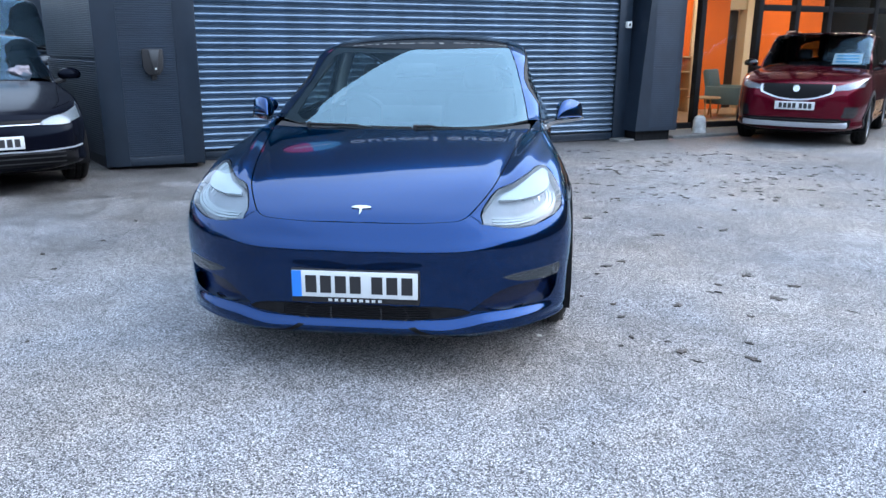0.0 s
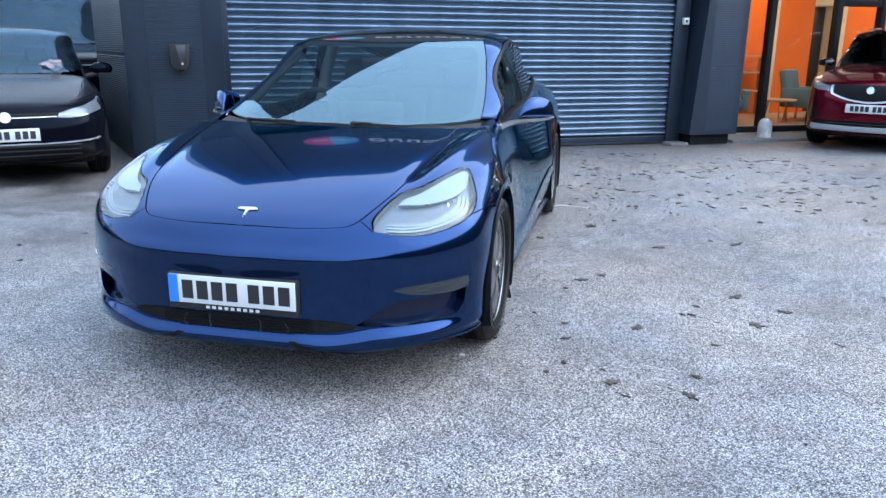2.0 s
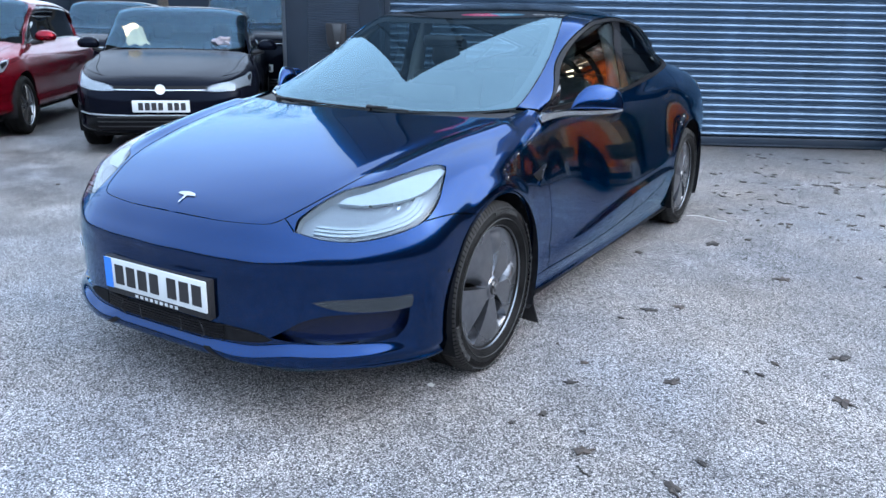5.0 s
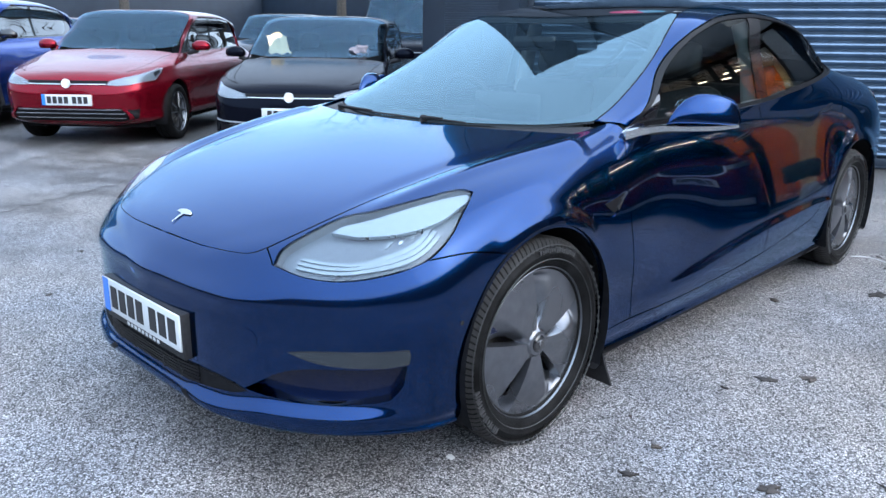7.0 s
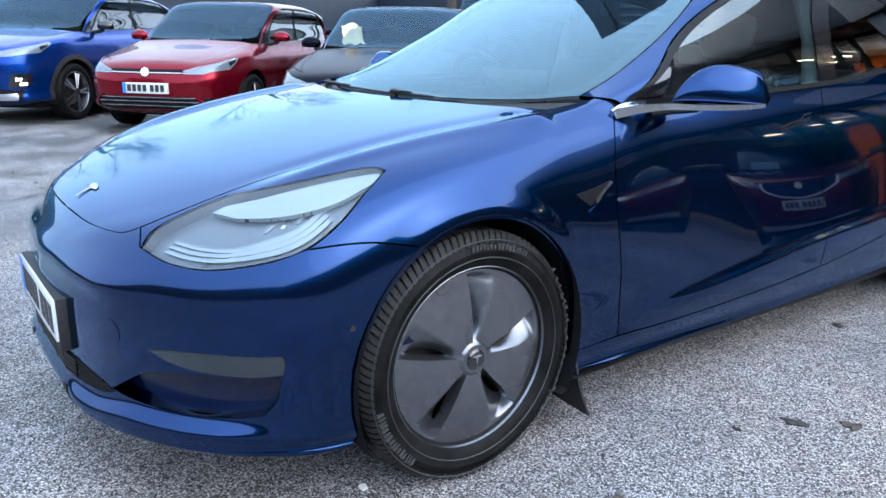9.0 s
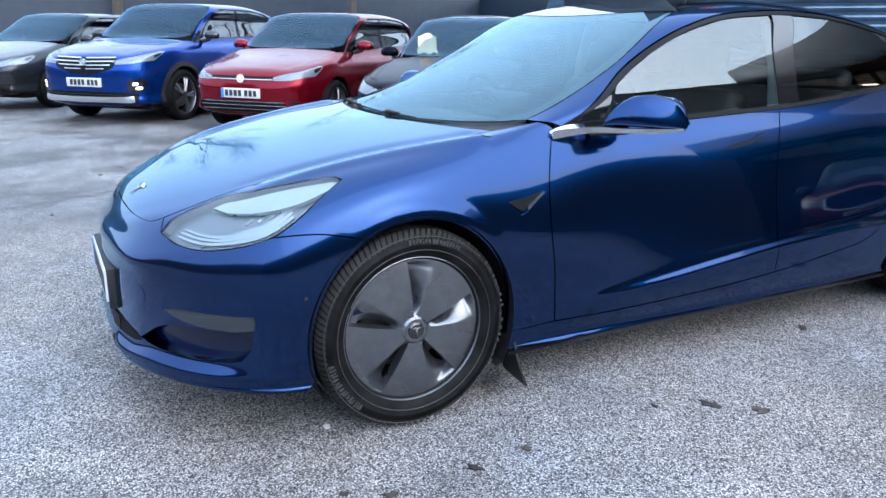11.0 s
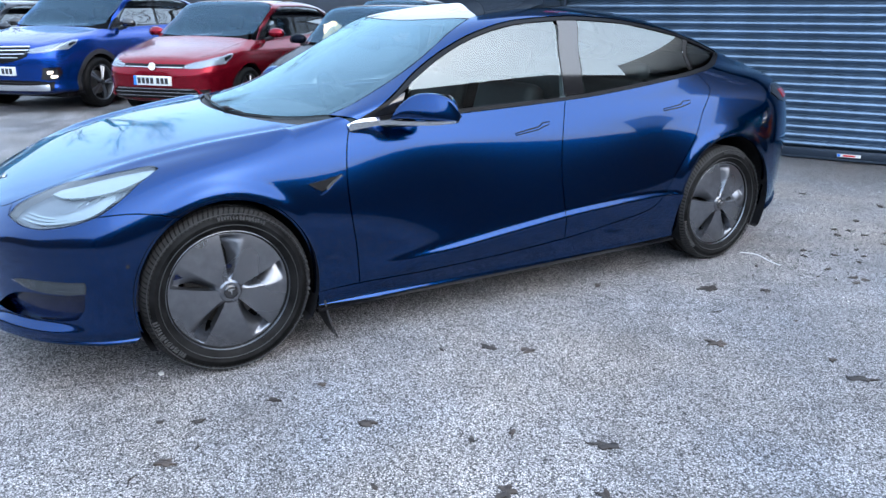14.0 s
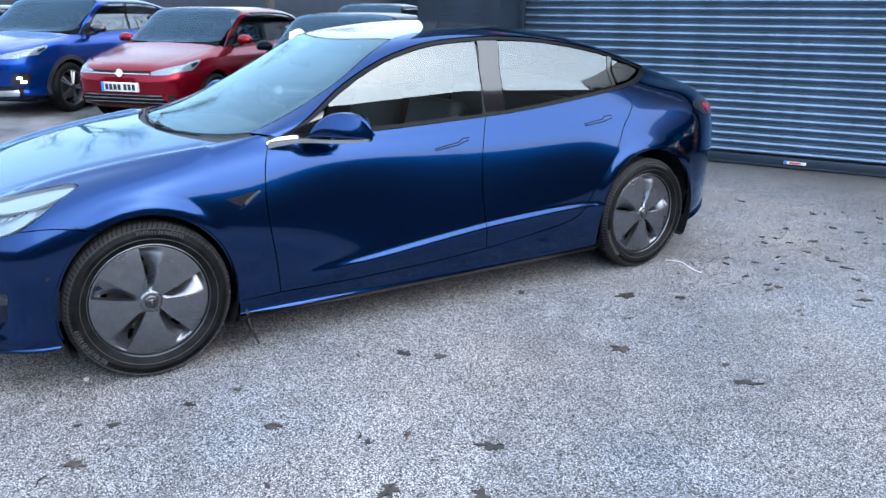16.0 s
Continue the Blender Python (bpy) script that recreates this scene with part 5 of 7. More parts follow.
side_loop = (S((1.40, .268), (1.70, .270), (2.17, .284), (2.53, .306), (2.85, .342)) + S(*gap_r[::-1])[1:] + [HERO.side(3.60, 1.075)]
             + S((3.66, 1.088), (3.80, 1.108), (3.93, 1.135), (3.985, 1.17), (3.95, 1.195))
             + rail_out[::-1] + [HERO.side(1.46, .952)] + T(*screen_side) + T(*roof_side)[1:] + T((.36, 4.05), (.50, 4.12), (.62, 4.30), (.66, 4.42))
             + S((4.40, .985), (4.45, .90), (4.42, .70), (4.30, .55), (4.20, .50), (4.103, .44)) + arch(*RA, 14, 192, 36)
             + S((3.33, .196), (2.5, .184), (1.6, .184), (1.21, .196)) + S((1.21, .262), (1.40, .268)))
both("body_side", [side_loop], M["blue"], hero, step=0.034)
tail_p = np.linspace(float(HERO.p_of(4.10)), 1.0, 14)
rb_loop = (S((4.103, .44), (4.20, .50), (4.30, .55), (4.42, .70), (4.47, .78)) + F((.62, .80), (.3, .82), (0, .82), back=True)[1:] + [(1.0, 1.0), (1.0, 0.0)]
           + [(p, 0.0) for p in tail_p[::-1]] + [HERO.side(4.10, .30), HERO.side(4.10, .40)])
panel(HERO, "rear_bumper", [rb_loop], M["blue"], hero, across=True, step=0.04)
bl_loop = T((.36, 4.05), (.50, 4.12), (.62, 4.30), (.66, 4.42)) + S((4.40, .985), (4.45, .90), (4.46, .80)) + F((.62, .80), (.3, .82), (0, .82), back=True) + [HERO.top(0, 4.05)]
panel(HERO, "boot_lid", [shrunk(bl_loop, 0.002)], M["blue"], hero, across=True, step=0.04)
for sgn in (1, -1):
    tl = S((4.15, .950), (4.22, .990), (4.44, .98), sub=3) + S((4.50, .90), (4.38, .880), (4.22, .905), sub=3)
    lamp = panel(HERO, "tail_lamp", [tl], M["black_gloss"], hero, "dark tail lamp", lift=0.004, mirrored=sgn < 0, step=0.02)
    panel(HERO, "red_lens", [S((4.27, .958), (4.42, .955), (4.45, .905), (4.31, .912))], M["red_lens"], lamp, "red lens", lift=0.008, mirrored=sgn < 0, step=0.02)

# glass: windscreen, roof, side panes
scr_loop = T(*glass_base) + T(*screen_side)[1:] + T((.565, 2.15), (.4, 2.10), (.2, 2.07), (0, 2.06))[1:]
screen = panel(HERO, "windscreen", [shrunk(scr_loop, 0.003)], M["screen"], hero, "windscreen mirroring the pale sky", across=True, step=0.035, depth=0.004, calm="screen")
inner = T((0, 1.16), (.17, 1.17), (.33, 1.205), (.46, 1.25), (.58, 1.32)) + T((.64, 1.42), (.635, 1.52), (.615, 1.7), (.585, 1.9), (.55, 2.02)) + T((.50, 2.06), (.3, 2.03), (0, 2.01))
band = list(scr_loop) + inner[::-1]
panel(HERO, "black_border", [band], M["black_plastic"], screen, "black printed border", across=True, step=0.03, lift=-0.008, depth=0)
roof_loop = T((0, 2.065), (.2, 2.075), (.4, 2.105), (.565, 2.155)) + T(*roof_side)[1:] + T((.36, 4.05), (.2, 4.05), (0, 4.05))[1:]
panel(HERO, "glass_roof", [shrunk(roof_loop, 0.002)], M["roof_glass"], hero, "dark tinted glass roof", across=True, step=0.04)
trim_loop = S((1.46, .950), *[(y, z + 0.016) for y, z in win_top[1:-1]], (3.985, 1.172)) + S((3.985, 1.165), (3.93, 1.13), (3.80, 1.103), (3.60, 1.073), (3.15, 1.022), (2.67, .983), (2.25, .965), (1.91, .954), (1.46, .946))[1:]
win_loop = S(*win_top) + S(*win_low)[1:]
both("window_surround", [trim_loop, win_loop], M["black_satin"], hero, "satin black window surround", gap=0.001, step=0.02, lift=-0.002, depth=0.008)
front_pane = S((1.67, .968), (1.72, 1.075), (1.80, 1.128), (1.975, 1.226), (2.127, 1.290), (2.33, 1.336), (2.585, 1.356)) + S((2.585, 1.356), (2.60, 1.2), (2.60, .996)) + S((2.60, .996), (2.25, .982), (1.91, .971), (1.67, .968))
both("front_window", [front_pane], M["pane"], hero, "tinted front side window", step=0.04, lift=-0.006, depth=0.004, calm=True)
quarter = S((1.52, .963), (1.60, 1.005), (1.68, 1.055), (1.70, 1.06)) + S((1.655, .968), (1.60, .965), (1.53, .963))
both("mirror_sail", [quarter], M["black_gloss"], hero, step=0.02, lift=-0.005)
rear_pane = S((2.735, 1.356), (2.85, 1.354), (3.08, 1.339), (3.47, 1.282), (3.60, 1.255)) + S((3.60, 1.255), (3.585, 1.18), (3.56, 1.09)) + S((3.56, 1.087), (3.15, 1.043), (2.74, 1.004)) + S((2.74, 1.004), (2.735, 1.2), (2.735, 1.356))
both("rear_window", [rear_pane], M["pane"], hero, "tinted rear side window", step=0.04, lift=-0.006, depth=0.004, calm=True)
small = S((3.65, 1.235), (3.78, 1.205), (3.90, 1.172), sub=4) + S((3.87, 1.148), (3.76, 1.122), (3.62, 1.105), sub=4)
both("quarter_window", [small], M["pane"], hero, "small rear quarter window", step=0.03, lift=-0.006, depth=0.004, calm=True)
pillar = S((2.60, 1.358), (2.735, 1.358)) + S((2.735, 1.2), (2.735, 1.0)) + S((2.605, .995), (2.60, 1.2))
both("door_pillar", [pillar], M["black_gloss"], hero, "gloss black door pillar", step=0.03, lift=-0.004, depth=0.006, calm=True)
pillar2 = S((3.60, 1.262), (3.65, 1.25)) + S((3.62, 1.17), (3.60, 1.095)) + S((3.56, 1.09), (3.585, 1.18))
both("rear_pillar", [pillar2], M["black_gloss"], hero, "gloss black rear pillar", step=0.03, lift=-0.004, depth=0.006, calm=True)
belt = S((1.47, .940), (1.91, .951), (2.25, .963), (2.67, .981), (3.15, 1.02), (3.60, 1.071), (3.80, 1.101), (3.945, 1.135), (3.99, 1.168)) + S((3.975, 1.172), (3.935, 1.145), (3.80, 1.110), (3.60, 1.081), (3.15, 1.030), (2.67, .990), (2.25, .973), (1.91, .961), (1.47, .950))
both("belt_moulding", [belt], M["black_satin"], hero, "dark belt moulding", gap=0.0, step=0.02, lift=0.004, depth=0.01)

# headlamps
lamp_loop = S(*lamp_top) + S(*lamp_low)[1:-1]
for sgn in (1, -1):
    mir = sgn < 0
    lens = panel(HERO, "headlamp", [shrunk(lamp_loop, 0.002)], M["lamp_lens"], hero, "clear swept-back headlamp", lift=0.001, depth=0.006, mirrored=mir, step=0.02)
    panel(HERO, "housing", [shrunk(lamp_loop, 0.004)], M["lamp_grey"], lens, "grey lamp housing", lift=-0.03, depth=-0.026, mirrored=mir, step=0.02)
    crescent = S((.285, .738), (.33, .757), (.427, .788), (.52, .811), (.60, .826), (.628, .8295), sub=4) + S((.625, .822), (.57, .803), (.50, .778), (.42, .757), (.36, .744), (.31, .736), sub=4)
    panel(HERO, "reflector", [crescent], M["lamp_white"], lens, "bright upper reflector", lift=-0.012, depth=0.012, mirrored=mir, step=0.015)
    for dz, dy, lift_ in ((.008, 0.0, -.020), (.020, .010, -.024), (.031, .022, -.026)):
        strip_ = S((.165 + dy, .650 + dz), (.20 + dy, .643 + dz), (.25 + dy, .646 + dz), (.335, .668 + dz), (.40, .697 + dz), (.47, .740 + dz), sub=4) + S((.464, .744 + dz), (.395, .704 + dz), (.33, .676 + dz), (.25 + dy, .653 + dz), (.205 + dy, .650 + dz), (.172 + dy, .656 + dz), sub=4)
        panel(HERO, "running_light", [strip_], M["lamp_white"], lens, "pale daytime light strip", lift=lift_, depth=0.006, mirrored=mir, step=0.012)
    for k in range(7):
        y = 0.335 + 0.032 * k
        z = .722 + 0.0115 * k
        fin = S((y, z), (y + 0.005 + .001 * k, z + .001)) + S((y + 0.030 + .002 * k, z + .018 + .0015 * k), (y + 0.022 + .002 * k, z + .0175 + .0015 * k))
        panel(HERO, "projector", [fin], M["chrome"] if k % 2 else M["lamp_white"], lens, "", lift=-0.027, depth=0.004, mirrored=mir, step=0.012)

# wheels
for y in (0.84, 3.715):
    for s in (1, -1):
        wheel(hero, (s * 0.787, y, 0.335), 0.335, 0.235, 0.246, "aero", s)

# ---- the saloon's nose: recesses, lamps, grille, plate ----
for mir in (False, True):
    fog = F((.60, .434), (.66, .443), (.74, .446), (.80, .447), (.846, .452), sub=4) + F((.849, .435), (.845, .408), sub=2) + F((.80, .398), (.74, .399), (.67, .408), (.60, .432), sub=4)[:-1]
    panel(HERO, "fog_lamp", [fog], M["fog"], bumper, "slim grey fog lamp", lift=0.002, depth=0.02, step=0.015, mirrored=mir)
    panel(HERO, "fog_lens", [shrunk(fog, 0.002)], M["lamp_lens"], bumper, "clear fog lamp lens", lift=0.006, depth=0.004, step=0.015, mirrored=mir)
lower = [(0, .332), (.18, .330), (.34, .324), (.43, .312), (.475, .294), (.42, .280), (.25, .271), (0, .268)]
grille = panel(HERO, "lower_grille", [F(*lower[:5]) + F(*lower[4:])[1:]], M["dark"], bumper, "black lower air intake", lift=0.0025, depth=0.004, across=True, step=0.018)
for k in range(5):
    z = 0.274 + 0.0105 * k
    bar = F((0, z), (.18, z + .001), (.30, z + .002)) + F((.30, z + .009), (.18, z + .008), (0, z + .007))
    panel(HERO, "grille_slat", [bar], M["black_satin"], grille, lift=0.007, depth=0.007, across=True, step=0.02)
for x in (0.10, 0.20):
    for mir in (False, True):
        panel(HERO, "grille_post", [F((x, .266), (x + .006, .266)) + F((x + .006, .320), (x, .320))], M["black_plastic"], grille, lift=0.008, depth=0.01, mirrored=mir, step=0.02)
wing = [(.31, .320), (.38, .315), (.43, .304), (.460, .294), (.40, .284), (.31, .277)]
for mir in (False, True):
    panel(HERO, "grille_blank", [F(*wing, sub=3)], M["dark"], grille, "black side blank", lift=0.005, depth=0.004, mirrored=mir, step=0.02)
    sensor = HERO.side(.475, .505)
    ring_ = [(sensor[0] + 0.0015 * math.cos(a), sensor[1] + 0.0030 * math.sin(a)) for a in np.linspace(0, 6.283, 16, endpoint=False)]
    panel(HERO, "parking_sensor", [ring_], M["black_gloss"], bumper, lift=0.002, depth=0.004, step=0.006, mirrored=mir)
cap_ = [HERO.front(.487 + .032 * math.cos(a), .452 + .032 * math.sin(a)) for a in np.linspace(0, 6.283, 28, endpoint=False)]
panel(HERO, "towing_cap", [cap_], M["blue"], bumper, lift=0.0012, depth=0.004, step=0.012)

plate = part("number_plate", box_bm(-0.262, -0.0250, 0.366, 0.262, -0.0170, 0.478, 0.003), M["white_plate"], hero, "white number plate with a blue band")
part("plate_holder", box_bm(-0.268, -0.0180, 0.340, 0.268, 0.0300, 0.482, 0.004), M["black_plastic"], plate, "black plate holder")
part("blue_band", box_bm(-0.262, -0.0265, 0.366, -0.222, -0.0245, 0.478), M["plate_blue"], plate)
for k in range(7):
    x = -0.205 + 0.062 * k + (0.028 if k > 3 else 0)
    part("plate_character", box_bm(x, -0.0265, 0.385, x + 0.046, -0.0245, 0.459), M["plate_ink"], plate)
for k in range(9):
    part("holder_mark", box_bm(-0.112 + 0.026 * k, -0.0192, 0.347, -0.112 + 0.026 * k + 0.015, -0.0178, 0.358), M["white_plate"], plate)

# bonnet emblem: a plain winged shape
def on_skin(sh, p, v, lift=0.0):
    q, n = Vector(sh.at(np.array(p), np.array(v))), Vector(sh.normal(np.array(p), np.array(v)))
    return q + n * lift, n


c, n = on_skin(HERO, *HERO.top(0, .14), 0.001)
em = prism([(-.040, .020), (-.043, .010), (-.012, .006), (-.006, .004), (0, -.040), (.006, .004), (.012, .006), (.043, .010), (.040, .020), (.02, .026), (0, .028), (-.02, .026)], 0.004, 0, 0.0012)
ax = Vector((1, 0, 0))
em_ob = part("emblem", em, M["chrome"], hero, "silver winged bonnet emblem")
em_ob.matrix_local = Matrix.Translation(c) @ Matrix((ax, n.cross(ax), n)).transposed().to_4x4()

# door handles, side vents, seams of the wheel arches, sills
for side, (fd, rd) in enumerate(zip(front_doors, rear_doors)):
    mir = bool(side)
    for door, pts in ((fd, [(2.255, .846), (2.40, .868), (2.425, .885), (2.472, .887), (2.462, .868), (2.43, .862), (2.40, .850), (2.262, .832)]),
                      (rd, [(3.245, .905), (3.375, .922), (3.40, .938), (3.462, .940), (3.450, .921), (3.42, .913), (3.38, .904), (3.25, .890)])):
        loop = [HERO.side(*q) for q in pts]
        panel(HERO, "handle_recess", [loop], M["black_satin"], door, "black shut line of a flush handle", lift=0.0012, depth=0.003, step=0.01, mirrored=mir)
        panel(HERO, "handle", [shrunk(loop, 0.006)], M["blue"], door, "flush body-coloured door handle", lift=0.003, depth=0.004, step=0.01, mirrored=mir)
    vent = S((1.186, .726), (1.255, .733), (1.338, .748), sub=3) + S((1.320, .735), (1.288, .714), (1.258, .694), (1.244, .690), sub=3) + S((1.228, .698), (1.202, .714), sub=2)
    v1 = panel(HERO, "side_vent", [vent], M["black_satin"], hero, "black wing vent with a camera", lift=0.003, depth=0.006, step=0.010, mirrored=mir)
    panel(HERO, "vent_blade", [S((1.262, .704), (1.298, .727), (1.336, .748), sub=3) + S((1.340, .742), (1.305, .721), (1.272, .696), (1.264, .693), sub=3)], M["dark_alloy"], v1, "bright blade along the vent", lift=0.008, depth=0.005, step=0.008, mirrored=mir)
    panel(HERO, "vent_flick", [S((1.236, .676), (1.268, .688), (1.32, .724), (1.352, .742), sub=3) + S((1.356, .734), (1.31, .708), (1.270, .672), (1.256, .664), sub=3)], M["blue"], v1, "body-coloured step behind the vent", lift=0.004, depth=0.006, step=0.010, mirrored=mir)
    sk = S((1.205, .184), (1.7, .172), (2.4, .171), (3.0, .173), (3.345, .184)) + S((3.345, .162), (2.4, .158), (1.205, .162))
    panel(HERO, "sill_cover", [sk], M["black_satin"], hero, "black plastic sill", lift=0.003, depth=0.02, step=0.03, mirrored=mir)
    flap = bmesh.new()
    prof = spline([(1.205, .30, .86), (1.235, .22, .87), (1.245, .14, .885), (1.275, .045, .90)], 5)
    rows = []
    for y, z, x in prof:
        rows.append([flap.verts.new(((-1 if mir else 1) * (x - w), y + 0.35 * w * (0.3 - z), z)) for w in (0.0, 0.08, 0.17)] + [flap.verts.new(((-1 if mir else 1) * (x - w), y + 0.008 + 0.35 * w * (0.3 - z), z)) for w in (0.17, 0.08, 0.0)])
    for a, b in zip(rows, rows[1:]):
        for k in range(6):
            flap.faces.new((a[k], a[(k + 1) % 6], b[(k + 1) % 6], b[k]))
    flap.faces.new(rows[0])
    flap.faces.new(rows[-1][::-1])
    part("mud_flap", flap, M["black_plastic"], hero, "black rubber mud flap, bent backwards")

# mirrors
for s in (1, -1):
    # the shell: sections from the foot outwards, flat below, blunt at the end
    shell_ = bmesh.new()
    rings = []
    for x, yf, yb, z1 in spline([(.862, 1.585, 1.66, .958), (.868, 1.562, 1.700, .985), (.880, 1.566, 1.735, 1.026), (.900, 1.586, 1.757, 1.056), (.930, 1.614, 1.770, 1.068), (.965, 1.652, 1.782, 1.066), (1.000, 1.698, 1.793, 1.052), (1.020, 1.738, 1.801, 1.034), (1.031, 1.772, 1.806, 1.005), (1.034, 1.792, 1.806, .978)], 3):
        ring = []
        for k in range(26):
            a = 2 * math.pi * k / 26
            c, d = math.cos(a), math.sin(a)
            cc, dd = math.copysign(abs(c) ** (0.8 if c < 0 else 0.45), c), math.copysign(abs(d) ** (0.9 if d > 0 else 0.3), d)
            yy = (yf + yb) / 2 + (yb - yf) / 2 * cc + (0.035 * (dd * .5 + .5) if c < 0 else 0) * abs(cc)
            ring.append(shell_.verts.new((s * x, yy, (.957 + z1) / 2 + (z1 - .957) / 2 * dd)))
        rings.append(ring)
    for p, q in zip(rings, rings[1:]):
        for k in range(26):
            shell_.faces.new((p[k], p[(k + 1) % 26], q[(k + 1) % 26], q[k]))
    shell_.faces.new(rings[0])
    shell_.faces.new(rings[-1][::-1])
    bmesh.ops.recalc_face_normals(shell_, faces=shell_.faces)
    body = part("door_mirror", shell_, M["blue"], hero, "body-coloured door mirror", 60)
    strip = bmesh.new()
    lines = []
    for x, y, z, w in spline([(.800, 1.415, .928, .015), (.822, 1.470, .938, .013), (.850, 1.535, .945, .010), (.880, 1.568, .948, .009), (.930, 1.612, .948, .008), (1.000, 1.696, .950, .008), (1.036, 1.790, .954, .005)], 4):
        lines.append([strip.verts.new((s * (x + .004), y - 0.006, z - w)), strip.verts.new((s * (x + .004), y - 0.006, z + w)), strip.verts.new((s * (x - 0.02), y + 0.025, z + w)), strip.verts.new((s * (x - 0.02), y + 0.025, z - w))])
    for a, b in zip(lines, lines[1:]):
        for k in range(4):
            strip.faces.new((a[k], a[(k + 1) % 4], b[(k + 1) % 4], b[k]))
    strip.faces.new(lines[0])
    strip.faces.new(lines[-1][::-1])
    part("mirror_strip", strip, M["chrome"], body, "satin chrome strip")
    arm = tube([(s * .79, 1.585, .930), (s * .84, 1.62, .938), (s * .90, 1.66, .945)], [.020, .018, .016], 8)
    part("mirror_arm", arm, M["black_gloss"], body, "black mirror foot")
    mg = turned([(0.001, 0), (0.08, 0), (0.082, -0.004)], 24)
    g = part("mirror_glass", mg, M["mirror"], body, "mirror glass")
    g.matrix_local = Matrix.Translation((s * .950, 1.800, 1.008)) @ Matrix(((0, 1, 0, 0), (1, 0, 0, 0), (0, 0, 1, 0), (0, 0, 0, 1))) @ Matrix.Diagonal((1, .95, .62, 1))
    chrome_base = S((1.405, .935), (1.45, .950), (1.50, .957), (1.56, .960)) + S((1.56, .944), (1.50, .938), (1.45, .928), (1.41, .915))
    panel(HERO, "mirror_base_trim", [chrome_base], M["chrome"], hero, "satin chrome trim at the mirror's foot", lift=0.006, depth=0.012, step=0.015, mirrored=s < 0)

# the dark lower edge of the front bumper
edge_p = np.linspace(float(HERO.p_of(0.006)), p_low, 24)
panel(HERO, "front_valance", [[(p, 0.088) for p in edge_p] + [(p, 0.106) for p in edge_p[::-1]]], M["black_satin"], bumper, "black lower edge of the bumper", lift=0.002, depth=0.006, across=False, step=0.02)
panel(HERO, "front_valance", [[(p, 0.088) for p in edge_p] + [(p, 0.106) for p in edge_p[::-1]]], M["black_satin"], bumper, "black lower edge of the bumper", lift=0.002, depth=0.006, mirrored=True, step=0.02)

# wipers and the scuttle in front of the glass
panel(HERO, "scuttle", [T(*hood_back[::-1]) + T((.712, 1.34), (.60, 1.262), (.48, 1.192), (.33, 1.137), (.17, 1.097), (0, 1.087))], M["black_plastic"], hero, "black scuttle panel", lift=-0.012, depth=0.01, across=True, step=0.03)
for x0, x1 in ((-0.50, 0.08), (0.10, 0.30)):
    pts = []
    for t in np.linspace(0, 1, 9):
        x = x0 + (x1 - x0) * t
        q, nn = on_skin(HERO, *HERO.top(abs(x), 1.096 + 0.30 * abs(x) ** 2 + 0.008 * math.sin(3.14 * t)), 0.002)
        pts.append((math.copysign(q.x, x), q.y, q.z))
    hub = turned([(0.001, .016), (.010, .015), (.013, .010), (.014, 0), (.017, -.02)], 16, "z")
    bmesh.ops.translate(hub, vec=pts[0], verts=hub.verts)
    wp = part("wiper", tube(pts, 0.0042, 6), M["black_plastic"], hero, "black windscreen wiper")
    part("wiper_arm", tube([(q[0], q[1] - .012, q[2] + .008) for q in (pts[0], pts[2], pts[4])], [0.007, 0.0055, 0.004], 6), M["black_plastic"], wp)
    part("wiper_hub", hub, M["black_plastic"], wp)

# underbody, wheel wells and the dark inner skin behind the shut lines
g = HERO.G
NPp, NVv = HERO.NP, HERO.NV
vv, ff = [], []
rows_p = list(range(6, NPp - 6, 3))
cols_v = list(range(0, NVv, 4)) + ([NVv - 1] if (NVv - 1) % 4 else [])
for sgn in (1, -1):
    base = len(vv)
    for i in rows_p:
        for j in cols_v:
            q = g[i, j] - HERO.N[i, j] * (0.09 if g[i, j][1] < 0.6 and g[i, j][2] < 0.62 else 0.03)
            vv.append((sgn * q[0], q[1], q[2]))
    for a in range(len(rows_p) - 1):
        for b in range(len(cols_v) - 1):
            k = base + a * len(cols_v) + b
            quad = (k, k + 1, k + len(cols_v) + 1, k + len(cols_v))
            cy, cz = np.mean([vv[t][1] for t in quad]), np.mean([vv[t][2] for t in quad])
            hit = any(((cy - A[0]) / (A[2] + .03)) ** 2 + ((cz - A[1]) / (A[3] + .03)) ** 2 < 1 for A in (FA, RA)) and abs(vv[k][0]) > 0.5
            upper = b * 4 > NVv * 6.3 / 10 and 1.22 < cy < 4.10
            if not hit and not upper:
                ff.append(quad if sgn > 0 else quad[::-1])
part("underbody", mesh_of("underbody", vv, ff, [M["dark"]]), M["dark"], hero, "dark underbody")
for A in (FA, RA):
    for s in (1, -1):
        b = bmesh.new()
        ring = []
        for a in np.linspace(-35, 215, 30):
            cc, ss = A[2] + .012, A[3] + .012
            y, z = A[0] + cc * math.cos(radians(a)), A[1] + ss * math.sin(radians(a))
            z = max(z, 0.16)
            ring.append([b.verts.new((s * x, y, z)) for x in (.915, .80, .60, .48)])
        for p, q in zip(ring, ring[1:]):
            for k in range(3):
                b.faces.new((p[k], p[k + 1], q[k + 1], q[k]))
        b.faces.new([r[3] for r in ring])
        part("wheel_liner", b, M["dark"], hero, "dark wheel-arch liner")

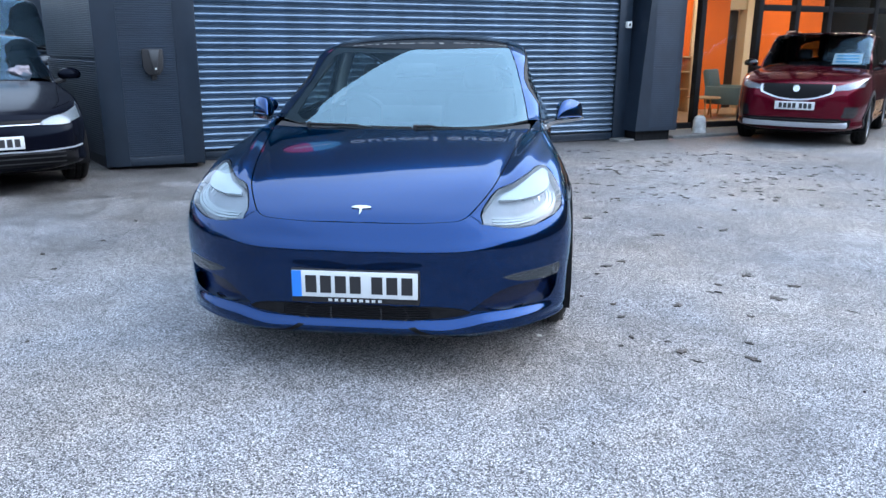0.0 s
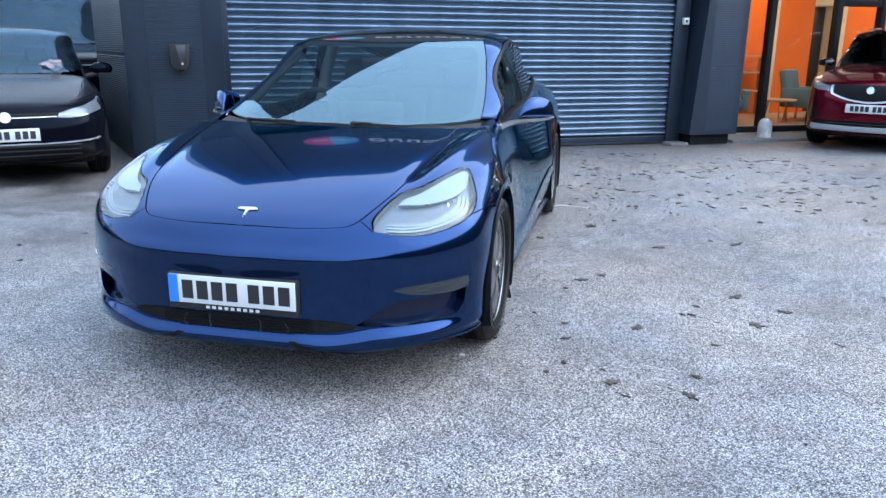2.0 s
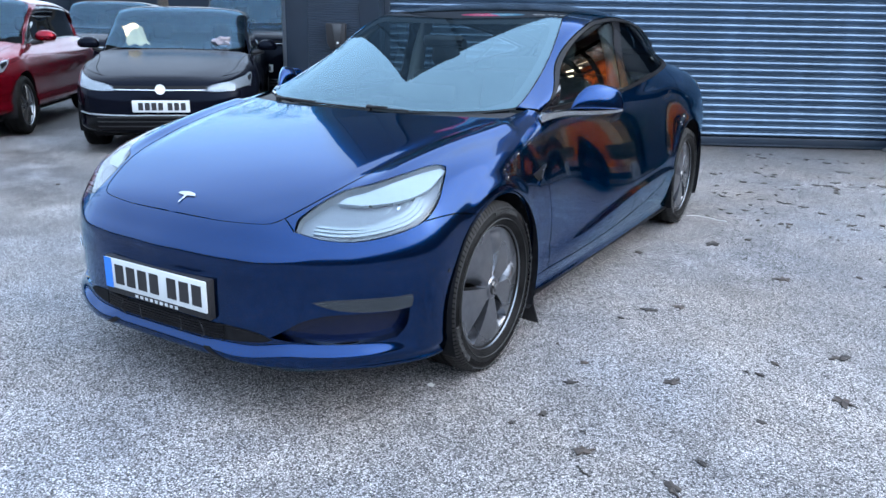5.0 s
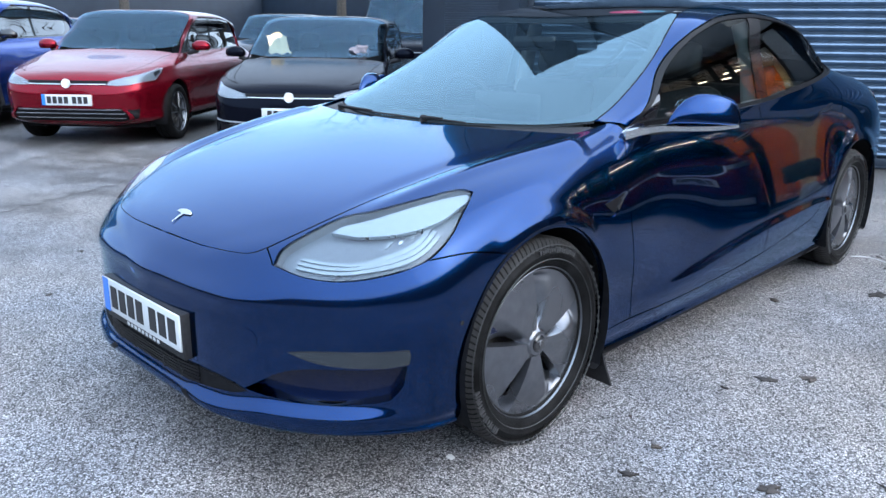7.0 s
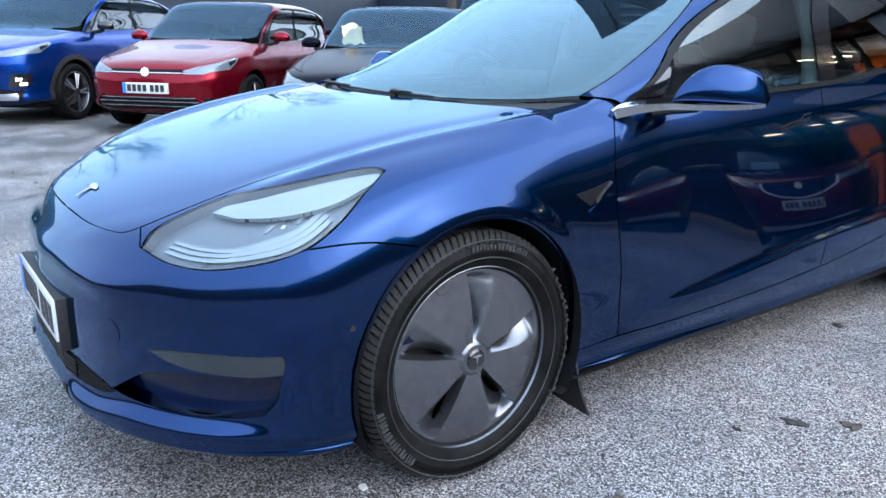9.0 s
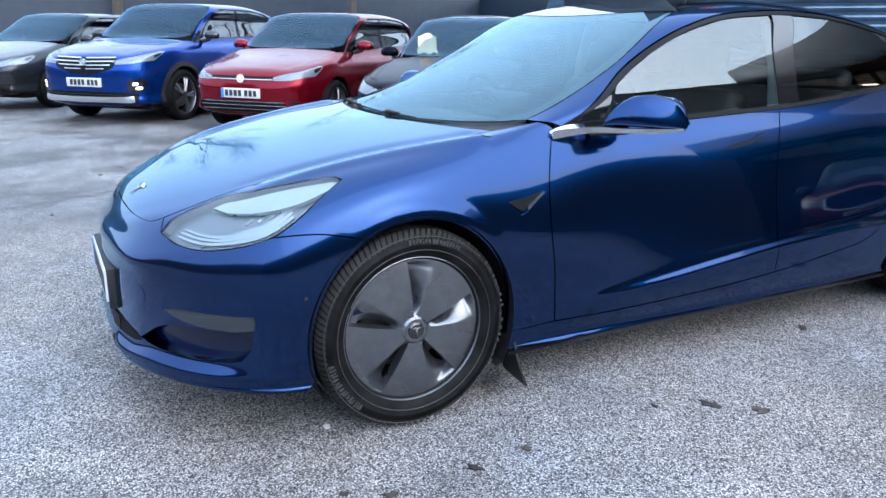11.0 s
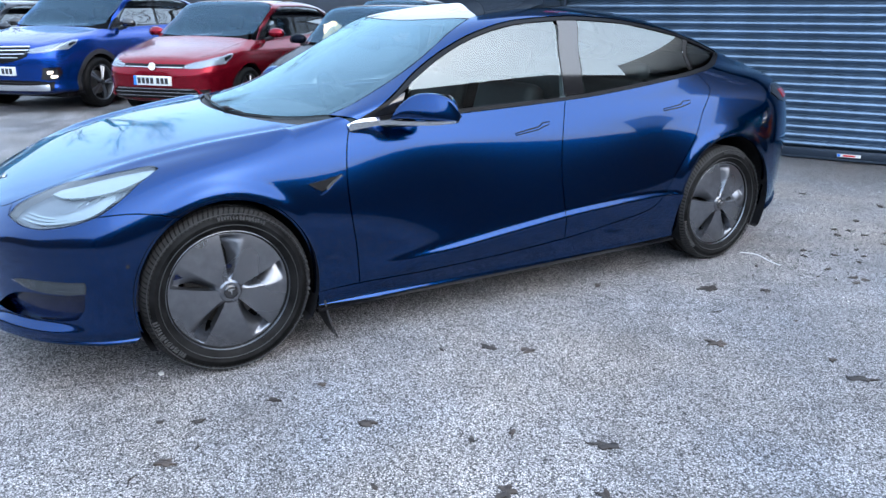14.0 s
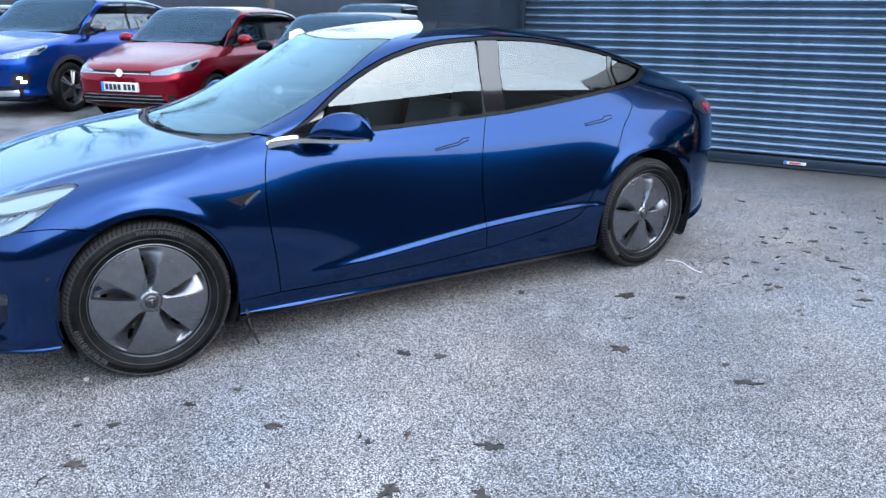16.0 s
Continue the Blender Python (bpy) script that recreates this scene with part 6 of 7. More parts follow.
# cabin: floor, seats, dashboard, wheel, pale pillar trims
def seat(x, y):
    b = bmesh.new()
    for (x0, y0, z0, x1, y1, z1, tilt) in ((-.25, -.27, .38, .25, .27, .55, 4), (-.24, .20, .50, .24, .34, 1.06, -16), (-.12, .36, 1.07, .12, .45, 1.25, -12)):
        bb = box_bm(x0, y0, z0, x1, y1, z1, 0.05)
        mid = Vector(((x0 + x1) / 2, (y0 + y1) / 2, z0))
        bmesh.ops.rotate(bb, cent=mid, matrix=Matrix.Rotation(radians(tilt), 3, "X"), verts=bb.verts)
        b = merge(b, bb)
    bmesh.ops.translate(b, vec=(x, y, 0), verts=b.verts)
    return b


for x in (-.36, .36):
    part("front_seat", seat(x, 2.15), M["cloth"], hero, "black front seat", 60)
part("rear_bench", merge(merge(box_bm(-.62, 2.85, .35, .62, 3.30, .56, .05), box_bm(-.60, 3.25, .5, .60, 3.42, 1.02, .05)), box_bm(-.5, 3.38, 1.0, .5, 3.48, 1.12, .04)), M["cloth"], hero, "black rear bench", 60)
part("dashboard", merge(box_bm(-.74, 1.42, .55, .74, 1.72, .90, .05), box_bm(-.70, 1.25, .60, .70, 1.5, .88, .04)), M["cloth"], hero, "dark dashboard", 60)
part("dash_trim", box_bm(-.70, 1.715, .80, .70, 1.735, .835, .006), M["pale_trim"], hero, "pale dashboard strip")
part("touch_screen", box_bm(-.20, 1.72, .80, .18, 1.735, 1.02, .008), M["black_gloss"], hero, "black central touch screen")
ring = [(-.36 + .185 * math.cos(a), 1.86 - .06 * math.sin(a), .90 + .175 * math.sin(a)) for a in np.linspace(0, 2 * math.pi, 33)]
sw = part("steering_wheel", tube(ring, .016, 8, None, False), M["black_plastic"], hero, "black steering wheel")
part("wheel_hub", merge(box_bm(-.43, 1.83, .84, -.29, 1.88, .93, .02), box_bm(-.54, 1.85, .87, -.18, 1.87, .90, .008)), M["black_plastic"], sw)
for s in (1, -1):
    part("pillar_trim", tube([(s * .70, 2.69, .95), (s * .665, 2.69, 1.15), (s * .60, 2.68, 1.33)], [.05, .045, .04], 8), M["pale_trim"], hero, "pale inner pillar trim", 60)
    part("screen_pillar_trim", tube([(s * .70, 1.52, .96), (s * .66, 1.75, 1.10), (s * .57, 2.1, 1.30)], [.02, .02, .02], 8), M["cloth"], hero, "dark inner windscreen pillar", 60)
part("cabin_floor", box_bm(-.80, 1.25, .22, .80, 3.6, .30), M["dark"], hero, "dark cabin floor")
part("parcel_shelf", box_bm(-.60, 3.45, .98, .60, 3.95, 1.02, .02), M["cloth"], hero, "dark parcel shelf")
part("headlining", box_bm(-.52, 2.12, 1.325, .52, 2.22, 1.345, .01), M["pale_trim"], hero, "pale front headlining")
part("cabin_mirror", box_bm(-.12, 1.88, 1.20, .12, 1.91, 1.265, .015), M["black_gloss"], hero, "black rear-view mirror")

# ---- parked cars, on shells of their own ----
def car_shell(L, W, H, lip, cowl, zc, top, end, zend, belt, tail, bluff=0.0):
    """A hatchback's shell. lip: height of the bonnet's front edge; cowl, zc: foot of the windscreen; top: where the roof begins; end, zend: where it ends; belt: waist at front and back; tail: height of the back's shoulder."""
    h = W / 2
    yf, yr = 0.82, L - 0.75
    ys = [0, .03, .12, .25, .5, yf, cowl, (cowl + top) / 2, top, (top + end) / 2, end, (end + L) / 2 - 0.02, L - .14, L - .04, L]
    b0, b1 = belt
    zm = 0.50
    def up(f):
        return [b0 + (b1 - b0) * t for t in f]
    keel = [zm, .30, .22, .20, .19, .18, .18, .18, .18, .18, .18, .2, .24, .32, .62]
    side6 = [zm, lip - .12, lip - .03, lip + .015, lip + .07, (lip + b0) / 2 + .05, b0, *up([.15, .3, .6, .9]), b1, b1 - .02, b1 - .12, .62]
    z9 = [zm, lip - .06, lip + .02, lip + .06, lip + .12, (lip + zc) / 2 + .06, zc, (zc + H) / 2 + .01, H - .02, H, zend, (zend + tail) / 2 + .06, tail, tail - .12, .62]
    z8 = [zm, lip - .065, lip + .015, lip + .055, lip + .115, (lip + zc) / 2 + .055, zc - .012, (zc + H) / 2 - .01, H - .055, H - .045, zend - .05, (zend + tail) / 2 + .02, tail - .02, tail - .14, .62]
    z7 = [zm, lip - .08, lip + .0, lip + .04, lip + .10, (lip + zc) / 2 + .04, zc - .03, (zc + H) / 2 - .10, (b0 + H) / 2, (b0 + H) / 2 + .01, (b1 + zend) / 2, (b1 + tail) / 2 + .05, tail - .05, tail - .16, .62]
    f6 = [0, .42, .64, .76, .86, .88, .88, .875, .87, .865, .84, .80, .76, .60, 0]
    f7 = [0, .26, .42, .52, .62, .68, .80, .835, .81, .80, .775, .73, .66, .46, 0]
    f8 = [0, .12, .2, .28, .34, .36, .56, .66, .735, .735, .70, .62, .46, .30, 0]
    wide = [0, .62, .80, .885, .965, 1, .995, .995, 1, 1, 1, .99, .95, .80, 0]
    lines = [([0] * 15, keel), ([.55 * h * t for t in wide], [k + .005 for k in keel]),
             ([.955 * h * t for t in wide], [zm, .34, .28, .26, .26, .26, .26, .26, .26, .26, .26, .28, .32, .40, .62]),
             ([.975 * h * t for t in wide], [zm, .42, .38, .38, .40, .42, .42, .42, .42, .42, .42, .42, .44, .50, .62]),
             ([h * t for t in wide], [zm, .52, .54, .56, .60, .63, .64, .64, .64, .65, .66, .66, .66, .64, .62]),
             ([.965 * h * t for t in wide], [zm, lip - .17, lip - .10, lip - .06, lip - .01, (lip + b0) / 2 - .03, b0 - .12, *[q - .12 for q in up([.1, .2, .5, .8])], b1 - .12, b1 - .14, b1 - .22, .62]),
             ([h * t for t in f6], side6), ([h * t for t in f7], z7), ([h * t for t in f8], z8), ([0] * 15, z9)]
    return Shell(ys, lines, 2.5, 2.5)


def other_car(name, label, m, paint, spec, wheels, grille="bars", wheel_style="multi", cladding=False, plate=(0.40, 0.50), plate_band=False, rails=False, lamps_on=False, emblem=True, strip=None, bars=None):
    L, W, H = spec["L"], spec["W"], spec["H"]
    sh = car_shell(**spec)
    car = thing(name, label, "car", m)
    h = W / 2
    yf, yr, R = wheels["front"], wheels["rear"], wheels["R"]
    ra = R + 0.045
    cowl, top, end, lip = spec["cowl"], spec["top"], spec["end"], spec["lip"]
    P = lambda y: float(sh.p_of(y))
    V = lambda k: k / 9

    def sided(nm, loop, mat, lab="", **kw):
        out = []
        for k in (False, True):
            out.append(panel(sh, nm, [shrunk(loop, kw.get("gap", 0.003), sh)], mat, kw.get("parent", car), lab, step=kw.get("step", 0.05), lift=kw.get("lift", 0.0), depth=kw.get("depth", 0.012), mirrored=k))
        return out

    def rect(y0, y1, v0, v1, n=14):
        return [(P(y), v0) for y in np.linspace(y0, y1, n)] + [(P(y1), v) for v in np.linspace(v0, v1, n)[1:]] + [(P(y), v1) for y in np.linspace(y1, y0, n)[1:]] + [(P(y0), v) for v in np.linspace(v1, v0, n)[1:-1]]

    def arc(cy, a0, a1, n=20):
        return [sh.side(cy + ra * math.cos(radians(a)), R + ra * math.sin(radians(a))) for a in np.linspace(a0, a1, n)]
    vb = V(6.12)
    vh = V(6.55)
    ysp = yf - 0.24
    y_seam = yf + ra + 0.10
    # bonnet, bumper, wings, doors, quarters, roof
    panel(sh, "bonnet", [shrunk([(P(.11), 1.0)] + [(P(.11 + .10 * t * t), 1 - (1 - vh) * t) for t in np.linspace(0.05, 1, 12)] + [(P(y), vh) for y in np.linspace(.24, cowl - .02, 14)] + [(P(cowl - .02), v) for v in np.linspace(vh, 1, 12)[1:]], 0.003, sh)], paint, car, across=True, step=0.05)
    bl = [(0.0, 0.0)] + [(p, 0.0) for p in np.linspace(.03, P(yf - ra), 8)] + [(P(yf - ra), v) for v in np.linspace(.02, sh.side(yf - ra, .22)[1], 5)] + arc(yf, 190, 125, 12) + [(P(ysp), sh.side(ysp, lip - .08)[1]), (P(ysp), V(5.9))] + [(P(.21), vh)] + [(P(.11 + .10 * t * t), 1 - (1 - vh) * t) for t in np.linspace(1, 0.05, 12)] + [(P(.11), 1.0), (0.0, 1.0)]
    bumper_ = panel(sh, "front_bumper", [bl], paint, car, across=True, step=0.045)
    sided("front_wing", arc(yf, 125, -8) + [(P(y_seam), v) for v in np.linspace(sh.side(y_seam, .26)[1], vb, 8)] + [(P(cowl + .12), vb), (P(cowl), vh)] + [(P(y), vh) for y in np.linspace(cowl - .02, .24, 12)] + [(P(ysp), V(5.9)), (P(ysp), sh.side(ysp, lip - .08)[1])], paint)
    ymid = (y_seam + yr - 0.18) / 2 + 0.12
    low = lambda y: sh.side(y, .27)[1]
    sided("front_door", [(P(y), low(y)) for y in np.linspace(y_seam, ymid, 10)] + [(P(ymid), v) for v in np.linspace(low(ymid), vb, 8)[1:]] + [(P(y), vb) for y in np.linspace(ymid, y_seam, 10)[1:]] + [(P(y_seam), v) for v in np.linspace(vb, low(y_seam), 8)[1:-1]], paint)
    ydr = yr - ra - 0.03
    sided("rear_door", [(P(y), low(y)) for y in np.linspace(ymid, ydr, 8)] + [(P(ydr + .33 * t), low(ydr) + (vb - low(ydr)) * t) for t in np.linspace(.1, 1, 10)] + [(P(y), vb) for y in np.linspace(ydr + .33, ymid, 10)[1:]] + [(P(ymid), v) for v in np.linspace(vb, low(ymid), 8)[1:-1]], paint)
    sided("rear_quarter", [(P(ydr), low(ydr))] + arc(yr, 187, -5, 24) + [(P(L - .3), sh.side(L - .3, .42)[1])] + [(P(L - .22), v) for v in np.linspace(sh.side(L - .22, .44)[1], vb, 6)] + [(P(y), vb) for y in np.linspace(L - .22, ydr + .33, 6)[1:]] + [(P(ydr + .33 * t), low(ydr) + (vb - low(ydr)) * t) for t in np.linspace(.95, .05, 10)], paint)
    sided("sill", [(P(y), low(y)) for y in np.linspace(yf + ra + .01, yr - ra - .01, 12)] + [(P(y), sh.side(y, .19)[1]) for y in np.linspace(yr - ra - .01, yf + ra + .01, 12)], M["black_plastic"] if cladding else paint)
    panel(sh, "rear_bumper", [[(P(L - .3), 0.0), (P(L - .3), sh.side(L - .3, .42)[1])] + [(P(L - .22), v) for v in np.linspace(sh.side(L - .22, .44)[1], vb, 6)] + [(P(L - .22), v) for v in np.linspace(vb, 1, 6)[1:]] + [(1.0, 1.0), (1.0, 0.0)]], paint, car, across=True, step=0.06)
    wt = V(7.78)
    panel(sh, "roof", [[(P(top), 1.0)] + [(P(top - .03), v) for v in np.linspace(1, V(7.9), 6)[1:]] + [(P(cowl + .30), V(7.05)), (P(cowl + .14), vb)] + [(P(cowl + .26), V(6.7))] + [(P(top + .18), V(7.8))] + [(P(y), wt) for y in np.linspace(top + .25, end - .2, 10)] + [(P(end + .12), V(7.0)), (P(end + .12), vb), (P(L - .22), vb)] + [(P(end + .20), V(7.9)), (P(end), 1.0)]], paint, car, across=True, step=0.05, depth=0.02)
    # glass
    scr = panel(sh, "windscreen", [[(P(cowl), 1.0)] + [(P(cowl + .15 * t * t), 1 - (1 - V(7.0)) * t) for t in np.linspace(.1, 1, 10)] + [(P(top - .08), V(7.75)), (P(top - .03), V(8.2)), (P(top - .02), 1.0)]], M["far_screen"], car, "windscreen", across=True, step=0.06, lift=-0.002, depth=0.004)
    sided("front_window", [(P(cowl + .34), vb + .008), (P(ymid - .03), vb + .008), (P(ymid - .03), wt - .008), (P(top + .30), wt - .008), (P(top + .05), V(7.55)), (P(cowl + .52), V(6.9))], M["far_pane"], "front side window", lift=-0.004, depth=0.004)
    sided("rear_window", [(P(ymid + .04), vb + .008), (P(end - .22), vb + .01), (P(end - .12), V(6.9)), (P(end - .30), wt - .01), (P(ymid + .04), wt - .008)], M["far_pane"], "rear side window", lift=-0.004, depth=0.004)
    sided("window_surround", [(P(cowl + .20), vb), (P(end + .10), vb), (P(end + .10), V(7.0)), (P(end - .2), wt), (P(top + .25), wt), (P(top + .1), V(7.74)), (P(cowl + .34), V(6.8))], M["black_gloss"], "", lift=-0.02, depth=0.0)
    panel(sh, "rear_screen", [[(P(end + .02), 1.0), (P(end + .22), V(7.95)), (P(L - .24), V(6.6)), (P(L - .22), 1.0)]], M["far_pane"], car, "rear screen", across=True, step=0.08, lift=-0.003, depth=0.004)
    # lamps
    lz = lip - 0.10
    ll = ([sh.front(h * .46, lz - .004), sh.front(h * .58, lz - .012), sh.front(h * .72, lz - .006)] + [sh.side(.36, lz + .035), sh.side(.50, lz + .11), sh.side(.56, lz + .155), sh.side(.50, lz + .160)]
          + [sh.side(.36, lz + .130), sh.front(h * .70, lz + .085), sh.front(h * .58, lz + .060), sh.front(h * .48, lz + .035)])
    for k in (False, True):
        lens = panel(sh, "headlamp", [ll], M["lamp_lens"], car, "clear headlamp", lift=0.006, depth=0.01, step=0.03, mirrored=k)
        panel(sh, "lamp_bowl", [shrunk(ll, 0.006, sh)], M["far_lamp"], lens, "silver lamp bowl", lift=0.002, depth=0.0, step=0.03, mirrored=k)
        inner_ = [sh.side(.37, lz + .07), sh.side(.48, lz + .115), sh.side(.50, lz + .145), sh.side(.38, lz + .115)]
        panel(sh, "lamp_dark", [inner_], M["black_gloss"], lens, "", lift=0.004, depth=0.0, step=0.03, mirrored=k)
    # grille, lower intake, plate
    if grille == "slim":
        gl = [sh.front(x, lz - .004) for x in np.linspace(0, h * .46, 6)] + [sh.front(x, lz + .040) for x in np.linspace(h * .48, 0, 6)]
        g1 = panel(sh, "grille", [gl], M["black_satin"], car, "slim black grille", lift=0.005, depth=0.01, across=True, step=0.03)
        bar = [sh.front(x, lz + .000) for x in np.linspace(0, h * .46, 6)] + [sh.front(x, lz + .007) for x in np.linspace(h * .46, 0, 6)]
        panel(sh, "grille_bar", [bar], M["bright_trim"], g1, "bright grille bar", lift=0.010, depth=0.008, across=True, step=0.03)
    else:
        gl = [sh.front(x, lz - .14 + .10 * (x / (h * .5)) ** 2) for x in np.linspace(0, h * .48, 7)] + [sh.front(x, lz + .075) for x in np.linspace(h * .5, 0, 7)]
        g1 = panel(sh, "grille", [gl], M["black_satin"], car, "black honeycomb grille", lift=0.005, depth=0.01, across=True, step=0.03)
        rim_ = [sh.front(x, lz - .155 + .10 * (x / (h * .5)) ** 2) for x in np.linspace(0, h * .52, 7)] + [sh.front(h * .53, lz + .06)] + [sh.front(h * .50, lz + .06)] + [sh.front(x, lz - .135 + .10 * (x / (h * .5)) ** 2) for x in np.linspace(h * .485, 0, 7)]
        if lamps_on:
            for dz, w in ((-.075, .34), (-.030, .44), (.015, .50), (.058, .50)):
                bar = [sh.front(x, lz + dz + .02 * (x / h)) for x in np.linspace(.04, h * w, 6)] + [sh.front(x, lz + dz + .011 + .02 * (x / h)) for x in np.linspace(h * w, .04, 6)]
                for k in (False, True):
                    panel(sh, "grille_bar", [bar], M["bright_trim"], g1, "bright grille bar", lift=0.010, depth=0.008, step=0.03, mirrored=k)
        else:
            panel(sh, "grille_rim", [rim_], M["bright_trim"], g1, "bright grille rim", lift=0.012, depth=0.01, across=True, step=0.03)
    il = [sh.front(x, .27) for x in np.linspace(0, h * .62, 7)] + [sh.front(h * .78, .30), sh.front(h * .80, .40)] + [sh.front(x, .40 if not cladding else .41) for x in np.linspace(h * .62, 0, 7)]
    intake = panel(sh, "lower_intake", [il], M["black_satin"], car, "black lower intake", lift=0.005, depth=0.012, across=True, step=0.03)
    for z in (.30, .345, .385) if not cladding else (.375,):
        sl = [sh.front(x, z) for x in np.linspace(0, h * .66, 8)] + [sh.front(x, z + .010) for x in np.linspace(h * .66, 0, 8)]
        panel(sh, "intake_bar", [sl], bars if bars else (M["chrome"] if not cladding else M["black_gloss"]), intake, "thin intake bar", lift=0.010, depth=0.008, across=True, step=0.03)
    if strip:
        z0 = lambda x: strip + .035 * max(x / h - .45, 0) ** 1.5 * 2
        sl = [sh.front(x, z0(x)) for x in np.linspace(0, h * .86, 12)] + [sh.front(x, z0(x) + .012) for x in np.linspace(h * .86, 0, 12)]
        panel(sh, "bumper_strip", [sl], M["bright_trim"], car, "bright strip across the bumper", lift=0.012, depth=0.012, across=True, step=0.02)
    if cladding:
        sk = [sh.front(x, .285 + .02 * (x / h) ** 2) for x in np.linspace(0, h * .74, 9)] + [sh.front(x, .345 + .03 * (x / h) ** 2) for x in np.linspace(h * .74, 0, 9)]
        panel(sh, "skid_plate", [sk], M["bright_trim"], car, "silver skid plate", lift=0.024, depth=0.03, across=True, step=0.03)
        for cy in (yf, yr):
            loop = [sh.side(cy + (ra + .0) * math.cos(radians(a)), R + (ra + .0) * math.sin(radians(a))) for a in np.linspace(-10, 190, 24)] + [sh.side(cy + (ra + .06) * math.cos(radians(a)), R + (ra + .06) * math.sin(radians(a))) for a in np.linspace(190, -10, 24)]
            sided("arch_trim", loop, M["black_plastic"], "black wheel-arch trim", lift=0.008, depth=0.02, step=0.03, gap=0.0)
        for k in (False, True):
            fl = [sh.front(h * .66, .43), sh.front(h * .82, .42), sh.front(h * .87, .50), sh.front(h * .86, .58), sh.front(h * .70, .57)]
            fo = panel(sh, "fog_lamp_bezel", [fl], M["black_gloss"], car, "black fog lamp bezel", lift=0.006, depth=0.012, step=0.03, mirrored=k)
            if lamps_on:
                for dz in (0.0, 0.05):
                    panel(sh, "lit_lamp", [[sh.front(h * (.775 - .6 * dz), .448 + dz), sh.front(h * (.825 - .6 * dz), .450 + dz), sh.front(h * (.832 - .6 * dz), .478 + dz), sh.front(h * (.780 - .6 * dz), .480 + dz)]], M["lamp_on"], fo, "lit daytime lamp", lift=0.012, depth=0.006, step=0.02, mirrored=k)
    pz0, pz1 = plate
    y_pl = min(sh.at(*sh.front(0.0, pz0))[1], sh.at(*sh.front(.0, pz1))[1]) - 0.016
    pl = part("number_plate", box_bm(-.26, y_pl - .008, pz0, .26, y_pl + .03, pz0 + .111, .003), M["white_plate"], car, "white number plate")
    if plate_band:
        part("blue_band", box_bm(-.26, y_pl - .0098, pz0, -.222, y_pl - .0078, pz0 + .111), M["plate_blue"], pl)
    for k in range(7):
        x = -.205 + .060 * k + (.026 if k > 3 else 0)
        part("plate_character", box_bm(x, y_pl - .0098, pz0 + .02, x + .044, y_pl - .0078, pz0 + .091), M["plate_ink"], pl)
    if emblem:
        ez = lz + .012
        q = sh.at(*sh.front(0, ez))
        d = part("emblem", moved(turned([(.001, .006), (.036, .006), (.038, .012), (.046, .012), (.048, 0)], 28, "z"), Matrix.Translation((0, float(q[1]) - .012, ez)) @ pose(0, 0, 0, 82)), M["white"] if emblem == "white" else M["chrome"], car, "round bright emblem")
    # wheels, mirrors, underbody, cabin
    for y in (yf, yr):
        for s in (1, -1):
            wheel(car, (s * (h - .115), y, R), R, .205, R * .70, wheel_style, s)
            b = bmesh.new()
            ring_ = []
            for a in np.linspace(-30, 210, 20):
                ring_.append([b.verts.new((s * x, y + (ra + .01) * math.cos(radians(a)), max(R + (ra + .01) * math.sin(radians(a)), .2))) for x in (h - .02, h - .32)])
            for p, q in zip(ring_, ring_[1:]):
                b.faces.new((p[0], p[1], q[1], q[0]))
            b.faces.new([r[1] for r in ring_])
            part("wheel_liner", b, M["dark"], car, "dark wheel-arch liner")
    for s in (1, -1):
        mb = bmesh.new()
        bmesh.ops.create_uvsphere(mb, u_segments=18, v_segments=12, radius=1, matrix=Matrix.Translation((s * (h + .06), cowl + .36, spec["belt"][0] + .10)) @ Matrix.Diagonal((.115, .065, .072, 1)))
        for v in mb.verts:
            v.co.z = max(v.co.z, spec["belt"][0] + .055)
        mo = part("door_mirror", mb, M["black_gloss"] if cladding else paint, car, "door mirror", 60)
        part("mirror_foot", tube([(s * (h - .10), cowl + .36, spec["belt"][0] + .02), (s * (h + .02), cowl + .36, spec["belt"][0] + .05)], .025, 8), M["black_plastic"], mo)
    part("underbody", box_bm(-h * .80, .35, .17, h * .80, L - .3, .40, .03), M["dark"], car, "dark underbody")
    part("cabin_tub", merge(box_bm(-h * .78, cowl + .1, .35, h * .78, end + .1, .62), box_bm(-h * .80, cowl - .0, .60, h * .80, cowl + .45, spec["belt"][0] - .03, .05)), M["cloth"], car, "dark cabin and dashboard")
    for x in (-.36, .36):
        st_ = seat(x, cowl + 1.10)
        part("front_seat", moved(st_, pose(0, 0, spec["belt"][0] - .93)), M["cloth"], car, "dark front seat", 60)
    part("rear_seat", box_bm(-.6, end - .55, .5, .6, end - .40, 1.15, .05), M["cloth"], car, "dark rear seat", 60)
    if rails:
        for s in (1, -1):
            z = H + .02
            part("roof_rail", tube([(s * h * .66, top + .15, H - .09), (s * h * .66, top + .25, z - .02), (s * h * .65, (top + end) / 2, z), (s * h * .62, end - .1, z - .03), (s * h * .60, end, H - .12)], .014, 8), M["alloy"], car, "silver roof rail")
    return car, sh


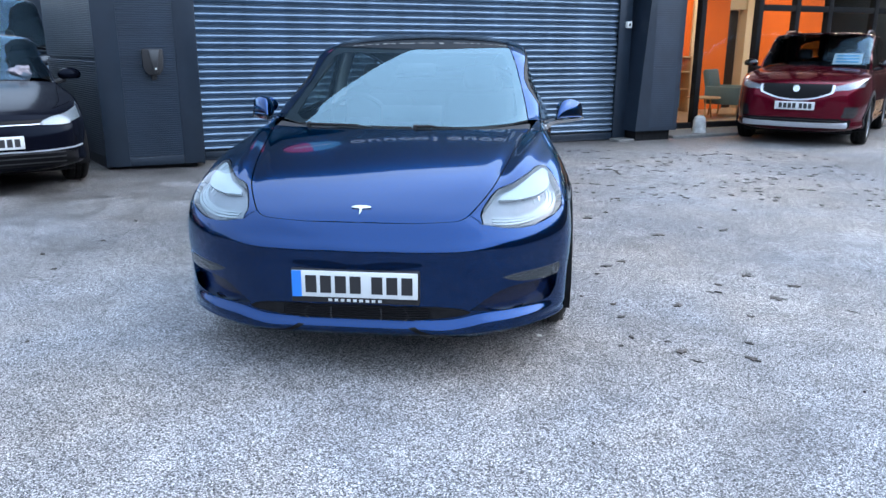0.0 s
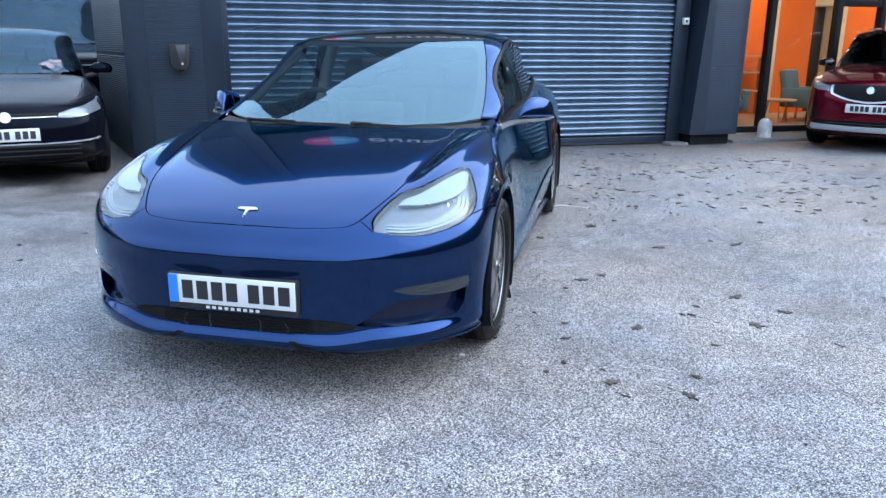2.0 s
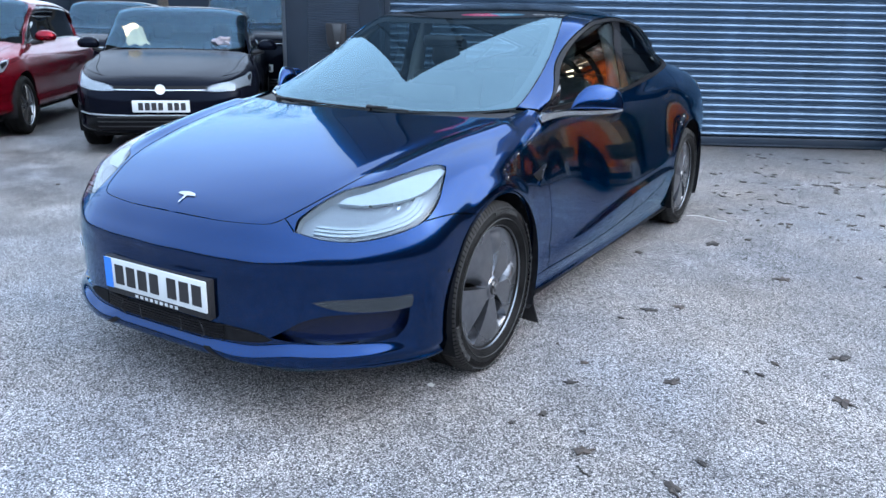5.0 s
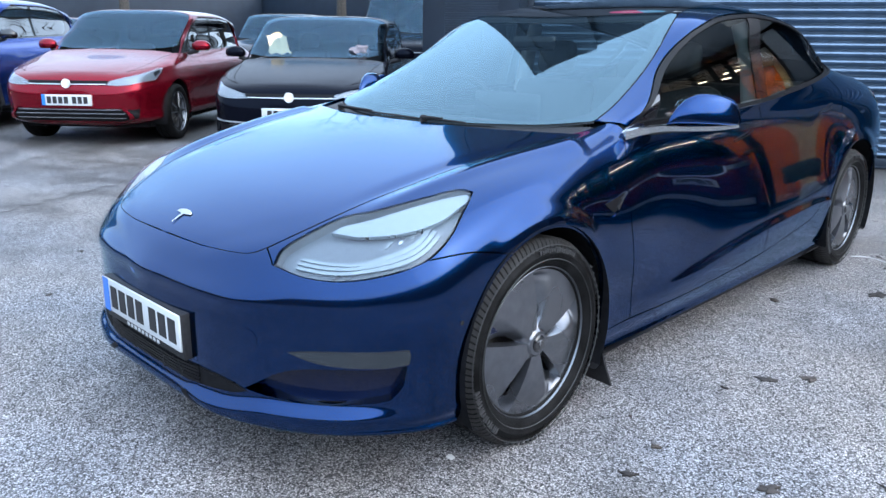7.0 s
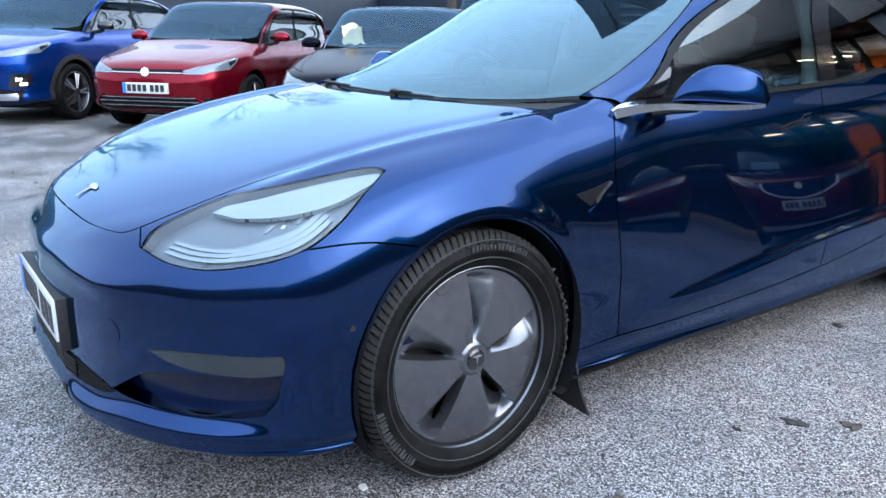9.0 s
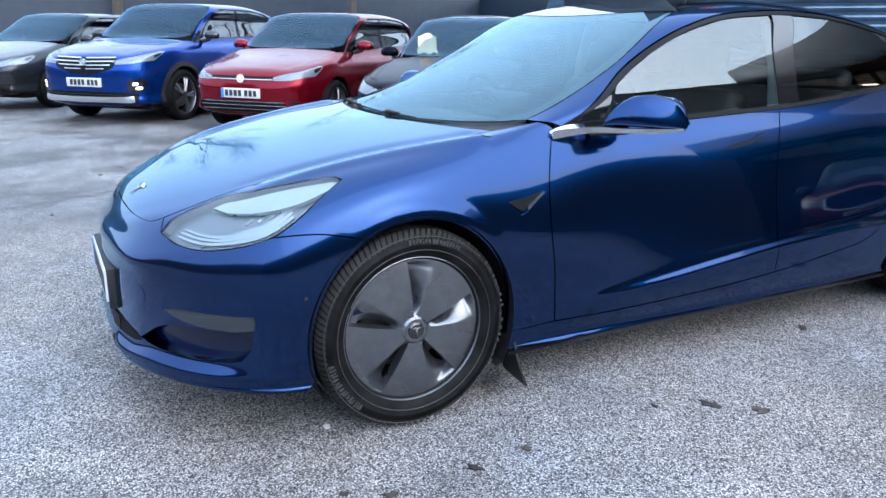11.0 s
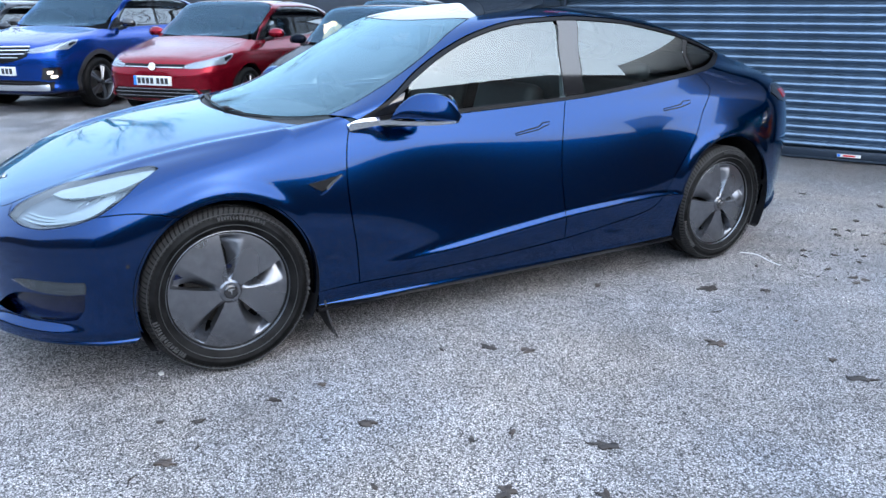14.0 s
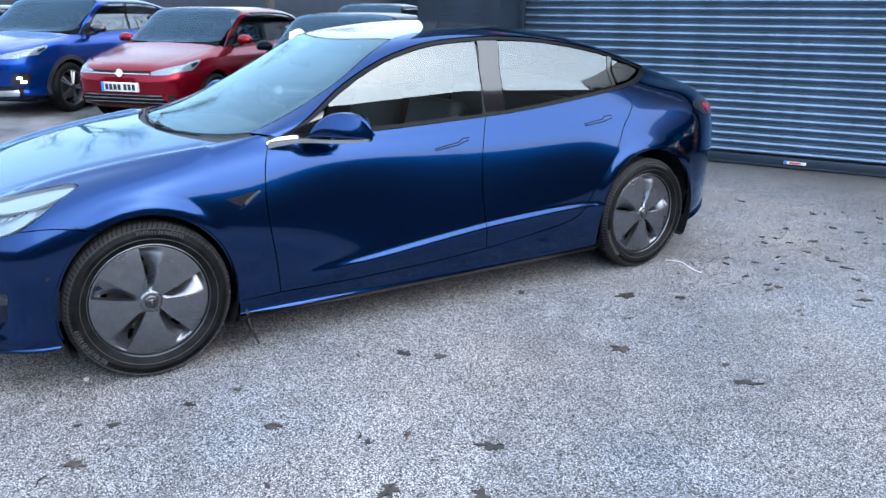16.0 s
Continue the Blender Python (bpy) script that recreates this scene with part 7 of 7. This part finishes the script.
M["bright_trim"] = material("bright_satin_trim", (0.62, 0.65, 0.70), 0.38, 0.8, grain=(40, 3, 0.08))
M["lamp_on"] = glow("lit_lamp", (1.0, 0.9, 0.75), 6.0)
M["red_paint"] = material("red_paint", (0.175, 0.003, 0.012), 0.25, 0.7, 1.0, Specular_IOR_Level=0.1, Coat_IOR=1.26)
M["crimson"] = material("dark_red_metallic_paint", (0.105, 0.002, 0.012), 0.25, 0.7, 1.0, Specular_IOR_Level=0.1, Coat_IOR=1.26)
M["black_paint"] = material("black_paint", (0.0025, 0.003, 0.006), 0.16, 0.0, 0.0, IOR=1.17, Specular_Tint=(0.6, 0.75, 1.0, 1))
M["mid_blue"] = material("bright_blue_paint", (0.002, 0.038, 0.22), 0.25, 0.8, 1.0, Specular_IOR_Level=0.1, Coat_IOR=1.26)
M["grey_paint"] = material("grey_metallic_paint", (0.030, 0.034, 0.040), 0.25, 0.7, 1.0, Specular_IOR_Level=0.1, Coat_IOR=1.26)
M["paper"] = material("crumpled_paper", (0.80, 0.62, 0.36), 0.85, grain=(12, 4, 0.2), bump=(25, 0.01))


def stood(x, y, rz):
    return pose(x, y, ground_z(x, y), 0, 0, rz)


HATCH = dict(L=4.26, W=1.79, H=1.46, lip=.74, cowl=1.12, zc=1.0, top=1.92, end=3.55, zend=1.40, belt=(.93, 1.00), tail=1.02)
golf, golf_sh = other_car("black_hatchback", "black hatchback parked nose out with papers on its dashboard", stood(-3.94, 3.20, 41.8), M["black_paint"], HATCH, dict(front=.85, rear=3.48, R=.315), "slim", "multi", plate=(0.44, .5), emblem="white", strip=.405, bars=M["dark_alloy"])
pap = thing("paper_sheet", "crumpled cream paper on the black car's dashboard", "paper", golf.matrix_world @ pose(-.44, 1.40, 1.03, 0, 0, 24))
b = bmesh.new()
bmesh.ops.create_grid(b, x_segments=8, y_segments=8, size=.11)
for v in b.verts:
    v.co.z = .045 * noise.noise(v.co * 13) + (v.co.y + .10) * .95
    v.co.x *= 1 + .35 * noise.noise(Vector((v.co.y * 20, 3, 1)))
part("sheet", b, M["paper"], pap, "", 20)
clo = thing("crumpled_cloth", "crumpled grey cloth on the black car's dashboard", "cloth", golf.matrix_world @ pose(.48, 1.36, 1.05))
b = bmesh.new()
bmesh.ops.create_icosphere(b, subdivisions=3, radius=.12)
for v in b.verts:
    v.co *= 1 + .5 * noise.noise(v.co * 14)
    v.co.z *= .62
part("heap", b, material("grey_cloth", (0.20, 0.18, 0.20), 0.9, grain=(40, 4, 0.2)), clo, "", 30)

SMALL = dict(L=4.06, W=1.75, H=1.46, lip=.74, cowl=1.05, zc=.99, top=1.85, end=3.45, zend=1.40, belt=(.92, .98), tail=1.0)
polo, polo_sh = other_car("red_hatchback", "glossy red hatchback parked nose out on the yard", stood(-6.15, 1.98, 41.8), M["red_paint"], SMALL, dict(front=.80, rear=3.36, R=.312), "slim", "multi", plate=(0.43, .5), plate_band=True, emblem="white")
for k in (False, True):
    blade = [polo_sh.front(.875 * x, z) for x, z in ((.60, .415), (.655, .415), (.745, .30), (.69, .30))]
    panel(polo_sh, "intake_blade", [blade], M["red_paint"], polo, "red slanting bumper blade", lift=0.020, depth=0.012, mirrored=k, step=0.02)
CROSS = dict(L=4.23, W=1.80, H=1.58, lip=.86, cowl=1.10, zc=1.08, top=1.88, end=3.55, zend=1.50, belt=(1.02, 1.10), tail=1.08)
other_car("blue_crossover", "bright blue crossover with lit lamps and dark wheels", stood(-7.95, .42, 44.6), M["mid_blue"], CROSS, dict(front=.86, rear=3.50, R=.34), "bars", "twin", True, plate=(0.47, .6), lamps_on=True)
other_car("grey_hatchback", "grey hatchback parked beside the blue crossover", stood(-10.5, -1.05, 44), M["grey_paint"], HATCH, dict(front=.85, rear=3.48, R=.315), "bars", "multi", plate=(0.43, .5))
SUV = dict(L=4.31, W=1.81, H=1.62, lip=.90, cowl=1.15, zc=1.10, top=1.95, end=3.65, zend=1.55, belt=(1.03, 1.10), tail=1.1)
other_car("red_suv", "dark red crossover with a honeycomb grille before the showroom", stood(4.50, 8.40, -28), M["crimson"], SUV, dict(front=.88, rear=3.46, R=.335), "bars", "twin", True, plate=(0.52, .6), rails=True)
VAN = dict(L=4.9, W=1.90, H=1.97, lip=1.02, cowl=.95, zc=1.22, top=1.70, end=4.55, zend=1.92, belt=(1.18, 1.22), tail=1.3)
other_car("black_van", "black van parked against the workshop's side wall", stood(-6.45, 7.0, 41), M["black_paint"], VAN, dict(front=.92, rear=3.95, R=.34), "slim", "multi", plate=(0.5, .6))
other_car("dark_hatchback", "dark grey car in the second row", stood(-9.9, 6.6, 41), M["black_paint"], CROSS, dict(front=.86, rear=3.50, R=.33), "slim", "multi", plate=(0.45, .6))
other_car("pale_blue_hatchback", "blue car in the second row", stood(-13.8, .8, 44), M["mid_blue"], SMALL, dict(front=.80, rear=3.36, R=.312), "slim", "multi", plate=(0.43, .5))
other_car("second_red_hatchback", "red car far back in the second row", stood(-12.9, 3.3, 44), M["red_paint"], SMALL, dict(front=.80, rear=3.36, R=.312), "slim", "multi", plate=(0.43, .5))
sheet = thing("price_sheet", "white and blue price sheet behind the red car's windscreen", "paper", stood(4.50, 8.40, -28) @ pose(.42, 1.62, 1.20, 38, 0, 0))
part("sheet", box_bm(-.20, -.13, 0, .20, .13, .006), M["white"], sheet)
for k in range(3):
    part("print_bar", box_bm(-.16, -.09 + .07 * k, .0062, .16, -.05 + .07 * k, .0080), M["sign_blue"], sheet)
